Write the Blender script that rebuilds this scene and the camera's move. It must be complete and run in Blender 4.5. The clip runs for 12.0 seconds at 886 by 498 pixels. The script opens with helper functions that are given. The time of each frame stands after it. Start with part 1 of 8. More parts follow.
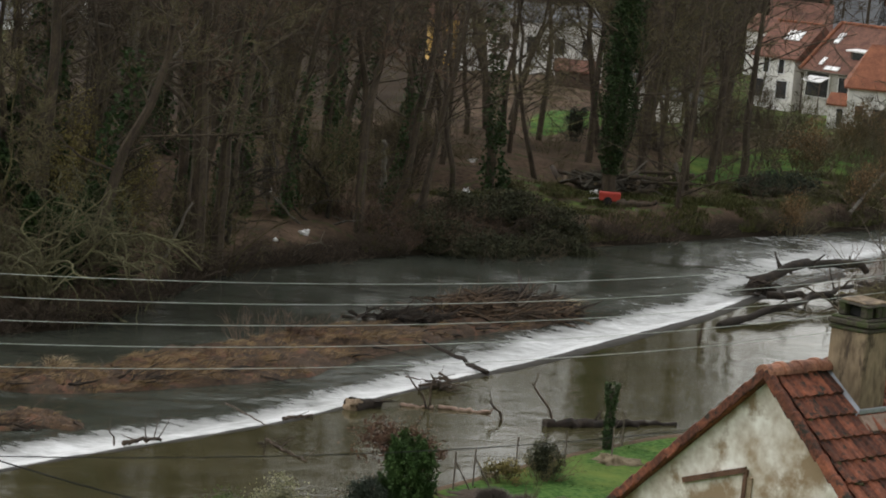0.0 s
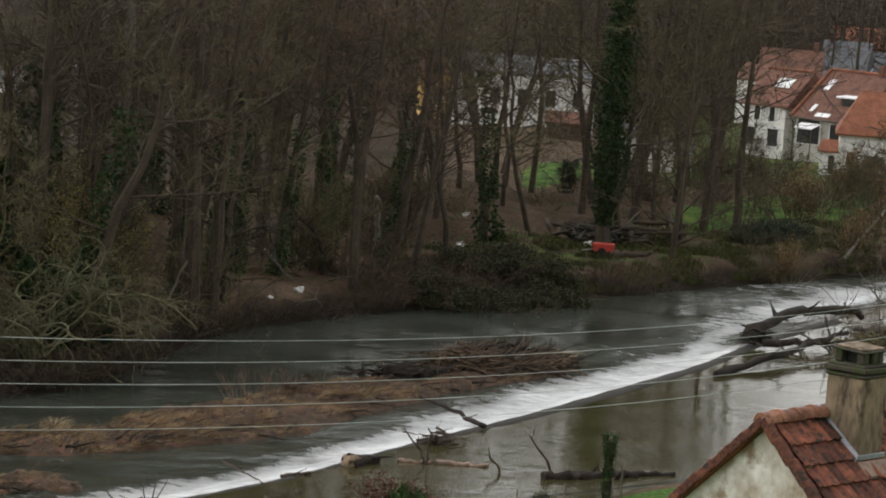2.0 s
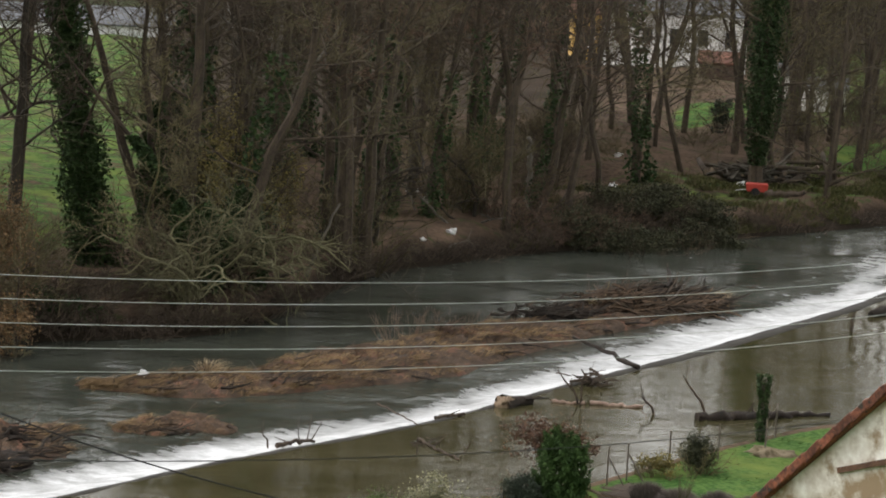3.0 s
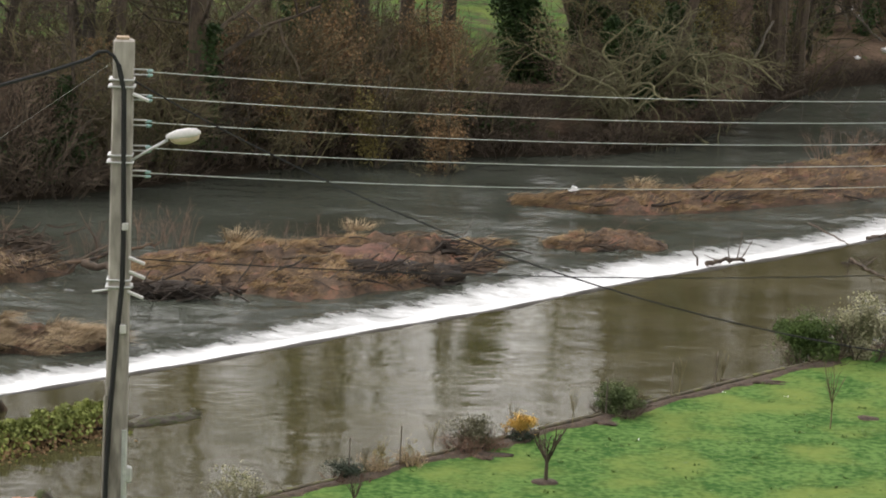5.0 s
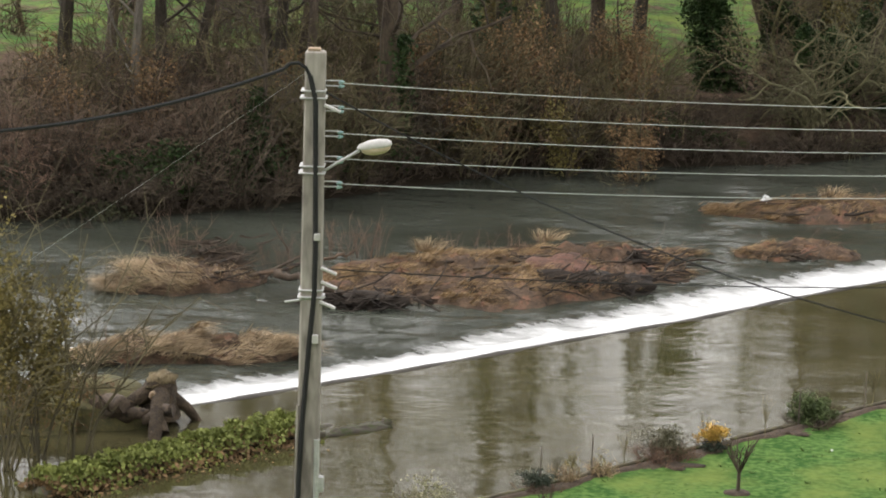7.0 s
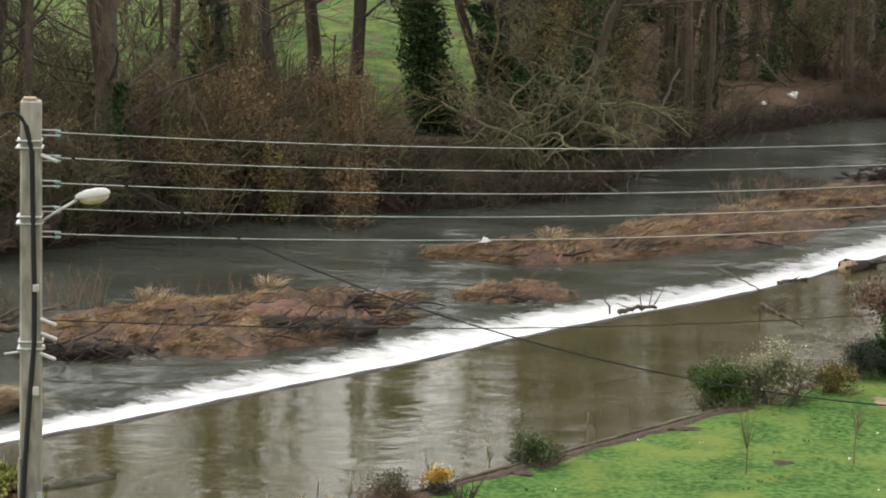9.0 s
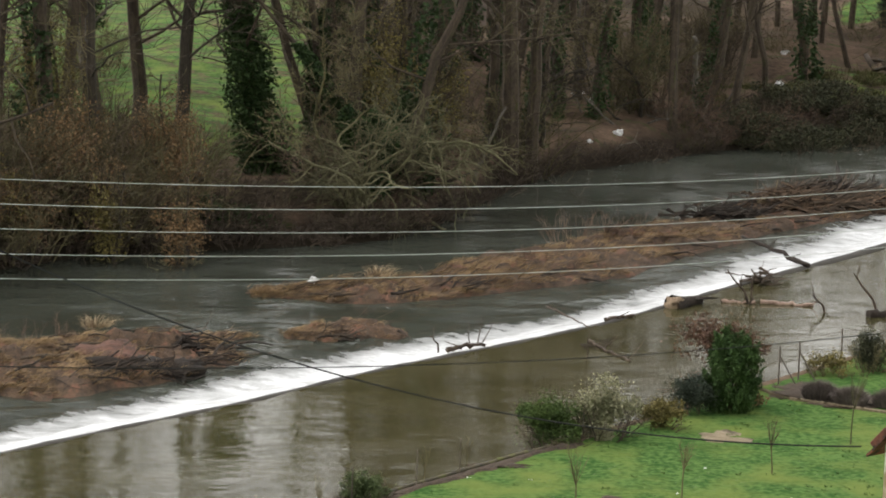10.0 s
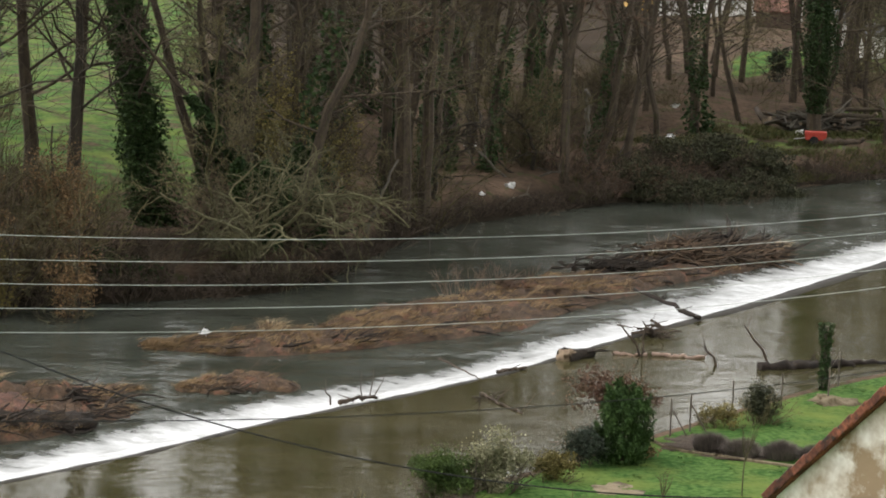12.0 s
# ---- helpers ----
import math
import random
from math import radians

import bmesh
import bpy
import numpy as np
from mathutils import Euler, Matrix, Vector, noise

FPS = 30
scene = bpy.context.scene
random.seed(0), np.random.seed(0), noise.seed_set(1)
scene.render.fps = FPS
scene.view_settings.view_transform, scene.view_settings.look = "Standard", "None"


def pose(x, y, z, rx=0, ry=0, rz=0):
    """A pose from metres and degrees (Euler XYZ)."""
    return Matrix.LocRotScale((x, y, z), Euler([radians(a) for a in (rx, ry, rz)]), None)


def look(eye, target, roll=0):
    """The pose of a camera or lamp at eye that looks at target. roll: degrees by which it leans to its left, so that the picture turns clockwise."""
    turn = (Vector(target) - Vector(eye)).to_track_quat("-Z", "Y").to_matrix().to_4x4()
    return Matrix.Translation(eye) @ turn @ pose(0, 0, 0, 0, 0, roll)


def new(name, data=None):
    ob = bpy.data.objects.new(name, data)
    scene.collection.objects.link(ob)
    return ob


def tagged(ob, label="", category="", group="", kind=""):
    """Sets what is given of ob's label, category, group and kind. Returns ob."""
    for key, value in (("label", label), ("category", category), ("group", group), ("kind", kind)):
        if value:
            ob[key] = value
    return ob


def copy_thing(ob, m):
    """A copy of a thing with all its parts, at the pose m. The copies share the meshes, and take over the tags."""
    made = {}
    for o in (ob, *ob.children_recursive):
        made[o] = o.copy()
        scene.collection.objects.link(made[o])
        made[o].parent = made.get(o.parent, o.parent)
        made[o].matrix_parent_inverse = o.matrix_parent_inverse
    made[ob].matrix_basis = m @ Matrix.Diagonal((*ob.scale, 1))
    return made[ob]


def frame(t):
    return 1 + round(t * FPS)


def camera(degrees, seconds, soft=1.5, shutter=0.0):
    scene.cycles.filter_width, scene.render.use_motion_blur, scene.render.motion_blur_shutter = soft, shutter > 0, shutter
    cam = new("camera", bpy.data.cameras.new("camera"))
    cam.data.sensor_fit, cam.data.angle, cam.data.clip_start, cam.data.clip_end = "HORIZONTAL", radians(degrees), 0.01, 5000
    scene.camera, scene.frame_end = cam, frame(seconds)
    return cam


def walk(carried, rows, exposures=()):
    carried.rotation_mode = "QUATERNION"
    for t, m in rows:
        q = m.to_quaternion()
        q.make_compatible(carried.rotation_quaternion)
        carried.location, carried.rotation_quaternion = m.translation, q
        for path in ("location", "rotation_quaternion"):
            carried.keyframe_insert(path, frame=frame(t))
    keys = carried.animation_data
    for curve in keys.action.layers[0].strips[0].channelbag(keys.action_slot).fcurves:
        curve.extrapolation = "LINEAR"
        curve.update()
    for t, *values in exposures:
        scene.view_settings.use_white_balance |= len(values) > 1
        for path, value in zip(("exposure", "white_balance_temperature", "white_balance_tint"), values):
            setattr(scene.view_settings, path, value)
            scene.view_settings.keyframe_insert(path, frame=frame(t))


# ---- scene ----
EYE = Vector((0.0, 0.0, 22.0))
cam = camera(17.0, 12.0, soft=1.9)

# seconds, heading clockwise from north, pitch, roll (degrees): the camera turns where it stands
TURN = [
    (0.0, 14.122, -7.657, 5.089),
    (0.5, 14.980, -7.032, 4.663),
    (1.0, 15.254, -5.976, 4.421),
    (1.5, 15.221, -6.248, 4.022),
    (2.0, 14.147, -6.603, 3.951),
    (2.5, 12.686, -7.156, 3.661),
    (2.7, 12.145, -7.391, 3.500),
    (3.1, 10.936, -8.149, 3.222),
    (3.5, 9.577, -9.273, 2.941),
    (3.9, 8.037, -10.389, 2.711),
    (4.3, 6.283, -11.125, 2.588),
    (4.5, 5.154, -11.450, 2.600),
    (5.0, 3.008, -11.860, 2.497),
    (5.5, 2.013, -12.475, 1.986),
    (6.0, 1.293, -12.162, 1.820),
    (6.5, 0.000, -11.805, 1.679),
    (6.7, -0.354, -11.921, 1.672),
    (7.1, -0.806, -11.729, 1.620),
    (7.5, -0.425, -11.475, 1.623),
    (7.9, 0.573, -11.224, 1.668),
    (8.3, 1.972, -11.045, 1.741),
    (8.5, 2.735, -10.984, 1.782),
    (9.0, 4.706, -10.772, 1.543),
    (9.5, 6.808, -10.361, 1.704),
    (10.0, 8.062, -9.929, 1.726),
    (10.5, 8.679, -9.603, 1.699),
    (11.0, 9.064, -9.303, 1.809),
    (11.5, 9.554, -9.097, 1.829),
    (12.0, 10.136, -8.847, 2.083),
]


def facing(heading, pitch, roll):
    h, p = radians(heading), radians(pitch)
    return look(EYE, EYE + Vector((math.sin(h) * math.cos(p), math.cos(h) * math.cos(p), math.sin(p))) * 50, roll)


walk(cam, [(t, facing(h, p, r)) for t, h, p, r in TURN],
     exposures=[(0, 0.55, 6600, 10), (0.5, 0.33, 6550, 10), (1, 0.06, 6550, 10), (1.5, 0.22, 6550, 10), (2.0, 0.57, 6600, 11), (2.7, 0.83, 6650, 11.5), (4.3, 1.36, 6750, 14), (5, 1.31, 6750, 14), (6.7, 1.4, 6750, 13.5), (8.3, 1.5, 6750, 12.5), (9.5, 1.32, 6750, 12), (10.5, 1.09, 6720, 11), (11, 1.09, 6720, 11), (12, 1.19, 6720, 11)])

# ---- overcast winter daylight ----
world = bpy.data.worlds.new("world")
scene.world = world
world.use_nodes = True
wn, wl = world.node_tree.nodes, world.node_tree.links
sky = wn.new("ShaderNodeTexSky")
sky.sky_type, sky.sun_disc = "NISHITA", False
sky.sun_elevation, sky.sun_rotation = radians(50), radians(-60)
sky.dust_density, sky.air_density = 1.0, 2.0
pale = wn.new("ShaderNodeHueSaturation")
pale.inputs["Saturation"].default_value = 0.10
wl.new(sky.outputs[0], pale.inputs["Color"])
wl.new(pale.outputs[0], wn["Background"].inputs["Color"])
wn["Background"].inputs["Strength"].default_value = 0.15
sun = new("sun", bpy.data.lights.new("sun", "SUN"))
sun.data.energy, sun.data.angle, sun.data.color = 0.3, radians(40), (1.0, 0.95, 0.89)
sun.matrix_world = look((-86.6, 50, 119), (0, 0, 0))


# ---- materials ----
def material(name, dark, light, scale=4.0, rough=0.9, bump=0.3, fine=6.0, spots=None, metal=0.0, stretch=(1, 1, 1), vary=0.12, bumpdist=0.03):
    """Two noises, coarse and fine, between two colours, with a third colour in blotches, and relief from the fine one."""
    m = bpy.data.materials.new(name)
    m.use_nodes = True
    n, l = m.node_tree.nodes, m.node_tree.links
    b = n["Principled BSDF"]
    co, mp = n.new("ShaderNodeTexCoord"), n.new("ShaderNodeMapping")
    mp.inputs["Scale"].default_value = stretch
    l.new(co.outputs["Object"], mp.inputs[0])
    if vary:                                   # each piece takes another stretch of the pattern
        shift, far = n.new("ShaderNodeObjectInfo"), n.new("ShaderNodeMath")
        far.operation = "MULTIPLY"
        far.inputs[1].default_value = 43.0
        l.new(shift.outputs["Random"], far.inputs[0])
        l.new(far.outputs[0], mp.inputs["Location"])
    big, small = n.new("ShaderNodeTexNoise"), n.new("ShaderNodeTexNoise")
    big.inputs["Scale"].default_value, big.inputs["Detail"].default_value = scale, 4
    small.inputs["Scale"].default_value, small.inputs["Detail"].default_value = scale * fine, 5
    mix = n.new("ShaderNodeMath")
    mix.operation = "MULTIPLY_ADD"
    mix.inputs[1].default_value = 0.55
    half = n.new("ShaderNodeMath")
    half.operation = "MULTIPLY"
    half.inputs[1].default_value = 0.45
    for t in (big, small):
        l.new(mp.outputs[0], t.inputs["Vector"])
    l.new(small.outputs[0], half.inputs[0])
    l.new(big.outputs[0], mix.inputs[0])
    l.new(half.outputs[0], mix.inputs[2])
    ramp = n.new("ShaderNodeValToRGB")
    ramp.color_ramp.elements[0].position, ramp.color_ramp.elements[1].position = 0.36, 0.64
    ramp.color_ramp.elements[0].color, ramp.color_ramp.elements[1].color = (*dark, 1), (*light, 1)
    l.new(mix.outputs[0], ramp.inputs[0])
    out = ramp.outputs[0]
    if spots:
        sp, sr = n.new("ShaderNodeTexNoise"), n.new("ShaderNodeValToRGB")
        sp.inputs["Scale"].default_value, sp.inputs["Detail"].default_value = scale * spots[1], 6
        sp.inputs["Roughness"].default_value = 0.65
        l.new(mp.outputs[0], sp.inputs["Vector"])
        l.new(sp.outputs[0], sr.inputs[0])
        sr.color_ramp.elements[0].position, sr.color_ramp.elements[1].position = spots[2], spots[2] + 0.08
        sm = n.new("ShaderNodeMix")
        sm.data_type = "RGBA"
        l.new(sr.outputs[0], sm.inputs[0])
        l.new(out, sm.inputs[6])
        sm.inputs[7].default_value = (*spots[0], 1)
        out = sm.outputs[2]
    if vary:
        info, hv, rg = n.new("ShaderNodeObjectInfo"), n.new("ShaderNodeHueSaturation"), n.new("ShaderNodeMapRange")
        rg.inputs[3].default_value, rg.inputs[4].default_value = 1 - vary, 1 + vary
        l.new(info.outputs["Random"], rg.inputs[0])
        l.new(rg.outputs[0], hv.inputs["Value"])
        l.new(out, hv.inputs["Color"])
        out = hv.outputs[0]
    l.new(out, b.inputs["Base Color"])
    b.inputs["Roughness"].default_value, b.inputs["Metallic"].default_value = rough, metal
    if bump:
        bp = n.new("ShaderNodeBump")
        bp.inputs["Strength"].default_value, bp.inputs["Distance"].default_value = bump, bumpdist
        l.new(small.outputs[0], bp.inputs["Height"])
        l.new(bp.outputs[0], b.inputs["Normal"])
    return m


def leafy(name, dark, light, rough=0.8, vary=0.15):
    """Leaves and blades: the colour changes from piece to piece."""
    m = bpy.data.materials.new(name)
    m.use_nodes = True
    n, l = m.node_tree.nodes, m.node_tree.links
    b = n["Principled BSDF"]
    geo, ramp, co, tex = n.new("ShaderNodeNewGeometry"), n.new("ShaderNodeValToRGB"), n.new("ShaderNodeTexCoord"), n.new("ShaderNodeTexNoise")
    tex.inputs["Scale"].default_value = 1.3
    add = n.new("ShaderNodeMath")
    add.operation = "MULTIPLY_ADD"
    add.inputs[1].default_value = 0.6
    sc = n.new("ShaderNodeMath")
    sc.operation = "MULTIPLY_ADD"
    sc.inputs[1].default_value, sc.inputs[2].default_value = 1.2, -0.4
    l.new(co.outputs["Object"], tex.inputs["Vector"])
    l.new(tex.outputs[0], sc.inputs[0])
    l.new(geo.outputs["Random Per Island"], add.inputs[0])
    l.new(sc.outputs[0], add.inputs[2])
    ramp.color_ramp.elements[0].color, ramp.color_ramp.elements[1].color = (*dark, 1), (*light, 1)
    l.new(add.outputs[0], ramp.inputs[0])
    info, hv, rg = n.new("ShaderNodeObjectInfo"), n.new("ShaderNodeHueSaturation"), n.new("ShaderNodeMapRange")
    rg.inputs[3].default_value, rg.inputs[4].default_value = 1 - vary, 1 + vary
    l.new(info.outputs["Random"], rg.inputs[0])
    l.new(rg.outputs[0], hv.inputs["Value"])
    l.new(ramp.outputs[0], hv.inputs["Color"])
    l.new(hv.outputs[0], b.inputs["Base Color"])
    b.inputs["Roughness"].default_value = max(rough, 0.75)
    b.inputs["Specular IOR Level"].default_value = 0.25
    return m


def water_material(name, base, rough, scale, stretch, strength, foam=False, turn=0.0):
    m = bpy.data.materials.new(name)
    m.use_nodes = True
    n, l = m.node_tree.nodes, m.node_tree.links
    b = n["Principled BSDF"]
    b.inputs["IOR"].default_value, b.inputs["Roughness"].default_value = 1.33, rough
    co, mp = n.new("ShaderNodeTexCoord"), n.new("ShaderNodeMapping")
    mp.inputs["Scale"].default_value = stretch
    mp.inputs["Rotation"].default_value = (0, 0, turn)
    l.new(co.outputs["Object"], mp.inputs[0])
    a, c = n.new("ShaderNodeTexNoise"), n.new("ShaderNodeTexNoise")
    a.inputs["Scale"].default_value, a.inputs["Detail"].default_value, a.inputs["Distortion"].default_value = scale, 3, 0.6
    c.inputs["Scale"].default_value, c.inputs["Detail"].default_value = scale * 0.18, 4
    hs = n.new("ShaderNodeMath")
    hs.operation = "MULTIPLY_ADD"
    l.new(mp.outputs[0], a.inputs["Vector"])
    l.new(mp.outputs[0], c.inputs["Vector"])
    cal = n.new("ShaderNodeValToRGB")          # calm and ruffled patches
    cal.color_ramp.elements[0].position, cal.color_ramp.elements[1].position = 0.40, 0.60
    l.new(c.outputs[0], cal.inputs[0])
    l.new(a.outputs[0], hs.inputs[0])
    l.new(cal.outputs[0], hs.inputs[1])
    l.new(c.outputs[0], hs.inputs[2])
    bp = n.new("ShaderNodeBump")
    bp.inputs["Strength"].default_value, bp.inputs["Distance"].default_value = strength, 0.28 if foam else 0.12
    l.new(hs.outputs[0], bp.inputs["Height"])
    l.new(bp.outputs[0], b.inputs["Normal"])
    ramp = n.new("ShaderNodeValToRGB")
    ramp.color_ramp.elements[0].position, ramp.color_ramp.elements[1].position = 0.3, 0.7
    ramp.color_ramp.elements[0].color, ramp.color_ramp.elements[1].color = (*base[0], 1), (*base[1], 1)
    l.new(c.outputs[0], ramp.inputs[0])
    out = ramp.outputs[0]
    if foam:
        at, nz, nz2 = n.new("ShaderNodeAttribute"), n.new("ShaderNodeTexNoise"), n.new("ShaderNodeTexNoise")
        at.attribute_name = "fall"
        sep, cmb = n.new("ShaderNodeSeparateXYZ"), n.new("ShaderNodeCombineXYZ")
        l.new(at.outputs["Vector"], sep.inputs[0])
        l.new(sep.outputs[0], cmb.inputs[0])
        l.new(sep.outputs[1], cmb.inputs[1])
        mp2 = n.new("ShaderNodeMapping")
        mp2.inputs["Scale"].default_value = (1.0, 1.1, 1)
        l.new(cmb.outputs[0], mp2.inputs[0])
        nz.inputs["Scale"].default_value, nz.inputs["Detail"].default_value, nz.inputs["Roughness"].default_value = 1.0, 9, 0.72
        l.new(mp2.outputs[0], nz.inputs["Vector"])
        l.new(mp2.outputs[0], nz2.inputs["Vector"])
        nz2.inputs["Scale"].default_value = 0.17
        # amount of foam given by the third component, broken up by the streaks
        k = n.new("ShaderNodeMath")
        k.operation = "MULTIPLY_ADD"
        k.inputs[1].default_value = 1.9
        l.new(nz.outputs[0], k.inputs[0])
        k2 = n.new("ShaderNodeMath")
        k2.operation = "MULTIPLY_ADD"
        k2.inputs[1].default_value = 0.7
        l.new(nz2.outputs[0], k2.inputs[0])
        l.new(sep.outputs[2], k2.inputs[2])
        l.new(k2.outputs[0], k.inputs[2])
        fr = n.new("ShaderNodeValToRGB")
        fr.color_ramp.elements[0].position, fr.color_ramp.elements[1].position = 0.0, 0.82
        off = n.new("ShaderNodeMath")
        off.operation = "SUBTRACT"
        off.inputs[1].default_value = 1.90
        l.new(k.outputs[0], off.inputs[0])
        l.new(off.outputs[0], fr.inputs[0])
        mx = n.new("ShaderNodeMix")
        mx.data_type = "RGBA"
        l.new(fr.outputs[0], mx.inputs[0])
        l.new(out, mx.inputs[6])
        mx.inputs[7].default_value = (0.74, 0.75, 0.75, 1)
        out = mx.outputs[2]
        rr = n.new("ShaderNodeMapRange")
        rr.inputs[3].default_value, rr.inputs[4].default_value = rough, 0.85
        l.new(fr.outputs[0], rr.inputs[0])
        l.new(rr.outputs[0], b.inputs["Roughness"])
    l.new(out, b.inputs["Base Color"])
    return m


BARK = material("bark", (0.029, 0.021, 0.015), (0.094, 0.070, 0.046), 3.0, 0.95, 0.6, spots=((0.053, 0.052, 0.017), 1.2, 0.58), stretch=(1, 1, 0.35))
DARK_BARK = material("dark_bark", (0.018, 0.014, 0.010), (0.055, 0.044, 0.030), 3.0, 0.95, 0.6, spots=((0.034, 0.038, 0.014), 1.3, 0.58), stretch=(1, 1, 0.35))
PALE_BARK = material("pale_bark", (0.070, 0.062, 0.049), (0.150, 0.132, 0.105), 3.0, 0.95, 0.5, spots=((0.066, 0.071, 0.036), 1.4, 0.6), stretch=(1, 1, 0.4))
MOSS_BARK = material("mossy_bark", (0.040, 0.035, 0.013), (0.105, 0.094, 0.038), 2.5, 0.95, 0.6, spots=((0.03, 0.021, 0.014), 1.2, 0.56), stretch=(1, 1, 0.4))
FAWN_TWIG = material("fawn_twig", (0.086, 0.058, 0.040), (0.190, 0.133, 0.092), 0.7, 0.95, 0, vary=0.25)
TWIG = material("twig", (0.043, 0.031, 0.020), (0.095, 0.071, 0.046), 0.6, 0.95, 0, vary=0.35)
RED_TWIG = material("reddish_twig", (0.074, 0.044, 0.030), (0.165, 0.100, 0.066), 0.7, 0.95, 0, vary=0.25)
OLIVE_TWIG = material("olive_twig", (0.062, 0.052, 0.025), (0.138, 0.118, 0.056), 0.7, 0.95, 0, vary=0.3)
PALE_TWIG = material("pale_twig", (0.058, 0.055, 0.028), (0.160, 0.148, 0.078), 0.8, 0.95, 0, vary=0.15)
IVY = leafy("ivy_leaf", (0.010, 0.026, 0.007), (0.046, 0.078, 0.022), 0.45)
BRAMBLE = leafy("bramble_leaf", (0.018, 0.024, 0.012), (0.072, 0.070, 0.034), 0.6)
DRY_LEAF = leafy("dry_leaf", (0.082, 0.053, 0.030), (0.300, 0.190, 0.095), 0.85)
OLIVE_LEAF = leafy("olive_leaf", (0.060, 0.054, 0.018), (0.260, 0.210, 0.070), 0.8)
PALE_STRAW = leafy("pale_straw", (0.085, 0.055, 0.028), (0.56, 0.43, 0.27), 0.9, 0.1)
STRAW = leafy("dry_straw", (0.050, 0.032, 0.017), (0.40, 0.27, 0.140), 0.9, 0.1)
SAGE = leafy("sage_leaf", (0.036, 0.058, 0.020), (0.125, 0.160, 0.060), 0.7)
HEATH = leafy("heather_sprig", (0.040, 0.036, 0.022), (0.130, 0.125, 0.068), 0.8)
SHRUB_GREEN = leafy("shrub_leaf", (0.019, 0.041, 0.009), (0.084, 0.125, 0.030), 0.55)
CONE_GREEN = leafy("conifer_leaf", (0.019, 0.048, 0.011), (0.062, 0.114, 0.027), 0.6)
DARK_GREEN = leafy("dark_leaf", (0.018, 0.028, 0.02), (0.055, 0.07, 0.045), 0.55)
CREAM_LEAF = leafy("variegated_leaf", (0.096, 0.101, 0.042), (0.451, 0.422, 0.281), 0.6)
RED_LEAF = leafy("russet_leaf", (0.050, 0.026, 0.018), (0.140, 0.078, 0.050), 0.75)
YELLOW_LEAF = leafy("yellow_flower", (0.34, 0.20, 0.04), (0.68, 0.45, 0.11), 0.7)
LAVENDER = leafy("lavender_sprig", (0.075, 0.062, 0.056), (0.235, 0.195, 0.170), 0.85)
GRASS_BLADE = leafy("grass_blade", (0.050, 0.095, 0.022), (0.110, 0.175, 0.042), 0.7)
WEED = leafy("water_plant", (0.062, 0.077, 0.018), (0.250, 0.281, 0.077), 0.6)
DRIFT = material("driftwood", (0.029, 0.020, 0.014), (0.107, 0.077, 0.052), 2.2, 0.9, 0.5, spots=((0.017, 0.013, 0.009), 1.0, 0.55), stretch=(1, 1, 1))
CHIPPED = material("weathered_driftwood", (0.04, 0.026, 0.017), (0.19, 0.125, 0.078), 1.6, 0.95, 0.5, spots=((0.02, 0.014, 0.01), 1.0, 0.56))
WET_WOOD = material("dark_wet_wood", (0.010, 0.008, 0.006), (0.042, 0.030, 0.021), 2.4, 0.97, 0.7, spots=((0.075, 0.052, 0.034), 1.2, 0.62), bumpdist=0.08)
CUT_WOOD = material("broken_wood", (0.225, 0.158, 0.098), (0.413, 0.315, 0.217), 4.0, 0.9, 0.4)
SAWN_END = material("weathered_sawn_end", (0.07, 0.05, 0.034), (0.24, 0.185, 0.13), 5.0, 0.9, 0.3, vary=0.4)
PINK_WOOD = material("stripped_wood", (0.184, 0.117, 0.086), (0.339, 0.246, 0.190), 2.5, 0.85, 0.3)
RED_EARTH = material("red_earth", (0.045, 0.021, 0.014), (0.165, 0.078, 0.050), 2.2, 0.9, 0.9, spots=((0.035, 0.020, 0.014), 1.1, 0.58), bumpdist=0.10)
SILT = material("silt", (0.026, 0.016, 0.010), (0.140, 0.086, 0.050), 2.6, 0.95, 0.9, spots=((0.19, 0.092, 0.055), 0.35, 0.54), bumpdist=0.12)
STUMP = material("rotten_stump", (0.020, 0.014, 0.009), (0.085, 0.060, 0.036), 2.6, 0.95, 0.9, spots=((0.17, 0.125, 0.080), 1.2, 0.62), bumpdist=0.1)
MOSSY_TAN = material("mossy_rotten_wood", (0.10, 0.075, 0.038), (0.30, 0.235, 0.135), 3.5, 0.95, 0.9, spots=((0.05, 0.035, 0.02), 1.4, 0.56), bumpdist=0.08)
MOSS = material("mossy_earth", (0.06, 0.06, 0.03), (0.16, 0.14, 0.06), 3, 1, 0.7)
CONCRETE = material("weathered_concrete", (0.135, 0.117, 0.103), (0.370, 0.335, 0.298), 1.1, 0.9, 0.4, 8, spots=((0.120, 0.098, 0.078), 1.6, 0.60), stretch=(1, 1, 0.25), vary=0)
WET_STONE = material("wet_sill", (0.018, 0.016, 0.012), (0.045, 0.040, 0.030), 1.5, 0.92, 0.5, vary=0)
WOOD_POLE = material("old_pole_wood", (0.072, 0.056, 0.045), (0.149, 0.123, 0.101), 3, 0.95, 0.4, stretch=(1, 1, 0.2))
STEEL = material("galvanised_steel", (0.34, 0.34, 0.34), (0.52, 0.52, 0.51), 6, 0.5, 0.1, metal=0.4, vary=0)
WIRE = material("bare_wire", (0.42, 0.44, 0.42), (0.6, 0.62, 0.6), 2, 0.5, 0, metal=0.3, vary=0)
BLACK = material("black_cable", (0.006, 0.006, 0.006), (0.014, 0.014, 0.014), 3, 0.9, 0, vary=0)
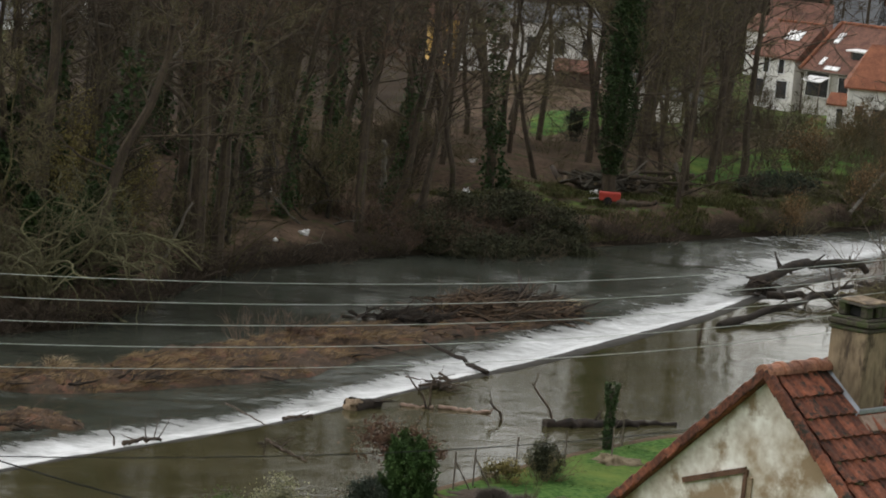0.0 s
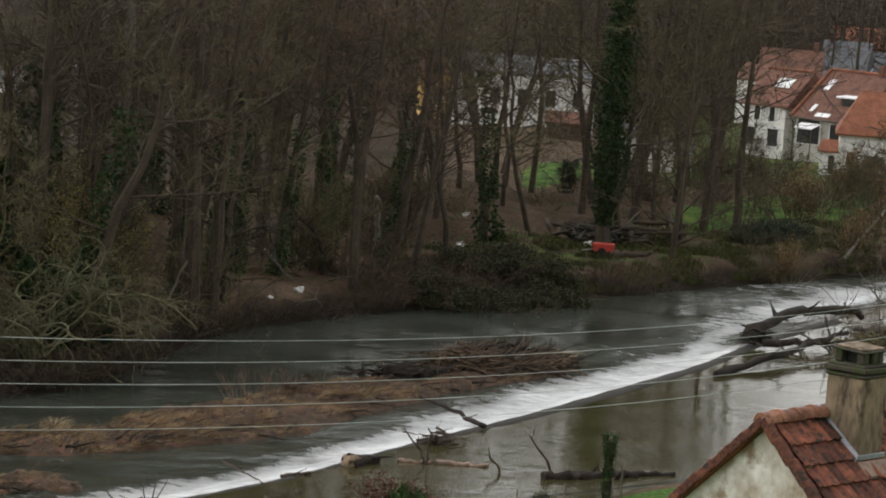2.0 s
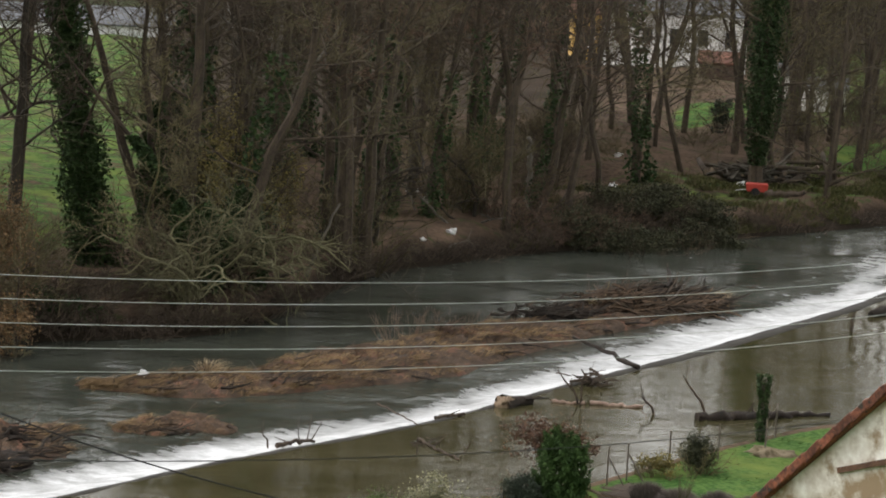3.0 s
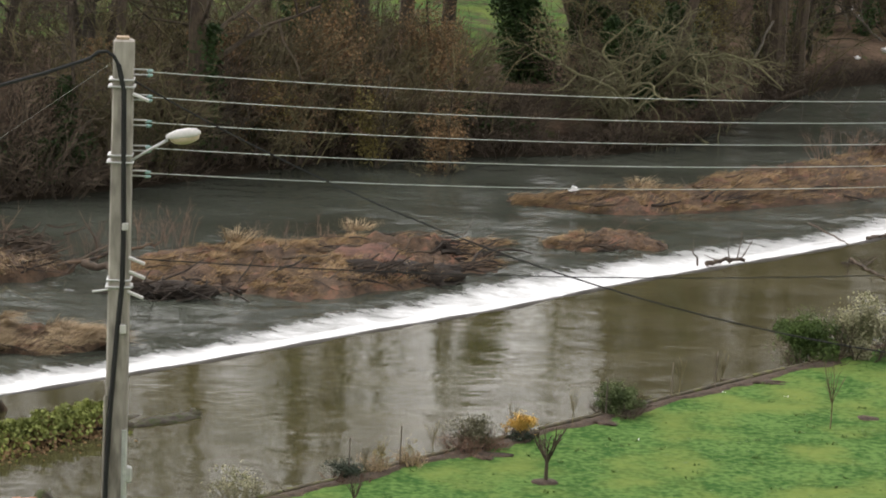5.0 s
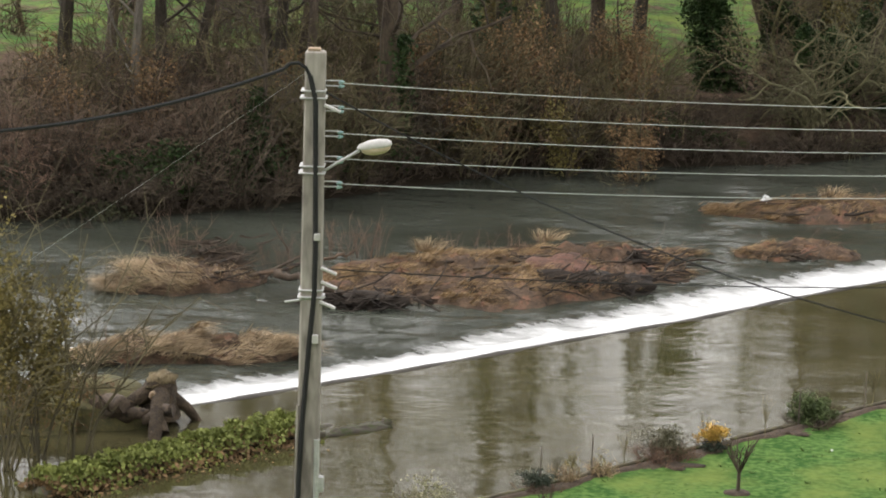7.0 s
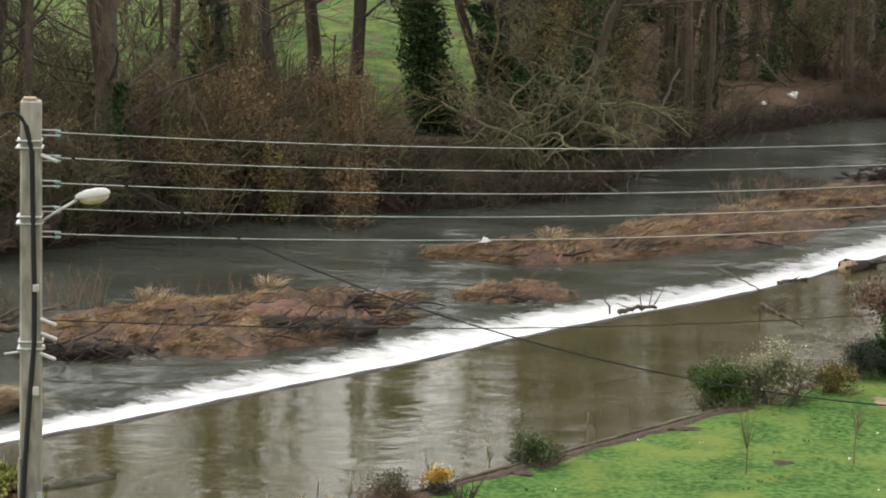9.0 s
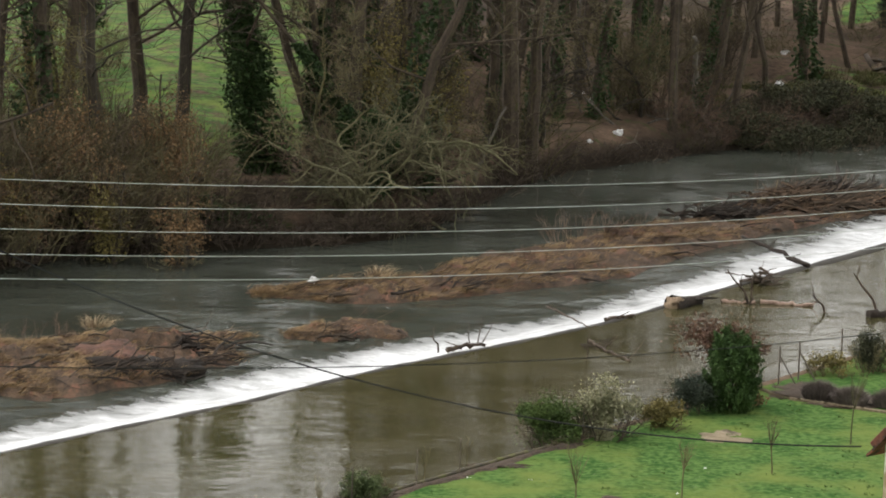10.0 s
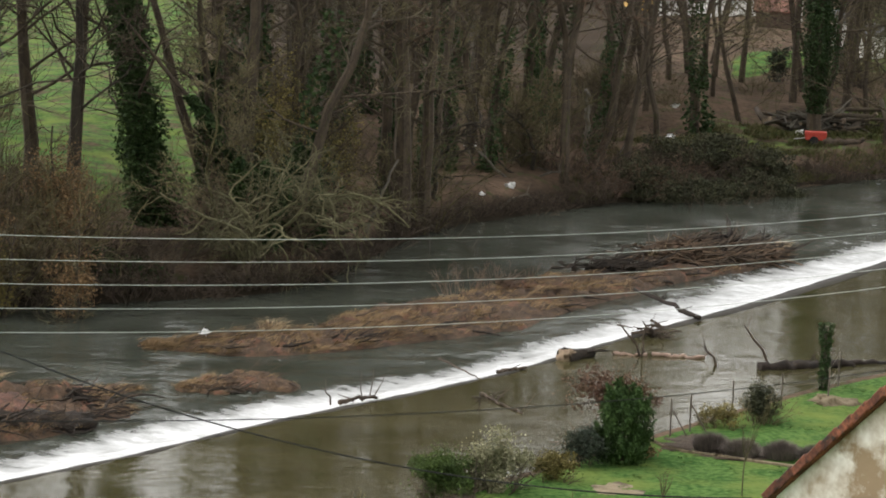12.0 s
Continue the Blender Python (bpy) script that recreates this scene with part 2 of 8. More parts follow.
GLASS_GREEN = material("insulator_glass", (0.10, 0.20, 0.19), (0.30, 0.42, 0.40), 5, 0.2, 0, vary=0)
LAMP_WHITE = material("lamp_housing", (0.407, 0.394, 0.374), (0.512, 0.499, 0.479), 4, 0.5, 0, vary=0)
LAMP_LENS = material("yellowed_lens", (0.44, 0.34, 0.25), (0.54, 0.43, 0.33), 5, 0.35, 0, vary=0)
RENDER = material("stained_render", (0.36, 0.27, 0.18), (0.88, 0.85, 0.80), 0.9, 0.95, 0.6, 5, spots=((0.30, 0.215, 0.135), 0.8, 0.51), vary=0)
CHIMNEY = material("chimney_render", (0.090, 0.064, 0.038), (0.300, 0.226, 0.148), 1.8, 0.95, 0.5, spots=((0.064, 0.045, 0.029), 1.3, 0.56), stretch=(1, 1, 0.4), vary=0)
TILE = material("clay_tile", (0.045, 0.016, 0.010), (0.250, 0.080, 0.042), 2.4, 0.85, 0.7, spots=((0.026, 0.021, 0.015), 1.7, 0.55), vary=0.5)
RIDGE = material("ridge_tile", (0.130, 0.052, 0.032), (0.360, 0.165, 0.100), 3.0, 0.85, 0.5, spots=((0.038, 0.028, 0.021), 1.4, 0.57), vary=0.25)
MOSSY_STONE = material("mossy_stone", (0.022, 0.019, 0.014), (0.088, 0.074, 0.052), 5, 0.95, 0.8, spots=((0.038, 0.048, 0.014), 1, 0.5))
LEAD = material("lead_flashing", (0.210, 0.224, 0.245), (0.336, 0.357, 0.385), 5, 0.45, 0.1, metal=0.5, vary=0)
RUST = material("rusty_iron", (0.07, 0.035, 0.022), (0.17, 0.085, 0.05), 6, 0.9, 0.3, vary=0)
WHITE_WALL = material("white_wall", (0.711, 0.690, 0.646), (0.885, 0.862, 0.828), 0.6, 0.9, 0.1, vary=0.05)
GREY_WALL = material("grey_wall", (0.40, 0.38, 0.35), (0.55, 0.53, 0.49), 0.6, 0.9, 0.1, vary=0.1)
OCHRE_WALL = material("ochre_wall", (0.50, 0.30, 0.07), (0.68, 0.43, 0.12), 0.6, 0.9, 0.1)
FAR_ROOF = material("far_roof_tiles", (0.070, 0.030, 0.022), (0.190, 0.088, 0.058), 1.3, 0.9, 0.4, spots=((0.26, 0.22, 0.19), 0.7, 0.66), vary=0.2)
ORANGE_ROOF = material("orange_roof_tiles", (0.150, 0.050, 0.026), (0.290, 0.110, 0.056), 1.3, 0.9, 0.4, spots=((0.10, 0.045, 0.028), 0.8, 0.60), vary=0.1)
SLATE = material("slate_roof", (0.072, 0.077, 0.086), (0.136, 0.142, 0.151), 0.8, 0.6, 0.2, vary=0.15)
PANE = material("dark_pane", (0.02, 0.022, 0.025), (0.05, 0.052, 0.055), 1, 0.12, 0, vary=0.2)
BROWN_PAINT = material("brown_shutter", (0.05, 0.03, 0.022), (0.10, 0.065, 0.045), 3, 0.8, 0)
RED_PAINT = material("red_plastic", (0.375, 0.034, 0.022), (0.510, 0.068, 0.045), 2, 0.5, 0, vary=0)
WHITE_PLASTIC = material("white_plastic", (0.70, 0.70, 0.70), (0.88, 0.88, 0.87), 5, 0.5, 0.1, vary=0)
MULCH = material("bark_mulch", (0.022, 0.015, 0.010), (0.082, 0.056, 0.036), 6, 1, 0.7, spots=((0.05, 0.06, 0.02), 0.8, 0.60))
SAND = material("bare_soil", (0.132, 0.102, 0.060), (0.252, 0.204, 0.132), 3, 1, 0.4)
EDGING = material("mossy_edging", (0.034, 0.031, 0.020), (0.092, 0.076, 0.039), 2.5, 0.95, 0.6, spots=((0.081, 0.092, 0.020), 1, 0.56))
WATER_UP = water_material("water_upstream", ((0.040, 0.037, 0.016), (0.062, 0.056, 0.027)), 0.07, 2.0, (0.7, 1.3, 1), 0.13, turn=-0.5)
WATER_DOWN = water_material("water_downstream", ((0.028, 0.032, 0.024), (0.064, 0.071, 0.056)), 0.14, 1.1, (0.8, 1.2, 1), 0.46, foam=True, turn=0.3)


# ---- building blocks ----
class Geo:
    """Vertices and faces of one mesh."""

    def __init__(self):
        self.v, self.f = [], []

    def add(self, verts, faces, m=None):
        k = len(self.v)
        self.v += [tuple(m @ Vector(p)) for p in verts] if m else [tuple(p) for p in verts]
        self.f += [tuple(k + i for i in q) for q in faces]

    def tube(self, pts, radii, sides=4, cap=True):
        pts = [Vector(p) for p in pts]
        k = len(self.v)
        for i, p in enumerate(pts):
            d = (pts[min(i + 1, len(pts) - 1)] - pts[max(i - 1, 0)]).normalized()
            a = d.cross(Vector((0.31, 0.94, 0.12))).normalized()
            b = d.cross(a)
            for s in range(sides):
                w = 2 * math.pi * s / sides
                self.v.append(tuple(p + (a * math.cos(w) + b * math.sin(w)) * radii[i]))
        for i in range(len(pts) - 1):
            for s in range(sides):
                q, r = k + i * sides, (s + 1) % sides
                self.f.append((q + s, q + r, q + sides + r, q + sides + s))
        if cap:
            self.f.append(tuple(k + s for s in range(sides))[::-1])
            self.f.append(tuple(k + (len(pts) - 1) * sides + s for s in range(sides)))

    def box(self, size, m=None, taper=1.0, bevel=0.0):
        x, y, z = (s / 2 for s in size)
        if bevel <= 0:
            vs = [(sx * x * t, sy * y * t, sz * z) for sz, t in ((-1, 1), (1, taper)) for sx, sy in ((-1, -1), (1, -1), (1, 1), (-1, 1))]
            self.add(vs, [(3, 2, 1, 0), (4, 5, 6, 7), (0, 1, 5, 4), (1, 2, 6, 5), (2, 3, 7, 6), (3, 0, 4, 7)], m)
            return
        c = bevel
        ring = lambda ex, ey, zz: [(-ex + c, -ey, zz), (ex - c, -ey, zz), (ex, -ey + c, zz), (ex, ey - c, zz), (ex - c, ey, zz), (-ex + c, ey, zz), (-ex, ey - c, zz), (-ex, -ey + c, zz)]
        vs = ring(x - c, y - c, -z) + ring(x, y, -z + c) + ring(x * taper, y * taper, z - c) + ring(x * taper - c, y * taper - c, z)
        fs = [tuple(range(7, -1, -1)), tuple(range(24, 32))]
        fs += [(8 * k + i, 8 * k + (i + 1) % 8, 8 * k + 8 + (i + 1) % 8, 8 * k + 8 + i) for k in range(3) for i in range(8)]
        self.add(vs, fs, m)

    def blob(self, centre, size, rough=0.2, rings=8, sides=12, seed=0.0, flat=0.0):
        """An uneven rounded lump; flat cuts its underside."""
        k = len(self.v)
        for i in range(rings + 1):
            a = math.pi * i / rings
            for s in range(sides):
                w = 2 * math.pi * s / sides
                d = Vector((math.sin(a) * math.cos(w), math.sin(a) * math.sin(w), math.cos(a)))
                q = 1 + rough * noise.noise(d * 1.7 + Vector((seed, seed * 2, 0))) + rough * 0.6 * noise.noise(d * 4 + Vector((0, seed, seed)))
                p = Vector((d.x * size[0] * q, d.y * size[1] * q, max(d.z, -flat if flat else -1) * size[2] * q))
                self.v.append(tuple(p + Vector(centre)))
        for i in range(rings):
            for s in range(sides):
                q, r = k + i * sides, (s + 1) % sides
                self.f.append((q + s, q + sides + s, q + sides + r, q + r))

    def leaf(self, p, size, rnd, up=0.3, long=1.6):
        """One small bent leaf, turned at random."""
        a = Vector((rnd.gauss(0, 1), rnd.gauss(0, 1), rnd.gauss(0, 0.7) + up)).normalized()
        b = a.cross(Vector((rnd.gauss(0, 1), rnd.gauss(0, 1), rnd.gauss(0, 1)))).normalized()
        c, p = a.cross(b) * size * 0.18, Vector(p)
        s = size / 2
        self.add([p - a * s * long, p + b * s + c, p + a * s * long, p - b * s + c], [(0, 1, 2), (0, 2, 3)])

    def blade(self, p, height, lean, width, rnd):
        """A grass blade of two pieces that bends over."""
        w = rnd.uniform(0, 6.283)
        side = Vector((math.cos(w), math.sin(w), 0)) * width
        p, l = Vector(p), Vector(lean)
        mid, tip = p + Vector((0, 0, height * 0.65)) + l * 0.35, p + Vector((0, 0, height * 0.85)) + l
        self.add([p - side, p + side, mid + side * 0.7, mid - side * 0.7, tip], [(0, 1, 2, 3), (3, 2, 4)])

    def ob(self, name, mat, smooth=False):
        me = bpy.data.meshes.new(name)
        me.from_pydata(self.v, [], self.f)
        for q in mat if isinstance(mat, (list, tuple)) else [mat]:
            me.materials.append(q)
        if smooth:
            me.polygons.foreach_set("use_smooth", [True] * len(me.polygons))
        me.update()
        return new(name, me)


def part(name, geo, mat, parent, label="", smooth=False):
    ob = geo.ob(name, mat, smooth)
    ob.parent = parent
    return tagged(ob, label)


def thing(name, place, label, category, group="", kind="", turn=0.0):
    """The Empty at the base of a thing."""
    ob = new(name)
    ob.empty_display_size = 0.2
    ob.matrix_basis = pose(*place, 0, 0, turn)
    return tagged(ob, label, category, group, kind)


def line(points):
    """A smooth line y(x) through a few points."""
    xs, ys = np.array([p[0] for p in points]), np.array([p[1] for p in points])
    def f(x):
        return (np.interp(x - 1.5, xs, ys) + 2 * np.interp(x, xs, ys) + np.interp(x + 1.5, xs, ys)) / 4
    return f


# ---- the lie of the land: lines of the banks and of the weir ----
near_bank = line([(-200, -60), (-60, 14), (-25, 44), (-10, 59.2), (-2.9, 66.0), (2.2, 70.9), (7.2, 75.6), (14.4, 82.6), (24.2, 92.3), (29.6, 97.7), (34.8, 102.1), (48, 107), (62, 119), (73, 140), (82, 160), (100, 177), (160, 214), (400, 300)])
weir = line([(-200, -60), (-60, 38), (-25, 66), (-8.4, 79.7), (-1.7, 85.3), (2.5, 89.1), (7.2, 93.0), (10.0, 96.0), (12.2, 98.0), (14.4, 99.9), (16.8, 101.8), (19.2, 103.9), (21.8, 106.3), (24.0, 108.9), (28.7, 114.3), (31.7, 117.4), (35.0, 120.9), (38.9, 125.5), (43.1, 130.4), (47.7, 135.8), (51.9, 141.9), (57, 148.5), (75, 168), (160, 216), (400, 301)])
far_bank = line([(-200, 20), (-60, 82), (-25, 103.5), (-14.7, 110), (-10.6, 111), (-4.7, 116), (2.1, 122.5), (4.0, 123.3), (10.5, 125), (15.5, 126.6), (18, 131), (25.6, 146.2), (37, 156), (48, 162), (57, 168.4), (68.3, 175.8), (90, 190), (160, 226), (400, 312)])


def smooth(a, b, x):
    t = np.clip((x - a) / (b - a), 0, 1)
    return t * t * (3 - 2 * t)


def land(x, y):
    """Height of the ground."""
    x, y = np.asarray(x, float), np.asarray(y, float)
    nb, fb = near_bank(x), far_bank(x)
    wob = 0.35 * np.sin(x * 0.37 + y * 0.21) * np.sin(x * 0.13 - y * 0.29)
    near = 1.4 - 2.4 * smooth(0.15, 1.5, y - nb) + 0.36 * np.maximum(0, 52 - np.minimum(y, 52)) * smooth(-400, -40, y)
    d = y - fb
    far = -0.9 + 1.2 * smooth(-2.0, 0.3, d) + 1.0 * smooth(0.2, 4, d) + 1.2 * smooth(4, 30, d) + wob * smooth(2, 10, d)
    far = far + 0.055 * np.maximum(0, y - 300) * smooth(300, 420, y) + 0.05 * np.maximum(0, np.abs(x) - 150) * smooth(150, 250, np.abs(x)) * smooth(40, 90, d)
    far = np.minimum(far, 75)
    return np.where(y < (nb + fb) / 2, near, far)


def z_at(x, y):
    return float(land(x, y))


def ground_material():
    """Leaf litter and mud, with meadow and lawn where the cover attribute says so."""
    m = material("ground", (0.044, 0.032, 0.023), (0.145, 0.100, 0.070), 0.35, 1.0, 0.5, 9, spots=((0.06, 0.07, 0.028), 3, 0.56), vary=0, bumpdist=0.2)
    n, l = m.node_tree.nodes, m.node_tree.links
    b = n["Principled BSDF"]
    b.inputs["Specular IOR Level"].default_value = 0.05
    old = b.inputs["Base Color"].links[0].from_socket
    at, co = n.new("ShaderNodeAttribute"), n.new("ShaderNodeTexCoord")
    at.attribute_name = "cover"
    a, c, e = n.new("ShaderNodeTexNoise"), n.new("ShaderNodeTexNoise"), n.new("ShaderNodeTexNoise")
    for t, s in ((a, 0.8), (c, 5.0), (e, 0.9)):
        t.inputs["Scale"].default_value, t.inputs["Detail"].default_value = s, 6
        l.new(co.outputs["Object"], t.inputs["Vector"])
    add = n.new("ShaderNodeMath")
    add.operation = "MULTIPLY_ADD"
    add.inputs[1].default_value = 0.35
    l.new(a.outputs[0], add.inputs[0])
    hf = n.new("ShaderNodeMath")
    hf.operation = "MULTIPLY"
    hf.inputs[1].default_value = 0.65
    l.new(c.outputs[0], hf.inputs[0])
    l.new(hf.outputs[0], add.inputs[2])
    ramp = n.new("ShaderNodeValToRGB")
    ramp.color_ramp.elements[0].position, ramp.color_ramp.elements[1].position = 0.42, 0.58
    ramp.color_ramp.elements[0].color, ramp.color_ramp.elements[1].color = (0.030, 0.078, 0.018, 1), (0.088, 0.156, 0.042, 1)
    l.new(add.outputs[0], ramp.inputs[0])
    yel, yr, grass = n.new("ShaderNodeTexNoise"), n.new("ShaderNodeValToRGB"), n.new("ShaderNodeMix")
    yel.inputs["Scale"].default_value, yel.inputs["Detail"].default_value = 0.45, 8
    l.new(co.outputs["Object"], yel.inputs["Vector"])
    yr.color_ramp.elements[0].position, yr.color_ramp.elements[1].position = 0.47, 0.70
    l.new(yel.outputs[0], yr.inputs[0])
    grass.data_type = "RGBA"
    l.new(yr.outputs[0], grass.inputs[0])
    l.new(ramp.outputs[0], grass.inputs[6])
    grass.inputs[7].default_value = (0.132, 0.172, 0.044, 1)       # yellowish patches
    k = n.new("ShaderNodeMath")
    k.operation = "MULTIPLY_ADD"
    k.inputs[1].default_value, k.inputs[2].default_value = 0.8, -0.4
    l.new(e.outputs[0], k.inputs[0])
    s = n.new("ShaderNodeMath")
    s.operation = "ADD"
    l.new(k.outputs[0], s.inputs[0])
    l.new(at.outputs["Fac"], s.inputs[1])
    edge = n.new("ShaderNodeValToRGB")
    edge.color_ramp.elements[0].position, edge.color_ramp.elements[1].position = 0.42, 0.58
    l.new(s.outputs[0], edge.inputs[0])
    mx = n.new("ShaderNodeMix")
    mx.data_type = "RGBA"
    l.new(edge.outputs[0], mx.inputs[0])
    l.new(old, mx.inputs[6])
    l.new(grass.outputs[2], mx.inputs[7])
    # wet mud at the water's edge, and woodland shade painted as dark ground
    wet_shade, mud_shade = n.new("ShaderNodeAttribute"), n.new("ShaderNodeMix")
    wet_shade.attribute_name, mud_shade.data_type = "wet_shade", "RGBA"
    l.new(wet_shade.outputs["Fac"], mud_shade.inputs[0])
    l.new(mx.outputs[2], mud_shade.inputs[6])
    mud_shade.inputs[7].default_value = (0.022, 0.017, 0.012, 1)
    l.new(mud_shade.outputs[2], b.inputs["Base Color"])
    return m


def sheet(name, xs, ys_of, z_of, mat, label, category):
    """A grid: ys_of(x) gives the rows' y at each x."""
    nx, grid = len(xs), np.array([ys_of(x) for x in xs])
    ny = grid.shape[1]
    X = np.repeat(np.array(xs)[:, None], ny, 1)
    Z = z_of(X, grid)
    vs = np.stack([X, grid, Z], -1).reshape(-1, 3)
    i, j = np.meshgrid(np.arange(nx - 1), np.arange(ny - 1), indexing="ij")
    q = (i * ny + j).ravel()
    fs = np.stack([q, q + ny, q + ny + 1, q + 1], -1)
    me = bpy.data.meshes.new(name)
    me.from_pydata(vs.tolist(), [], fs.tolist())
    me.materials.append(mat)
    me.polygons.foreach_set("use_smooth", [True] * len(me.polygons))
    ob = tagged(new(name, me), label, category, kind="structure")
    return ob, X.ravel(), grid.ravel()


def steps(a, b, fine, c, d, n):
    """Coordinates: coarse outside, fine between a and b."""
    left = a - np.geomspace(1, a - c + 1, n)[::-1] + 1
    right = b + np.geomspace(1, d - b + 1, n) - 1
    return list(left[:-1]) + list(np.arange(a, b, fine)) + list(right)


GX, GV = steps(-45, 115, 0.9, -1500, 1500, 26), None


def ground_rows(x):
    nb, fb = float(near_bank(x)), float(far_bank(x))
    y0, y1 = min(nb - 1, -420), max(fb + 5, 1500)
    return np.concatenate([np.linspace(y0, nb - 30, 25)[:-1], np.linspace(nb - 30, nb - 2, 24)[:-1], np.linspace(nb - 2, nb + 2, 14)[:-1],
                           np.linspace(nb + 2, fb - 2.5, 6)[:-1], np.linspace(fb - 2.5, fb + 6, 22)[:-1], np.linspace(fb + 6, fb + 70, 50)[:-1], fb + 70 + (y1 - fb - 70) * np.linspace(0, 1, 40) ** 1.8])


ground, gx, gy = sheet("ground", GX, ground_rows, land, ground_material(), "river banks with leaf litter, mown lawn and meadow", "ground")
fb, nb = far_bank(gx), near_bank(gx)
d = gy - fb
lawn = (gy < nb - 0.25) * 1.0
heading = np.degrees(np.arctan2(gx, gy))
field = 0.56 * smooth(22, 30, d) * (1 - smooth(5.2, 5.8, heading)) + 0.55 * smooth(12, 17, d) * (1 - smooth(22, 30, d)) * smooth(-2, 2, heading) * (1 - smooth(5.2, 5.8, heading))
field = field + 0.9 * smooth(34, 38, d) * (1 - smooth(46, 52, d)) * smooth(15.2, 15.9, heading) * (1 - smooth(17.0, 17.8, heading)) + 0.52 * smooth(10, 14, d) * (1 - smooth(22, 28, d)) * smooth(18.2, 18.9, heading)
field = field + 0.46 * smooth(2, 4, d) * (1 - smooth(14, 26, d)) * smooth(13.5, 15.5, heading)
field = field + 0.52 * smooth(26, 34, d) * smooth(17.4, 18.2, heading)
field = np.where(gy > 330, 0.25, field)
cover = ground.data.attributes.new("cover", "FLOAT", "POINT")
cover.data.foreach_set("value", np.clip(np.where(gy < (fb + nb) / 2, lawn, field), 0, 1).astype(np.float32))

slope_shade = 0.75 * smooth(284, 300, gy)          # shade of the wooded slope, painted into the ground
wet_shade = ground.data.attributes.new("wet_shade", "FLOAT", "POINT")
wood_shade = 0.75 * smooth(40, 52, d) * smooth(5.4, 6.2, heading) * (1 - smooth(13.6, 14.6, heading))          # painted shade deep in the wood
# the band of wet mud is widened for the shade under the scrub
wet_shade.data.foreach_set("value", np.where(gy > (fb + nb) / 2, 1 - smooth(1.0, 3.0, d + 0.5 * np.sin(gx * 1.3)) + slope_shade + wood_shade, 0).astype(np.float32))

# ---- water ----
UX = list(np.arange(-70, 130, 0.8))
up, _, _ = sheet("water_upstream", UX, lambda x: np.linspace(float(near_bank(x)) - 1.5, float(weir(x)) - 0.05, 24), lambda x, y: np.full_like(x, 0.6), WATER_UP, "calm brown river water above the weir", "river")
DX = list(np.arange(-70, 130, 0.45))
OFF = np.concatenate([np.linspace(0, 9, 31)[:-1], np.linspace(9, 22, 22)[:-1], np.linspace(22, 75, 24)])


def fall_height(x, y):
    v = y - weir(x)
    z = 0.6 * (1 - smooth(0.0, 4.2, v))
    rough = smooth(0.6, 3.0, v) * (1 - 0.75 * smooth(6, 16, v))
    for q in range(3):
        z = z + rough * (0.045, 0.03, 0.02)[q] * np.sin(x * (1.1, 2.3, 4.1)[q] + np.sin(y * (0.9, 1.7, 2.9)[q]) * 2.2) * np.sin(y * (0.8, 2.0, 3.7)[q] - x * 0.6)
    return z


down, wx, wy = sheet("water_downstream", DX, lambda x: float(weir(x)) + OFF, fall_height, WATER_DOWN, "grey-green river water with white foam below the weir", "river")
v = wy - weir(wx)
width = np.interp(wx, [-12, -8, 0, 7, 36, 50], [4.0, 5.6, 5.8, 6.0, 7.2, 8.0]) * (1 + 0.10 * np.sin(wx * 0.21) + 0.06 * np.sin(wx * 0.83 + 1))
foam = 1.35 - 0.35 * np.clip(v / width, 0, 1.3) - 0.95 * smooth(0.6, 1.35, v / width)
foam = foam - 0.5 * (1 - smooth(-0.1, 0.25, v)) - 1.4 * smooth(50, 56, wx) * (1 - smooth(3, 6.5, v))
ripple = 0.46 * smooth(7, 10, v) * (1 - 0.45 * smooth(14, 40, v))
second = 0.5 * np.exp(-(((wx - 57.0) / 4.5) ** 2)) * np.exp(-(((v - 8.5) / 2.4) ** 2))
# pale patch farther down: the sky's reflection painted as thin foam
sky_patch = 0.30 * np.exp(-(((wx - 66) / 6.5) ** 2) - ((wy - 168) / 7) ** 2)
fall = down.data.attributes.new("fall", "FLOAT_VECTOR", "POINT")
fall.data.foreach_set("vector", np.stack([(wx + wy) * 0.95, v * 0.42, foam + ripple + second + sky_patch], -1).ravel().astype(np.float32))

# the sill of the weir: a dark wet ledge, wider towards its far end
sill = Geo()
SX = np.arange(-40, 62, 0.7)
ring = []
for x in SX:
    y, w = float(weir(x)), 0.36 + 0.62 * float(smooth(24, 40, x)) + 0.05 * math.sin(x * 1.9)
    top = 0.63 + 0.02 * math.sin(x * 2.7) + 0.03 * float(smooth(24, 40, x))
    ring.append([(x, y - w - 0.25, 0.3), (x, y - w, top - 0.03), (x, y - 0.04, top), (x, y + 0.10, 0.45)])
for q in ring:
    sill.v += q
sill.f = [(4 * i + k, 4 * i + 4 + k, 4 * i + 5 + k, 4 * i + 1 + k) for i in range(len(SX) - 1) for k in range(3)]
tagged(sill.ob("weir_sill", WET_STONE, True), "dark wet stone sill along the crest of the weir", "weir", kind="structure")


# ---- plants: each kind is built once and then copied ----
def branch(geo, rnd, p, d, length, r, segs, sides, wander=0.18, rise=0.05, tip=0.35):
    pts, radii, p, d = [Vector(p)], [r], Vector(p), Vector(d).normalized()
    for i in range(segs):
        d = (d + Vector((rnd.gauss(0, wander), rnd.gauss(0, wander), rnd.gauss(0, wander * 0.7) + rise))).normalized()
        p = p + d * (length / segs)
        pts.append(p.copy())
        radii.append(r * (1 - (1 - tip) * (i + 1) / segs))
    geo.tube(pts, radii, sides, cap=False)
    return pts, radii


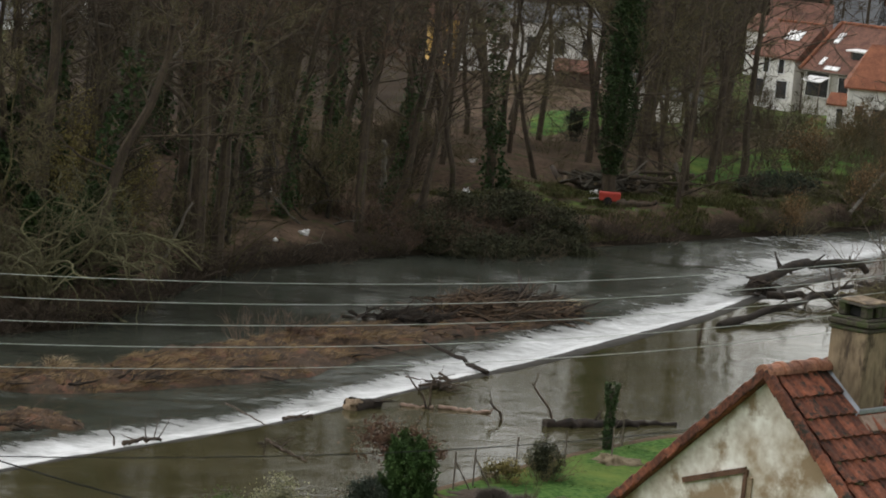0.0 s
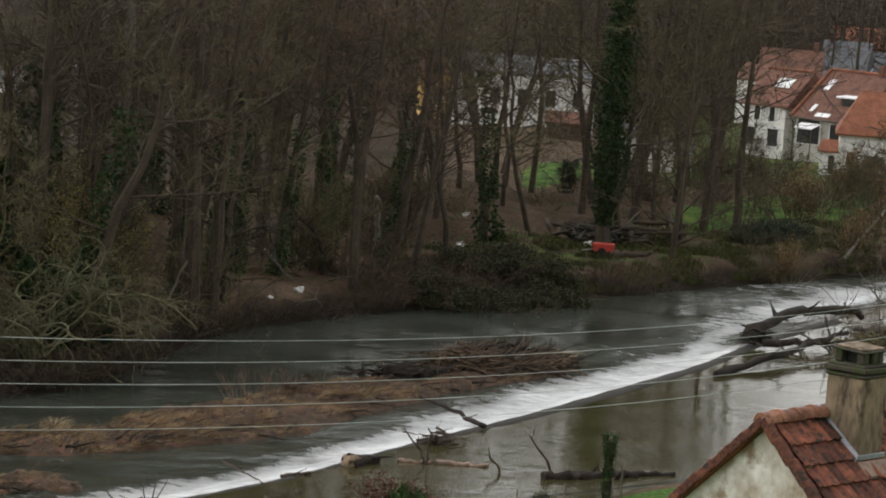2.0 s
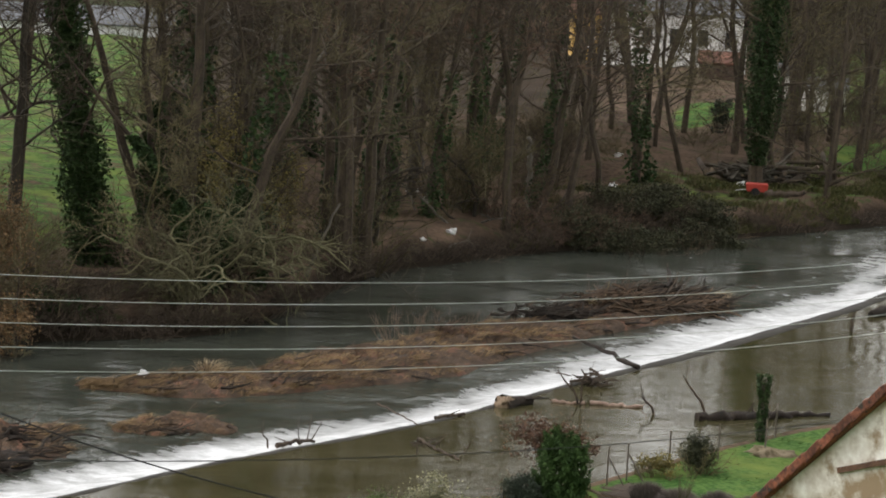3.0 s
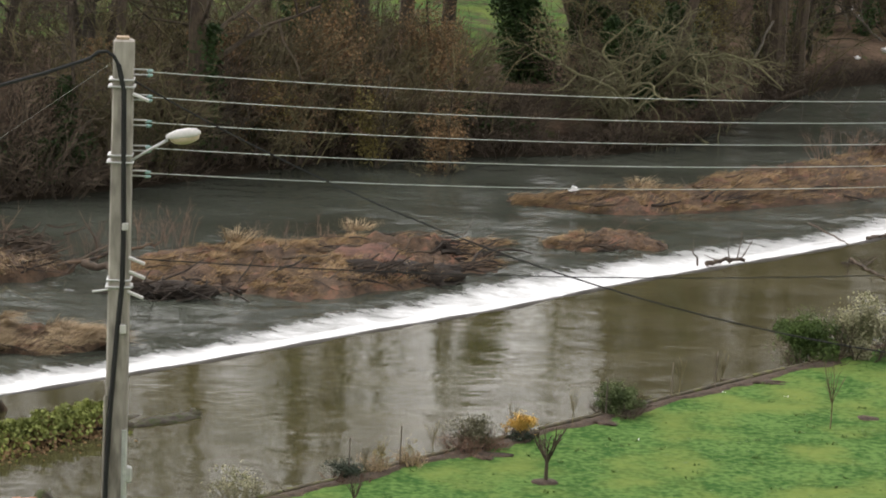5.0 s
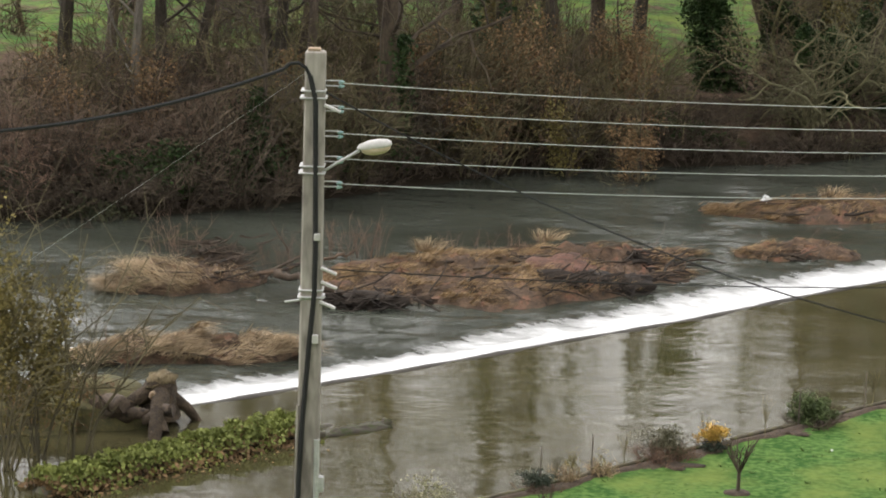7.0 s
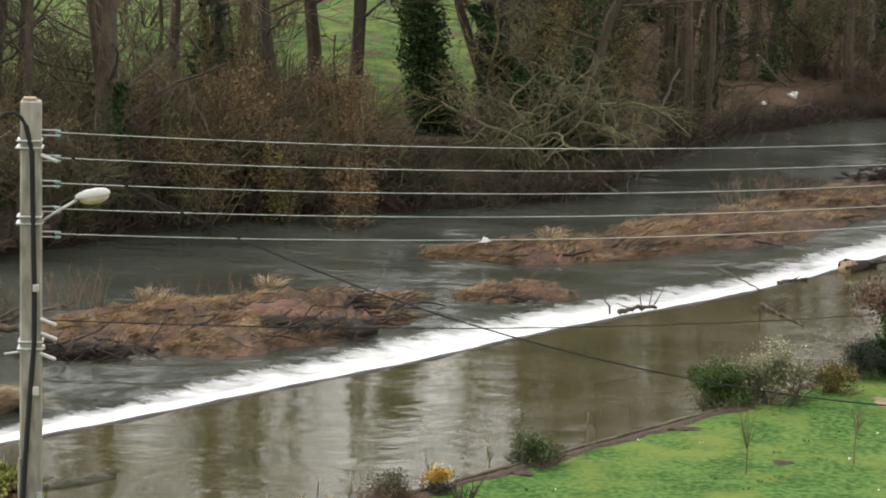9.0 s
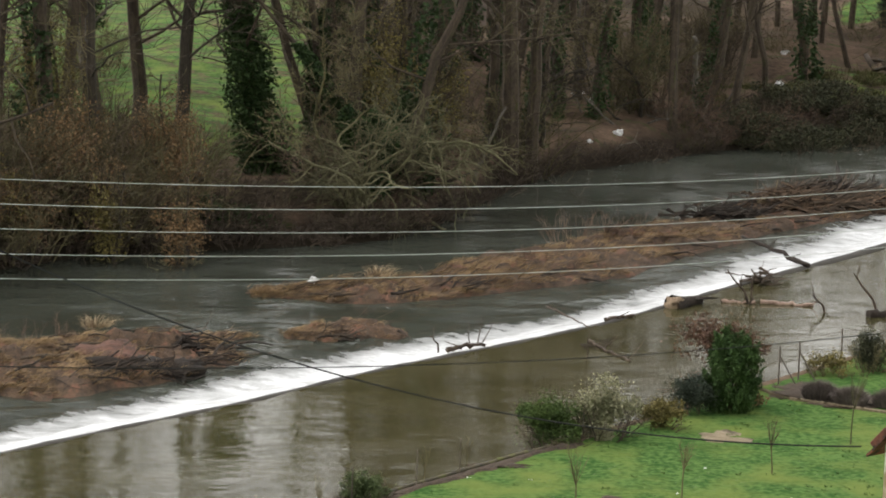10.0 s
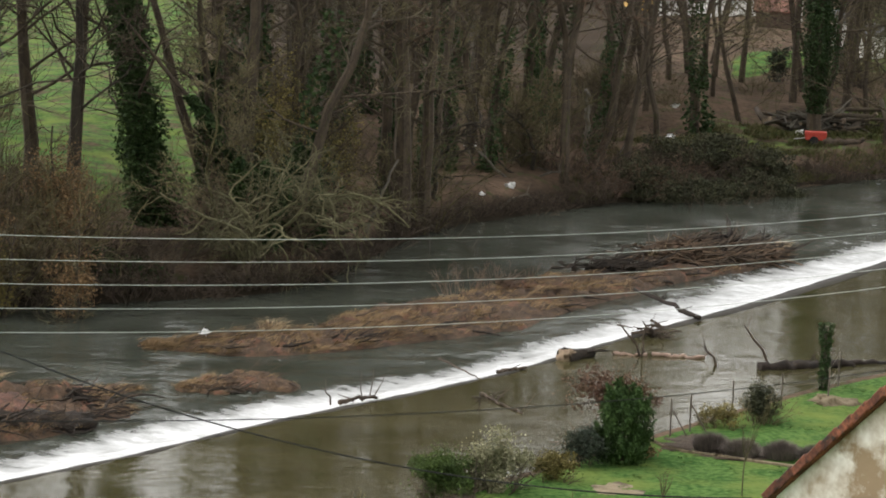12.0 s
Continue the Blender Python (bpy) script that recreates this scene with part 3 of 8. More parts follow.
def off(pts, k):
    """A point at k of the way along a line, and its direction."""
    i = min(int(k * (len(pts) - 1)), len(pts) - 2)
    f = k * (len(pts) - 1) - i
    return pts[i].lerp(pts[i + 1], f), (pts[i + 1] - pts[i]).normalized()


def side_way(rnd, d, spread, lift):
    a = Vector((rnd.gauss(0, 1), rnd.gauss(0, 1), rnd.gauss(0, 0.5))).normalized()
    a = (a - d * a.dot(d)).normalized()
    return (d * (1 - spread) + a * spread + Vector((0, 0, lift))).normalized()


def bare_tree(rnd, height, r, limbs=16, low=0.18, boughs=6, twigs=6, lean=(0, 0), twig_r=0.016, droop=0.03, crook=0.3, wave=0.10):
    """Geometry of a leafless tree: trunk, limbs, twigs."""
    tr, li, tw = Geo(), Geo(), Geo()
    n = 9
    pts, radii, p = [Vector((0, 0, -1.0))], [r * 1.3], Vector((0, 0, 0))
    drift, bend = Vector((lean[0], lean[1], 0)), Vector((0, 0, 0))
    for i in range(n + 1):
        k = i / n
        bend = bend + Vector((rnd.gauss(0, wave), rnd.gauss(0, wave), 0))
        pts.append(Vector((0, 0, height * k)) + drift * height * k + bend)
        radii.append(max(r * (1.12 - k * 0.95), 0.04))
    tr.tube(pts, radii, 7)
    for a in range(limbs):
        k = low + (1 - low) * (a + rnd.random()) / limbs * 0.97
        q, d = off(pts, k)
        ln = height * (0.34 * (1.05 - k) + 0.08) * rnd.uniform(0.7, 1.25)
        rr = max(r * (1.0 - k * 0.85) * 0.38, 0.03)
        lp, lr = branch(li, rnd, q, side_way(rnd, d, 0.75, 0.15), ln, rr, 5, 5, crook * 0.75, 0.06)
        for b in range(boughs):
            q2, d2 = off(lp, rnd.uniform(0.2, 1.0))
            bp, br = branch(li, rnd, q2, side_way(rnd, d2, 0.6, 0.1), ln * rnd.uniform(0.3, 0.55), rr * 0.42, 3, 3, crook, droop)
            for c in range(twigs):
                q3, d3 = off(bp, rnd.uniform(0.15, 1.0))
                branch(tw, rnd, q3, side_way(rnd, d3, 0.55, 0.08), ln * rnd.uniform(0.14, 0.36), twig_r * rnd.uniform(0.8, 1.3), 2 if k < 0.55 else 1, 3, crook, 0.0, 0.4)
    return tr, li, tw


def bush_geo(rnd, stems, height, spread, twigs=7, r=0.035, twig_r=0.014, arch=-0.03, fork=2):
    st, tw = Geo(), Geo()
    for s in range(stems):
        w, q = rnd.uniform(0, 6.283), rnd.random() ** 0.6
        base = Vector((math.cos(w) * q * spread * 0.45, math.sin(w) * q * spread * 0.45, -0.15))
        d = Vector((math.cos(w) * q * spread / height * 0.7, math.sin(w) * q * spread / height * 0.7, 1))
        h = height * rnd.uniform(0.6, 1.1)
        pts, _ = branch(st, rnd, base, d, h, r * rnd.uniform(0.7, 1.4), 4, 3, 0.19, arch)
        for f in range(fork):
            p2, d2 = off(pts, rnd.uniform(0.25, 0.7))
            b2, _ = branch(st, rnd, p2, side_way(rnd, d2, 0.5, 0.1), h * rnd.uniform(0.35, 0.6), r * 0.55, 3, 3, 0.16, arch)
            for c in range(twigs // 2):
                p3, d3 = off(b2, rnd.uniform(0.1, 1.0))
                branch(tw, rnd, p3, side_way(rnd, d3, 0.55, 0.05), h * rnd.uniform(0.12, 0.3), twig_r, 1, 3, 0.22, -0.02, 0.5)
        for c in range(twigs):
            p3, d3 = off(pts, rnd.uniform(0.12, 1.0))
            branch(tw, rnd, p3, side_way(rnd, d3, 0.6, 0.05), h * rnd.uniform(0.12, 0.32), twig_r, 1, 3, 0.22, -0.02, 0.5)
    return st, tw


def leaf_cloud(geo, rnd, size, count, leaf, centre=(0, 0, 0), shell=0.55, clumps=14, up=0.3):
    """Leaves in clumps through an uneven rounded crown."""
    cs = []
    for c in range(clumps):
        d = Vector((rnd.gauss(0, 1), rnd.gauss(0, 1), rnd.gauss(0, 1))).normalized() * rnd.uniform(shell, 1.0)
        cs.append((d, rnd.uniform(0.22, 0.42)))
    for i in range(count):
        d, s = cs[i % clumps]
        o = Vector((rnd.gauss(0, 1), rnd.gauss(0, 1), rnd.gauss(0, 1))).normalized() * s * rnd.random() ** 0.35
        p = d * (1 - s * 0.6) + o
        geo.leaf((centre[0] + p.x * size[0], centre[1] + p.y * size[1], max(centre[2] + p.z * size[2], 0.02)), leaf * rnd.uniform(0.6, 1.3), rnd, up)


FOREST_LABEL = "tall leafless deciduous tree with grey-brown bark on the river bank"
TREES = []
for k, (h, r, limbs, low, lean, bark, twig) in enumerate([
        (21, 0.22, 15, 0.28, (0.02, 0.0), BARK, TWIG), (19, 0.19, 15, 0.24, (-0.05, 0.0), BARK, OLIVE_TWIG), (23, 0.30, 16, 0.37, (0.0, 0.02), BARK, TWIG),
        (17, 0.18, 15, 0.16, (0.06, 0.0), PALE_BARK, OLIVE_TWIG), (20, 0.26, 14, 0.38, (-0.02, 0.03), BARK, RED_TWIG), (15, 0.14, 15, 0.07, (0.03, -0.03), BARK, TWIG),
        (11, 0.10, 20, 0.04, (0.05, 0.02), MOSS_BARK, OLIVE_TWIG), (13, 0.13, 20, 0.06, (-0.07, 0.0), MOSS_BARK, TWIG), (18, 0.26, 15, 0.32, (0.03, 0.0), BARK, OLIVE_TWIG)]):
    rnd = random.Random(100 + k)
    t = thing("bare_tree", (0, -300 - 10 * k, 0), FOREST_LABEL, "tree", "bare trees of the wood")
    tr, li, tw = bare_tree(rnd, h, r, limbs, low, 6, 8, lean, wave=0.24 if k < 5 else 0.30, crook=0.31 if k in (0, 1) else 0.3)
    tr.add(li.v, li.f)
    part("trunk", tr, bark, t), tagged(part("crown", tw, twig, t, "crown of fine leafless twigs"), kind="stuff")
    if k in (2, 8):
        lv = Geo()
        for i in range(1500):
            z, w = 10 * rnd.random() ** 1.5, rnd.uniform(0, 6.283)
            patchy = noise.noise(Vector((math.cos(w) * 1.3, math.sin(w) * 1.3, z * 0.55 + k)))
            if patchy < -0.12:
                continue
            q = (r + 0.55 * max(0, patchy) * (1 - z / 12)) * rnd.uniform(0.8, 1.9)
            lv.leaf((math.cos(w) * q + lean[0] * z, math.sin(w) * q + lean[1] * z, z), rnd.uniform(0.13, 0.26), rnd, -0.2, 1.2)
        tagged(part("ivy", lv, IVY, t, "patchy dark green ivy"), kind="stuff")
    TREES.append(t)

BUSHES = []
for k, (stems, h, spread, tw_n, bark, twig, label) in enumerate([
        (26, 4.2, 3.0, 8, BARK, TWIG, "brown leafless thicket of thin stems on the river bank"), (22, 3.2, 3.4, 9, BARK, RED_TWIG, "reddish-brown leafless shrub on the river bank"),
        (24, 5.2, 2.6, 9, MOSS_BARK, OLIVE_TWIG, "olive-brown leafless scrub on the river bank"), (30, 2.2, 3.2, 9, BARK, TWIG, "low tangle of brown twigs on the river bank"),
        (26, 3.6, 3.4, 10, BARK, FAWN_TWIG, "fuzzy fawn-brown leafless thicket on the river bank")]):
    rnd = random.Random(200 + k)
    t = thing("bare_shrub", (20, -300 - 10 * k, 0), label, "shrub", "leafless shrubs along the bank")
    st, tw = bush_geo(rnd, stems, h, spread, tw_n)
    tagged(part("stem_clump", st, bark, t), kind="stuff"), tagged(part("crown", tw, twig, t, "fine leafless twigs"), kind="stuff")
    BUSHES.append(t)
FUZZY = BUSHES.pop()
for k, (h, label) in enumerate([(3.6, "shrub with sparse yellow-brown dead leaves on the bank"), (4.8, "tall shrub with withered ochre leaves on the bank")]):
    rnd = random.Random(230 + k)
    t = thing("withered_shrub", (40, -300 - 10 * k, 0), label, "shrub", "withered shrubs along the bank")
    st, tw = bush_geo(rnd, 24, h, 3.2, 7)
    lv = Geo()
    leaf_cloud(lv, rnd, (1.9, 1.9, h * 0.5), 1700, 0.085, (0, 0, h * 0.5), 0.2, 20)
    st.add(tw.v, tw.f)
    tagged(part("stem_clump", st, OLIVE_TWIG, t), kind="stuff"), tagged(part("foliage", lv, DRY_LEAF, t, "withered yellow-brown leaves"), kind="stuff")
    BUSHES.append(t)


def put(proto, x, y, turn=0.0, size=1.0, dz=0.0, label="", tilt=0.0):
    t = copy_thing(proto, pose(x, y, z_at(x, y) + dz, 0, 0, turn) @ pose(0, 0, 0, tilt, 0, 0) @ Matrix.Scale(size, 4))
    if label:
        t["label"] = label
    return t


def head(x, y):
    return math.degrees(math.atan2(x, y))


rnd = random.Random(7)
taken = []


def free(x, y, gap):
    if any((x - a) ** 2 + (y - b) ** 2 < gap * gap for a, b in taken):
        return False
    taken.append((x, y))
    return True


def scatter(name, kinds, places, mat, label, category):
    """Many small plants as one object: places are x, y, size, lift."""
    vs, fs, n0 = [], [], 0
    for x, y, k, dz in places:
        kv, kf = kinds[rnd.randrange(len(kinds))]
        w = rnd.uniform(0, 6.283)
        c, sn = math.cos(w) * k, math.sin(w) * k
        vs.append(np.stack([kv[:, 0] * c - kv[:, 1] * sn + x, kv[:, 0] * sn + kv[:, 1] * c + y, kv[:, 2] * k + max(z_at(x, y), 0) + dz], -1))
        fs += [tuple(n0 + i for i in q) for q in kf]
        n0 += len(kv)
    me = bpy.data.meshes.new(name)
    me.from_pydata(np.concatenate(vs).tolist(), [], fs)
    me.materials.append(mat)
    return tagged(new(name, me), label, category, kind="stuff")


def clear(h):
    """Headings where the scrub stays low before the ivy-clad trunk."""
    return 3.1 < h < 6.0


# scrub along the water's edge
for x in np.arange(-34, 64, 1.3):
    for row in range(2):
        xx = x + rnd.uniform(-0.5, 0.5)
        d = rnd.uniform(-0.1, 1.6) + row * rnd.uniform(1.8, 3.2)
        yy = float(far_bank(xx)) + d
        h = head(xx, yy)
        if h < -9.5 or h > 15.2 and (row or rnd.random() < 0.85):
            continue
        low = h > 12.3 or 4.2 < h < 8.2
        if 5.05 < h < 6.15 and not row:
            continue
        if 7.8 < h < 12.5 and (row or rnd.random() < 0.7):
            continue
        k = rnd.choice([3, 3, 1] if low else ([0, 1, 4, 5, 3] if -1.2 < h < 3.2 else [0, 0, 1, 1, 2, 3, 3] if h < 6 else [0, 2, 3, 3, 3, 2]))
        put(FUZZY if h < 2.6 and row and rnd.random() < 0.3 else BUSHES[3 if clear(h) else k], xx, yy, rnd.uniform(0, 360), rnd.uniform(0.55, 0.8) if low else rnd.uniform(0.75, 1.15))

for n in range(90):
    x = rnd.uniform(-34, 20)
    d = rnd.uniform(3.5, 12)
    y = float(far_bank(x)) + d
    if -9.5 < head(x, y) < 7.5 and not clear(head(x, y)):
        put(rnd.choice([FUZZY, FUZZY, BUSHES[0], BUSHES[0], BUSHES[1], BUSHES[1], BUSHES[2], BUSHES[4]]), x, y, rnd.uniform(0, 360), rnd.uniform(0.7, 1.2))
# undergrowth along the meadow, and thickets with dead leaves
for n in range(44):
    x = rnd.uniform(-30, 26)
    y = float(far_bank(x)) + rnd.uniform(18, 62)
    if -9.5 < head(x, y) < 9 and not 1.5 < head(x, y) < 5.6:
        put(BUSHES[rnd.choice([0, 2, 3, 1])], x, y, rnd.uniform(0, 360), rnd.uniform(0.5, 1.0))
for n in range(12):
    x = rnd.uniform(-3, 7)
    y = float(far_bank(x)) + rnd.uniform(0.8, 6)
    if not clear(head(x, y)):
        put(BUSHES[rnd.choice([4, 5])], x, y, rnd.uniform(0, 360), rnd.uniform(0.8, 1.2))
# low growth that hangs over the edge, too thick to tell apart
r2 = random.Random(611)
st, tw = bush_geo(r2, 16, 1.2, 1.9, 8, 0.02, 0.012)
st.add(tw.v, tw.f)
scatter("bank_growth", [(np.array(st.v), st.f)], [(x, float(far_bank(x)) + rnd.uniform(-0.5, 0.4), rnd.uniform(0.7, 1.2), 0.1) for x in [*np.arange(-20, 47, 1.2), *np.arange(47, 84, 4.1)]], DRIFT, "overhanging tangle of brown twigs along the water's edge", "undergrowth")
for n in range(6):
    x = rnd.uniform(14, 50)
    y = float(far_bank(x)) + rnd.uniform(2.5, 12)
    if 7.5 < head(x, y) < 13.2:
        put(BUSHES[2], x, y, rnd.uniform(0, 360), rnd.uniform(1.0, 1.5), tilt=rnd.gauss(0, 6))
# low brush on the floor of the wood
brush = []
for n in range(70):
    h, d = rnd.uniform(7.5, 20), rnd.uniform(6, 40)
    x = 0.0
    for q in range(6):
        x = (float(far_bank(x)) + d) * math.tan(radians(h))
    y = float(far_bank(x)) + d
    if 16.0 < h < 17.8 and d < 14:
        continue
    brush.append((x, y, rnd.uniform(0.5, 1.2), 0.0))
st, tw = bush_geo(random.Random(612), 10, 1.5, 2.4, 6, 0.022, 0.014)
st.add(tw.v, tw.f)
scatter("wood_brush", [(np.array(st.v), st.f)], brush, OLIVE_TWIG, "low brown brush on the floor of the wood", "undergrowth")
# bare bushes between the far lawn and the houses
for n in range(18):
    h, dist = rnd.uniform(17.5, 25), rnd.uniform(202, 236)
    x, y = dist * math.sin(radians(h)), dist * math.cos(radians(h))
    put(BUSHES[rnd.choice([0, 2, 3, 3, 1])], x, y, rnd.uniform(0, 360), rnd.uniform(0.4, 0.75))

# tall trees along the meadow's edge
for n in range(20):
    x, d = rnd.uniform(-24, 13), rnd.uniform(6, 22)
    y = float(far_bank(x)) + d
    if -9 < head(x, y) < 1.3 and free(x, y, 6.5):
        put(TREES[rnd.choice([0, 1, 0, 1, 2])], x, y, rnd.uniform(0, 360), rnd.uniform(1.0, 1.3), tilt=rnd.gauss(0, 3))
for x, d, size in ((-7.5, 9, 1.3), (-4.2, 8, 1.25), (-1.2, 16, 1.35), (1.8, 13, 1.4), (3.2, 17, 1.35), (-9.5, 12, 1.35)):
    put(TREES[0 if d % 2 else 1], x, float(far_bank(x)) + d, x * 77, size)
# tall trees before the houses
for n in range(40):
    h, d = rnd.uniform(17.2, 19.3), rnd.uniform(9, 34)
    x = 55.0
    for q in range(8):
        x = (float(far_bank(x)) + d) * math.tan(radians(h))
    y = float(far_bank(x)) + d
    if free(x, y, 4.2):
        put(TREES[rnd.choice([0, 1])], x, y, rnd.uniform(0, 360), rnd.uniform(1.1, 1.3), tilt=rnd.gauss(0, 4))
# the wood behind
for n in range(900):
    x, d = rnd.uniform(-45, 82), 3 + 42 * rnd.random() ** 1.5
    y = float(far_bank(x)) + d
    h = head(x, y)
    if h < -10.5 or h > 20.1:
        continue
    gap = 3.3 if h > 8 else 2.7 if h > 5 else 4.5
    if h < 5.0 and d > 10:
        gap = 7.5
    if 13.6 < h < 20.1 and d < 9:
        continue
    if h > 18.9:
        continue
    if 8.0 < h < 14.0 and 13 < d < 28 and rnd.random() < 0.6:
        continue
    if 1.3 < h < 5.7 and d > 1:
        continue
    if 16.0 < h < 16.85:
        continue
    if 15.6 < h < 17.2 and rnd.random() < 0.1:
        continue
    if free(x, y, gap if h < 13.5 else 3.7):
        put(TREES[rnd.choice([0, 1, 2, 3, 4, 5, 5, 3, 6, 7, 0, 8, 1] if h < 8 else [2, 4, 8, 4, 2, 4, 0, 1] if h < 13.5 else ([0, 1, 4, 4, 8, 2] if h < 15.6 else ([0, 1] if h < 18.4 else [5, 6, 7])))], x, y, rnd.uniform(0, 360), rnd.uniform(0.75, 1.15), tilt=rnd.gauss(0, 7))
for n in range(80):
    x, d = rnd.uniform(-30, 66), rnd.uniform(5, 26)
    y = float(far_bank(x)) + d
    h = head(x, y)
    if clear(h) or h > 13.4 or (h < 8 and d > 13) or h < -9.5 or (8 < h < 13 and rnd.random() < 0.85):
        continue
    put(BUSHES[rnd.choice([0, 1, 2, 0, 2])], x, y, rnd.uniform(0, 360), rnd.uniform(0.6, 1.1))
for h, d, kind in ((9.9, 24, 3), (10.1, 10, 8), (10.3, 17, 1), (10.45, 33, 3), (10.55, 24, 0), (10.75, 12, 4), (10.9, 30, 1), (10.2, 42, 3), (10.65, 42, 1)):
    x = 25.0
    for q in range(6):
        x = (float(far_bank(x)) + d) * math.tan(radians(h))
    put(TREES[kind], x, float(far_bank(x)) + d, 77 * d, 1.05)
# dark bushes at the foot of the white house, and bare branches before it
for k, (hh, dist, size, kind) in enumerate([(19.6, 228, 0.75, 3), (20.0, 226, 0.85, 0), (20.4, 228, 0.8, 3), (20.8, 226, 0.7, 0), (21.2, 214, 0.6, 2), (20.3, 210, 0.7, 2), (22.0, 212, 0.5, 3), (22.6, 214, 0.55, 0), (19.2, 222, 0.9, 0), (18.8, 224, 0.9, 2), (21.7, 218, 0.75, 5), (22.5, 217, 0.9, 5)]):
    put(BUSHES[kind], dist * math.sin(radians(hh)), dist * math.cos(radians(hh)), 50 * k, size)
for k, (hh, dist, size) in enumerate([(19.3, 226, 0.75), (20.1, 222, 0.6), (20.9, 219, 0.5), (22.4, 216, 0.55)]):
    put(TREES[(6, 7, 6, 7)[k]], dist * math.sin(radians(hh)), dist * math.cos(radians(hh)), 70 * k, size)
# thin trees between the far lawn and the houses
for n in range(12):
    h, dist = rnd.uniform(17.6, 22.5), rnd.uniform(190, 234)
    put(TREES[rnd.choice([6, 7, 3, 5])], dist * math.sin(radians(h)), dist * math.cos(radians(h)), rnd.uniform(0, 360), rnd.uniform(0.6, 0.95) * (1.0 if h < 19.0 else 0.5), tilt=rnd.gauss(0, 6))
for n in range(7):
    h, dist = rnd.uniform(20.6, 23), rnd.uniform(185, 230)
    put(BUSHES[rnd.choice([4, 5])], dist * math.sin(radians(h)), dist * math.cos(radians(h)), rnd.uniform(0, 360), rnd.uniform(0.7, 1.2), label="shrub with rusty withered leaves before the houses")
# the wood on the slope behind the houses: too far off to tell its trees apart
kinds = []
for k in range(5):
    r2 = random.Random(500 + k)
    tr, li, tw = bare_tree(r2, 12, 0.16, 10, 0.12, 3, 2, (0, 0), 0.045)
    for q in (li, tw):
        tr.add(q.v, q.f)
    kinds.append((np.array(tr.v), tr.f))
spots = []
while len(spots) < 420:
    h, dist = rnd.uniform(16.0, 26), rnd.uniform(292, 372)
    x, y = dist * math.sin(radians(h)), dist * math.cos(radians(h))
    if all((x - a) ** 2 + (y - b) ** 2 > 5 for a, b, _, _ in spots):
        spots.append((x, y, rnd.uniform(0.9, 1.5), 0.0))
st, tw = bush_geo(r2, 5, 3.0, 3.0, 4, 0.09, 0.06, fork=1)
st.add(tw.v, tw.f)
low_spots = []
for n in range(300):
    h, dist = rnd.uniform(15.5, 26.5), rnd.uniform(290, 380)
    low_spots.append((dist * math.sin(radians(h)), dist * math.cos(radians(h)), rnd.uniform(0.6, 1.2), 0.0))
scatter("far_undergrowth", [(np.array(st.v), st.f)], low_spots, TWIG, "brown undergrowth below the distant wood", "undergrowth")
scatter("far_wood", kinds, spots, TWIG, "distant leafless wood on the slope behind the village", "wood")


# ---- single trees of the far bank ----
LEANER = (17.9, 131.4)
def ivy_tree(name, base, tilt, height, r, ivy_h, ivy_r, leaves, label, seed, start=0.0):
    rnd = random.Random(seed)
    t = thing(name, (*base, z_at(*base)), label, "tree", turn=0)
    tr, li, tw = bare_tree(rnd, height, r, 14, 0.3, 5, 6, tilt)
    tr.add(li.v, li.f)
    part("trunk", tr, BARK, t)
    tagged(part("crown", tw, TWIG, t, "crown of fine leafless twigs"), kind="stuff")
    lv = Geo()
    for i in range(int(leaves * 1.9)):
        k = start + (1 - start) * rnd.random()
        w = rnd.uniform(0, 6.283)
        lump = 1 + 0.75 * noise.noise(Vector((math.cos(w) * 1.4, math.sin(w) * 1.4, k * 9 + seed))) + 0.3 * noise.noise(Vector((math.cos(w) * 3, math.sin(w) * 3, k * 26 + seed)))
        q = ivy_r * lump * (1.15 - 0.55 * k) * rnd.uniform(0.25, 1.1) * (1.0 if start < 0.1 else min(1.0, 0.35 + 2.2 * (k - start)))
        z = k * ivy_h
        lv.leaf((tilt[0] * z + math.cos(w) * q, tilt[1] * z + math.sin(w) * q, z), rnd.uniform(0.09, 0.19), rnd, -0.2, 1.2)
    tagged(part("ivy", lv, IVY, t, "dense dark green ivy"), kind="stuff")
    return t


ivy_tree("ivy_clad_tree", (10.75, 136.94), (-0.15, 0.0), 19, 0.38, 12.5, 1.12, 9000, "tree trunk wrapped in dark green ivy on the bank", 31)
ivy_tree("ivy_clad_tree", (54.22, 175.03), (0.02, 0.0), 22, 0.42, 16.0, 1.3, 6500, "tall tree with an ivy-covered trunk beside a log pile", 32, 0.1)
ivy_tree("ivy_clad_tree", (13.60, 137.93), (-0.03, 0.0), 15, 0.25, 7.5, 0.85, 3400, "thin tree with ragged ivy on its trunk", 33)
ivy_tree("ivy_clad_tree", (16.73, 137.19), (0.12, 0.0), 12, 0.22, 5.5, 0.6, 1500, "leaning tree with patches of ivy", 34)
ivy_tree("ivy_clad_tree", (-3.87, 118.25), (0.05, 0.0), 16, 0.5, 5.5, 0.8, 1300, "thick old trunk with scattered ivy behind the scrub", 35)
ivy_tree("ivy_clad_tree", (-8.86, 113.57), (0.0, 0.0), 11, 0.12, 4.0, 0.45, 700, "young tree with ivy low on its stem", 36)
ivy_tree("ivy_clad_tree", (23.49, 148.52), (0.0, 0.0), 18, 0.3, 9.0, 0.5, 1200, "dark tree trunk with thin ivy on the bank", 37)


ivy_tree("ivy_clad_tree", (3.05, 160.0), (0.0, 0.0), 17, 0.25, 10.0, 1.5, 2600, "bare tree with a dark bush of ivy in its fork", 40, 0.3)


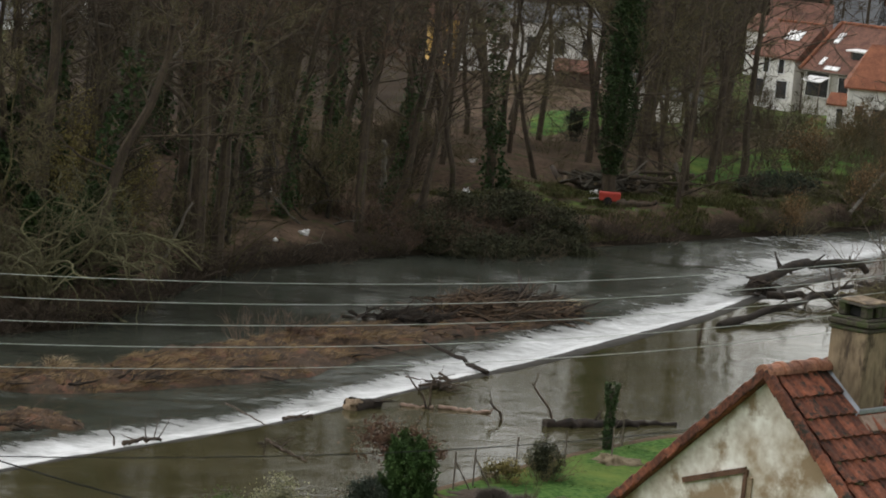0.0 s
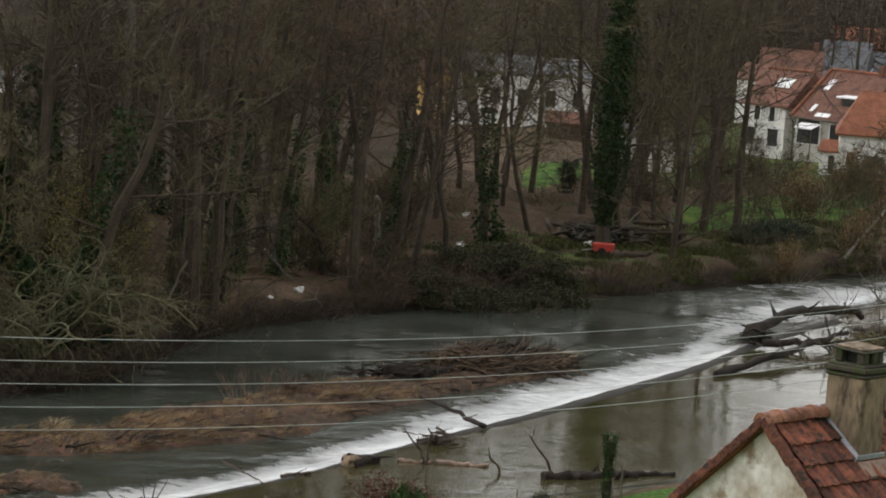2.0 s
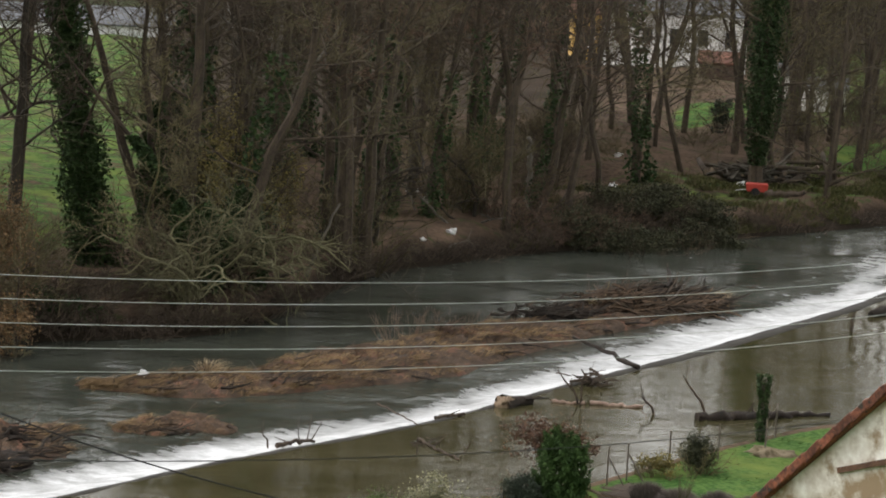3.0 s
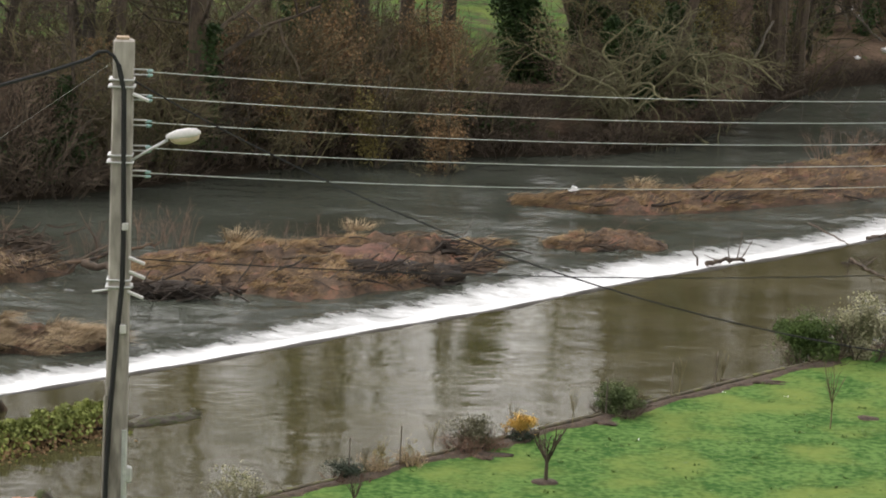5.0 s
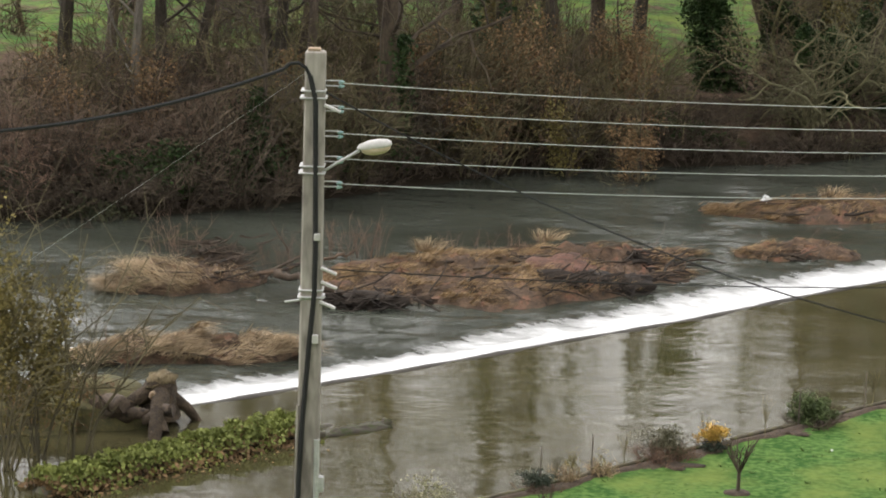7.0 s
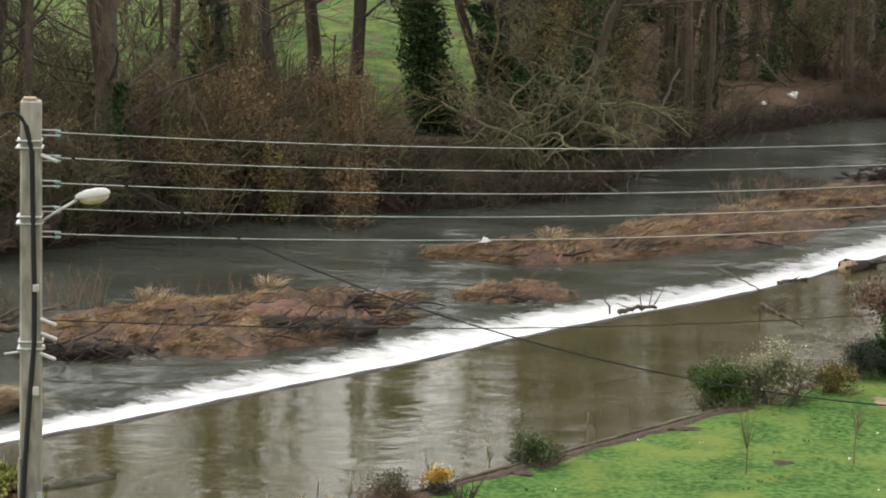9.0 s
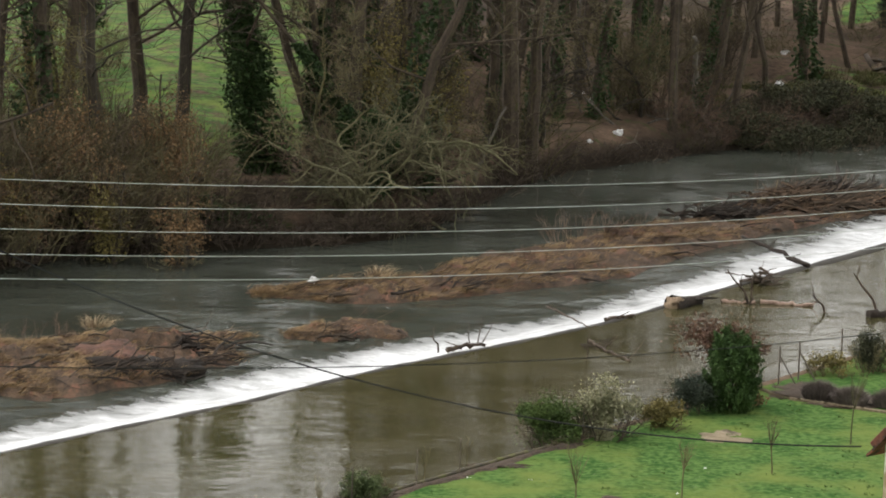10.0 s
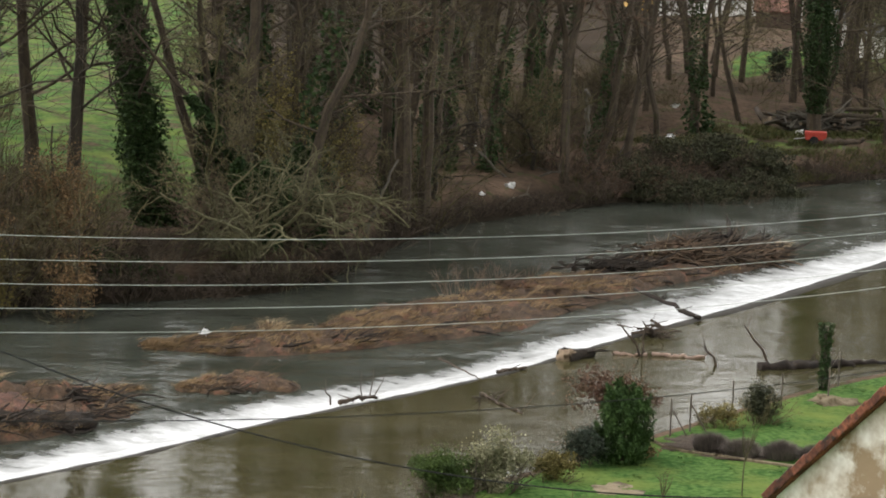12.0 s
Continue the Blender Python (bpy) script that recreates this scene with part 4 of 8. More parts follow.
def lone_tree(base, height, r, tilt, bark, twig, seed, label, limbs=13, low=0.3):
    rnd = random.Random(seed)
    t = thing("bare_tree", (*base, z_at(*base)), label, "tree", "bare trees of the wood")
    tr, li, tw = bare_tree(rnd, height, r, limbs, low, 5, 6, tilt)
    tr.add(li.v, li.f)
    part("trunk", tr, bark, t)
    tagged(part("crown", tw, twig, t, "crown of fine leafless twigs"), kind="stuff")


lone_tree((5.35, 144.08), 19, 0.36, (-0.05, 0), BARK, TWIG, 41, "dark bare tree at the edge of a green meadow")
lone_tree((7.33, 144.21), 18, 0.34, (0.05, 0), BARK, TWIG, 42, "dark bare tree with a forked trunk by a green meadow")
lone_tree((18.16, 143.47), 24, 0.55, (-0.01, 0), BARK, TWIG, 43, "massive bare tree with a thick grey trunk in the wood")
lone_tree((19.45, 141.59), 23, 0.40, (0.0, 0), PALE_BARK, TWIG, 44, "bare tree with a straight pale grey trunk in the wood")
lone_tree((23.55, 143.63), 22, 0.46, (-0.03, 0), BARK, TWIG, 45, "dark bare tree with a thick mossy trunk near the water")
lone_tree((24.72, 144.69), 20, 0.34, (0.06, 0), BARK, OLIVE_TWIG, 46, "dark bare tree leaning away from its neighbour")
lone_tree((13.95, 144.62), 18, 0.26, (-0.30, 0), BARK, TWIG, 47, "strongly leaning dark tree beside the meadow", 8, 0.5)
lone_tree((38.77, 160.04), 19, 0.22, (0.12, 0), BARK, TWIG, 48, "slender leaning dark tree in the wood")
lone_tree((14.50, 133.77), 22, 0.36, (0.0, 0), BARK, OLIVE_TWIG, 49, "mossy bare tree trunk in the wood")
lone_tree((67.47, 187.35), 20, 0.28, (0.04, 0), BARK, TWIG, 50, "bare tree in front of the village houses", 12, 0.4)
lone_tree((57.43, 190.35), 22, 0.25, (0.0, 0), BARK, TWIG, 51, "slim bare tree beside the ivy-covered one", 17)
lone_tree((58.17, 172.91), 17, 0.2, (0.02, 0), BARK, OLIVE_TWIG, 52, "thin bare tree on the grassy bank", 17, 0.1)
lone_tree((60.47, 183.56), 17, 0.17, (-0.02, 0), BARK, OLIVE_TWIG, 53, "thin bare tree behind the log pile", 17, 0.1)


for k, (b, tilt, h, r) in enumerate([((-17.47, 119.73), (0.03, 0), 17, 0.34), ((-13.04, 119.29), (-0.04, 0), 16, 0.30), ((-12.1, 120.6), (0.08, 0), 15, 0.24), ((-8.84, 121.68), (0.10, 0), 16, 0.30), ((-8.5, 121.9), (-0.12, 0), 15, 0.26), ((2.61, 127.97), (0.0, 0), 18, 0.24), ((6.70, 134.83), (0.03, 0), 18, 0.28), ((2.62, 139.98), (0.0, 0), 19, 0.30)]):
    lone_tree(b, h, r, tilt, DARK_BARK, TWIG, 420 + k, "dark bare trunk standing in the bank scrub", 13, 0.34)
ivy_tree("ivy_clad_tree", LEANER, (-0.80, 0.25), 11, 0.24, 7.5, 0.55, 2400, "dark ivy-patched trunk leaning far out from the water's edge", 39, 0.12)


def arched_tree(base, reach, height, r, seed):
    """A dark trunk that rises and bends over to one side."""
    rnd = random.Random(seed)
    t = thing("arched_tree", (*base, z_at(*base)), "dark crooked tree arching over the leaf litter", "tree")
    g, tw, n = Geo(), Geo(), 12
    pts = [Vector((reach * (k / n) ** 2.2 + rnd.gauss(0, 0.08), rnd.gauss(0, 0.08), height * math.sin(min(1.0, k / n * 1.05) * 1.45) - 0.3)) for k in range(n + 1)]
    g.tube(pts, [r * (1.1 - 0.8 * k / n) for k in range(n + 1)], 7)
    for k in range(16):
        p, d = off(pts, rnd.uniform(0.35, 1.0))
        b, _ = branch(g, rnd, p, side_way(rnd, d, 0.6, 0.2), rnd.uniform(1.0, 2.6), r * 0.3, 5, 4, 0.25, 0.02)
        for c in range(9):
            q, e = off(b, rnd.uniform(0.2, 1.0))
            branch(tw, rnd, q, side_way(rnd, e, 0.6, 0.05), rnd.uniform(0.4, 1.1), 0.014, 2, 3, 0.25, 0.0, 0.4)
    part("trunk", g, DARK_BARK, t)
    tagged(part("crown", tw, TWIG, t, "fine leafless twigs"), kind="stuff")


arched_tree((24.9, 147.6), 3.2, 4.4, 0.17, 1)
arched_tree((26.0, 149.0), 2.2, 3.8, 0.13, 2)
arched_tree((33.2, 158.2), -2.4, 3.6, 0.12, 3)


def leafy_tree(base, height, spread, count, mat, label, seed):
    rnd = random.Random(seed)
    t = thing("withered_tree", (*base, z_at(*base)), label, "tree")
    tr, li, tw = bare_tree(rnd, height, 0.12, 16, 0.08, 5, 5, (rnd.gauss(0, 0.04), 0))
    tr.add(li.v, li.f)
    part("trunk", tr, BARK, t)
    tagged(part("crown", tw, OLIVE_TWIG, t), kind="stuff")
    lv = Geo()
    leaf_cloud(lv, rnd, (spread, spread, height * 0.46), count, 0.075, (0, 0, height * 0.52), 0.15, 44)
    tagged(part("foliage", lv, mat, t, "sparse withered leaves"), kind="stuff")


leafy_tree((0.64, 130.72), 8.5, 2.4, 6500, OLIVE_LEAF, "tree with olive-yellow leaves standing in the bank scrub", 301)
leafy_tree((5.72, 126.3), 6.2, 1.9, 4200, DRY_LEAF, "tree with orange-brown withered leaves behind the bank", 307)
leafy_tree((6.27, 120.13), 4.6, 1.5, 2600, DRY_LEAF, "small tree with ochre withered leaves at the water's edge", 302)
leafy_tree((3.03, 120.36), 4.8, 1.3, 1800, OLIVE_LEAF, "small tree with olive leaves at the water's edge", 303)
leafy_tree((-13.25, 114.34), 5.5, 1.6, 1800, DRY_LEAF, "small tree with brown withered leaves on the bank", 304)
leafy_tree((-4.94, 125.55), 5.0, 1.8, 2200, OLIVE_LEAF, "small tree with yellow-olive leaves on the bank", 305)
leafy_tree((-1.18, 120.27), 4.5, 1.6, 1700, OLIVE_LEAF, "low tree with thin olive leaves on the bank", 306)


def pale_willow(base, seed):
    """A spreading shrub with pale arching boughs."""
    rnd = random.Random(seed)
    t = thing("pale_willow", (*base, z_at(*base)), "spreading willow with pale arching bare boughs over the bank", "tree")
    st, tw = Geo(), Geo()
    for s in range(22):
        w = rnd.uniform(0, 6.283)
        lift = rnd.uniform(0.6, 3.0)
        pts, _ = branch(st, rnd, (rnd.gauss(0, 0.3), rnd.gauss(0, 0.3), rnd.uniform(0, 2.8)), (math.cos(w), math.sin(w) * 0.7, lift), rnd.uniform(2.6, 6.0), 0.042, 10, 4, 0.30, -0.10)
        for c in range(14):
            p, d = off(pts, rnd.uniform(0.25, 1.0))
            b2, _ = branch(tw, rnd, p, side_way(rnd, d, 0.6, -0.15), rnd.uniform(0.7, 1.7), 0.017, 4, 3, 0.35, -0.12, 0.4)
            for e in range(4):
                p3, d3 = off(b2, rnd.uniform(0.3, 1.0))
                branch(tw, rnd, p3, side_way(rnd, d3, 0.6, 0.0), rnd.uniform(0.3, 0.8), 0.011, 2, 3, 0.25, -0.1, 0.5)
    for s in range(6):
        w = rnd.uniform(3.4, 6.0)
        pts, _ = branch(st, rnd, (rnd.gauss(0, 0.3), rnd.gauss(0, 0.2), rnd.uniform(0, 1.0)), (math.cos(w) * 0.6, math.sin(w) * 0.4, 2.2), rnd.uniform(5.0, 8.0), 0.095, 14, 5, 0.30, -0.07)
        for c in range(6):
            p, d = off(pts, rnd.uniform(0.4, 1.0))
            branch(st, rnd, p, side_way(rnd, d, 0.7, -0.1), rnd.uniform(1.0, 2.4), 0.04, 7, 4, 0.36, -0.08)
    tagged(part("stem_clump", st, PALE_TWIG, t, "pale grey boughs"), kind="stuff")
    tagged(part("crown", tw, PALE_TWIG, t, "fine pale twigs"), kind="stuff")
    lv = Geo()
    leaf_cloud(lv, rnd, (1.8, 1.1, 3.0), 5200, 0.16, (0.3, 1.0, 2.6), 0.15, 18)
    tagged(part("ivy", lv, IVY, t, "dark ivy in the heart of the willow"), kind="stuff")


leafy_tree((16.2, 134.2), 9.5, 2.1, 4600, OLIVE_LEAF, "tree with olive-green leaves behind a pale willow", 308)
leafy_tree((19.0, 136.6), 7.0, 1.7, 2200, OLIVE_LEAF, "small tree with thin olive leaves in the wood", 309)
pale_willow((14.4, 128.2), 61)
pale_willow((16.6, 131.2), 62)


def bramble(base, size, count, seed, mat=BRAMBLE, label="low dark green bramble thicket on the bank", name="bramble_bush", stems=14):
    rnd = random.Random(seed)
    t = thing(name, (*base, z_at(*base)), label, "shrub")
    lv = Geo()
    leaf_cloud(lv, rnd, size, int(count * 1.6), 0.10, (0, 0, size[2] * 0.75), 0.3, 34)
    st, tw = bush_geo(rnd, stems, size[2] * 1.7, size[0] * 1.7, 5)
    st.add(tw.v, tw.f)
    tagged(part("stem_clump", st, TWIG, t), kind="stuff")
    tagged(part("foliage", lv, mat, t), kind="stuff")


for k, (b, s) in enumerate([((38.80, 157.22), 1.0), ((40.57, 156.67), 1.25), ((42.69, 157.44), 1.2), ((45.05, 158.98), 1.2), ((47.25, 159.84), 1.05), ((47.62, 159.84), 0.9), ((45.18, 163.18), 1.2), ((42.14, 161.69), 1.2), ((47.55, 162.13), 1.0)]):
    bramble(b, (2.4 * s, 1.7 * s, 1.15 * s), 2600, 70 + k)
for k, (b, s) in enumerate([((66.56, 182.49), 1.0), ((68.35, 183.06), 1.25), ((70.38, 183.71), 1.2)]):
    bramble(b, (1.7 * s, 1.2 * s, 0.95 * s), 1000, 90 + k, DARK_GREEN, "dark evergreen hedge shrub at the edge of a garden", "hedge_shrub")
bramble((59.07, 199.55), (1.0, 0.9, 1.7), 1200, 96, DARK_GREEN, "dark clipped evergreen by the far lawn", "evergreen_shrub")
for k, x in enumerate((40, 110, 180, 250, 330, 420, 520)):
    bramble((-14.51, 108.89) if k == 0 else (-22 + k * 4.1, float(far_bank(-22 + k * 4.1)) + 1.2), (1.8, 1.0, 1.0), 420, 100 + k, BRAMBLE, "dark overhanging scrub at the water's edge", "bank_scrub", 22)


for k, (x, d, size) in enumerate([(-13.6, 1.0, 1.2), (-12.0, 0.6, 1.3), (-10.2, 0.8, 1.2), (-8.4, 0.5, 1.0), (-9.6, 3.4, 1.3), (-6.2, 1.0, 0.9), (-4.0, 1.2, 0.9), (7.6, 1.4, 0.9), (9.4, 1.0, 0.8)]):
    bramble((x, float(far_bank(x)) + d), (1.5 * size, 1.0 * size, 1.15 * size), 900, 130 + k, IVY, "dark ivy-covered thicket overhanging the water", "ivy_thicket", 16)


def fallen_branch(x, d, turn, length, r, tilt, bark, seed, label):
    """A crooked limb with a few broken side branches, one end on the ground."""
    rnd = random.Random(seed)
    y = float(far_bank(x)) + d
    t = thing("fallen_branch", (x, y, z_at(x, y)), label, "branch", "fallen branches on the far bank", turn=turn)
    g = Geo()
    pts, _ = branch(g, rnd, (0, 0, -0.05), (math.cos(tilt), 0, math.sin(tilt)), length, r, 7, 5, 0.16, -0.03)
    for k in range(4):
        p, e = off(pts, rnd.uniform(0.3, 0.95))
        branch(g, rnd, p, side_way(rnd, e, 0.6, 0.15), length * rnd.uniform(0.15, 0.4), r * 0.45, 4, 4, 0.25, 0.0)
    part("limb", g, bark, t)


rnd = random.Random(72)
for n in range(34):
    pale = rnd.random() < 0.4
    x = 17.5 + 21 * rnd.random()
    fallen_branch(x, rnd.uniform(0.2, 9), rnd.choice([0, 180]) + rnd.gauss(-20, 35), rnd.uniform(1.2, 3.6), rnd.uniform(0.04, 0.09), rnd.uniform(0.05, 1.0), PALE_BARK if pale else DARK_BARK, 720 + n, "pale fallen branch leaning on the bank" if pale else "dark crooked branch lying on the bank")


# ---- islands of silt and dry reeds ----
def island(label, pts, half, height, blades, seed, sticks=40, straw=STRAW, lean=(0.5, -0.1), tall=0.42, mound=SILT, bare=1.0):
    rnd = random.Random(seed)
    pts = [Vector((*p, 0)) for p in pts]
    c = sum(pts, Vector()) / len(pts)
    t = thing("river_island", (c.x, c.y, 0), label, "island", "islands below the weir")
    g, n, m = Geo(), 150, 26
    def at(k, s):
        p, d = off(pts, k)
        side = Vector((-d.y, d.x, 0))
        w = half * (4 * k * (1 - k)) ** 0.45 * (0.8 + 0.5 * noise.noise(Vector((k * 6, seed * 3.1, 0.5 + (s > 0)))))
        q = p + side * w * s - c
        h = height * max(0, 1 - s * s) ** 0.5 * (4 * k * (1 - k)) ** 0.4 * (0.7 + 0.7 * noise.noise(Vector((q.x * 0.45, q.y * 0.7, seed))) + 0.55 * noise.noise(Vector((q.x * 1.6, q.y * 2.1, seed))) + 0.3 * noise.noise(Vector((q.x * 4.2, q.y * 5.1, seed)))) - 0.06
        return Vector((q.x, q.y, h))
    for i in range(n + 1):
        for j in range(m + 1):
            g.v.append(tuple(at(0.004 + 0.992 * i / n, -1 + 2 * j / m)))
    g.f = [(i * (m + 1) + j, (i + 1) * (m + 1) + j, (i + 1) * (m + 1) + j + 1, i * (m + 1) + j + 1) for i in range(n) for j in range(m)]
    part("mound", g, mound, t, smooth=True)
    gr = Geo()
    for b in range(blades // 5):
        k, s = rnd.uniform(0.02, 0.98), rnd.uniform(-0.92, 0.92)
        q = at(k, s)
        if noise.noise(Vector((q.x * 0.55, q.y * 0.9, seed * 1.7))) + 0.5 * noise.noise(Vector((q.x * 1.7, q.y * 2.3, seed))) < -0.22 + 0.15 * rnd.random() * (tall < 0.6):
            continue
        if k > bare and rnd.random() < 0.85:
            continue
        way = lean[0] * 0.2 + 1.6 * noise.noise(Vector((q.x * 0.35, q.y * 0.5, seed + 4.0)))
        w = tall * rnd.uniform(0.35, 1.0)
        for e in range(12):
            a = way + rnd.gauss(0, 0.35)
            l = Vector((math.cos(a) * (1 if lean[0] > 0 else -1), math.sin(a) + lean[1], 0)) * w * rnd.uniform(0.8, 2.0)
            gr.blade(q + Vector((rnd.gauss(0, 0.16), rnd.gauss(0, 0.12), -0.02)), w * rnd.uniform(0.15, 0.75), l, rnd.uniform(0.010, 0.020), rnd)
    tagged(part("dry_reeds", gr, straw, t, "flattened straw-coloured reeds"), kind="stuff")
    for name, mat, many, thick, about in (("driftwood_scatter", DRIFT, sticks // 2, 0.045, "dark brown driftwood sticks"), ("wet_debris", WET_WOOD, sticks // 4, 0.08, "blackish wet wood along the edge"), ("bleached_driftwood", CHIPPED, sticks // 2, 0.032, "bleached drift sticks")):
        st = Geo()
        for b in range(many):
            q = at(rnd.uniform(0.03, 0.97), rnd.uniform(-0.97, -0.45) if name == "wet_debris" else rnd.uniform(-0.9, 0.9))
            w = rnd.gauss(0.3, 0.5)
            branch(st, rnd, q + Vector((0, 0, 0.04)), (math.cos(w), math.sin(w), rnd.uniform(-0.05, 0.3)), rnd.uniform(0.4, 2.2), thick * rnd.uniform(0.3, 1.0), 4, 5, 0.2, -0.04, 0.3)
        tagged(part(name, st, mat, t, about), kind="stuff")
    return t


island("long low island of straw-coloured reeds and brown driftwood", [(-5.27, 97.07), (-2.99, 99.56), (-0.08, 100.38), (3.08, 101.71), (5.34, 103.43), (6.50, 104.26)], 4.6, 0.75, 15000, 1, 150, bare=0.62)
island("long island of brown reeds with a driftwood heap at its tip", [(8.26, 114.49), (12.32, 113.97), (17.06, 115.84), (22.86, 121.04), (29.18, 127.53), (35.59, 133.18), (42.24, 139.93)], 3.6, 0.65, 15000, 2, 200, bare=0.74)
island("small flat island of silt and straw", [(9.21, 105.80), (11.10, 106.21), (13.89, 106.84)], 1.5, 0.55, 900, 3, 14, tall=0.26, bare=0.5)
island("narrow island with a shaggy mane of pale dry reeds", [(-12.56, 87.21), (-9.96, 87.74), (-7.76, 88.16), (-5.39, 89.03)], 1.5, 0.8, 4600, 4, 20, tall=0.72, lean=(0.4, -0.5), straw=PALE_STRAW)
island("small island with a tall tuft of pale straw", [(-12.44, 96.91), (-11.11, 97.70), (-9.28, 98.57), (-7.43, 99.54)], 2.0, 0.75, 3000, 5, 60, tall=0.75, lean=(-0.9, -0.3), straw=PALE_STRAW, bare=0.55)
island("tiny bare spit of silt beside the large island", [(6.18, 105.45), (7.13, 105.78), (7.97, 106.10)], 0.9, 0.25, 220, 6, 5)


def root_clump(place, size, label, seed):
    t = thing("root_clump", place, label, "driftwood", "driftwood heaps")
    g = Geo()
    g.blob((0, 0, 0), size, 0.9, 10, 18, seed, 0.4)
    part("root_mass", g, WET_WOOD, t, smooth=True)
    rnd, st = random.Random(seed), Geo()
    for i in range(26):
        w = rnd.uniform(0, 6.283)
        branch(st, rnd, (math.cos(w) * size[0] * 0.6, math.sin(w) * size[1] * 0.6, size[2] * rnd.uniform(0, 0.6)), (math.cos(w), math.sin(w), rnd.gauss(0.1, 0.3)), rnd.uniform(0.2, 0.55), 0.025, 3, 4, 0.3, 0, 0.4)
    tagged(part("root_ends", st, WET_WOOD, t), kind="stuff")


root_clump((*(5.84, 103.16), 0.05), (0.62, 0.5, 0.42), "dark clump of wet roots off the island's tip", 1)
root_clump((*(5.97, 101.20), 0.0), (0.36, 0.3, 0.26), "small dark clump of wet roots in the shallows", 2)
root_clump((*(4.22, 99.32), 0.05), (1.5, 0.45, 0.42), "long ledge of black roots along the island's edge", 3)


def brush_heap(name, place, label, size, count, seed, mat=DRIFT, r=0.045, turn=0.3):
    rnd = random.Random(seed)
    t = thing(name, place, label, "driftwood", "driftwood heaps")
    g = Geo()
    for i in range(count):
        w = turn + rnd.gauss(0, 0.5)
        p = Vector((rnd.gauss(0, 0.4) * size[0], rnd.gauss(0, 0.4) * size[1], abs(rnd.gauss(0, 0.4)) * size[2]))
        d = Vector((math.cos(w), math.sin(w), rnd.gauss(0, 0.2)))
        branch(g, rnd, p - d * 0.6, d, rnd.uniform(0.7, 1.9) * max(size[0] * 0.5, 0.6), r * rnd.uniform(0.4, 1.4), 4, 4, 0.2, 0.0, 0.4)
    tagged(part("stick_tangle", g, mat, t), kind="stuff")
    return t


def P(xy, z):
    return (xy[0], xy[1], z)


t = thing("earth_slab", (2.75, 101.0, 0.0), "bare slab of wet reddish earth on an island", "earth", turn=18)
g = Geo()
g.blob((0, 0, 0.12), (1.55, 1.75, 0.62), 0.35, 14, 34, 6.3, 0.3)
part("slab", g, RED_EARTH, t, smooth=True)
for k, (a, b, r) in enumerate([((-0.17, 101.01), (5.27, 103.74), 0.055), ((0.42, 101.2), (4.64, 102.9), 0.045), ((1.0, 102.0), (5.0, 104.2), 0.04), ((1.3, 98.9), (4.9, 99.6), 0.05), ((2.0, 98.5), (5.2, 99.0), 0.04)]):
    rnd = random.Random(650 + k)
    ln = math.hypot(b[0] - a[0], b[1] - a[1])
    t = thing("stranded_pole", (*a, 0.5 if k < 3 else 0.42), "long thin dark pole stranded on an island", "driftwood", "poles on the island", turn=math.degrees(math.atan2(b[1] - a[1], b[0] - a[0])))
    g = Geo()
    g.tube([(ln * i / 9, rnd.gauss(0, 0.04), rnd.gauss(0, 0.03) - 0.12 * i / 9) for i in range(10)], [r * (1.1 - 0.05 * i) for i in range(10)], 6)
    part("stem", g, WET_WOOD if k % 2 == 0 else DRIFT, t)
root_clump((3.5, 98.95, 0.05), (1.75, 0.5, 0.46), "black undercut ledge of roots at the island's edge", 6)
brush_heap("driftwood_heap", P((3.58, 98.58), 0.12), "dark heap of driftwood at the edge of an island", (1.9, 0.5, 0.35), 120, 11, WET_WOOD, 0.05)
brush_heap("driftwood_heap", P((5.70, 102.54), 0.1), "small dark tangle of roots on the island tip", (0.7, 0.5, 0.5), 60, 12, WET_WOOD, 0.07)
brush_heap("driftwood_heap", P((-3.78, 95.51), 0.1), "dark wet driftwood under the reed bank", (1.8, 0.5, 0.4), 90, 13, WET_WOOD)
brush_heap("driftwood_heap", P((36.57, 134.90), 0.3), "tangled heap of dark driftwood on the tip of the island", (3.4, 1.5, 0.8), 300, 14, DRIFT, 0.055)
brush_heap("driftwood_heap", P((39.10, 135.03), 0.2), "heap of dark branches at the end of the island", (1.7, 0.9, 0.8), 130, 15, CHIPPED, 0.06)
brush_heap("driftwood_heap", P((25.62, 126.56), 0.3), "bristling clump of thin twigs on the island", (1.1, 0.8, 0.7), 60, 16, RED_TWIG, 0.03, 1.2)
brush_heap("driftwood_heap", P((-8.82, 99.80), 0.3), "dark brown heap of twigs on the small island", (1.4, 0.8, 0.9), 130, 17)
brush_heap("driftwood_heap", P((11.63, 105.35), 0.05), "flat scraps of driftwood on the silt", (1.2, 0.3, 0.15), 22, 18, DRIFT, 0.05)
brush_heap("driftwood_heap", P((29.27, 113.61), 0.65), "dark branches caught on the sill of the weir", (0.9, 0.6, 0.55), 40, 19)
for k, (px, mat) in enumerate([((20.08, 101.32), DRIFT)]):
    brush_heap("driftwood_heap", P(px, 0.6), "thin scum of drifting twigs on the calm water", (1.0, 0.25, 0.08), 16, 25 + k, mat, 0.03)

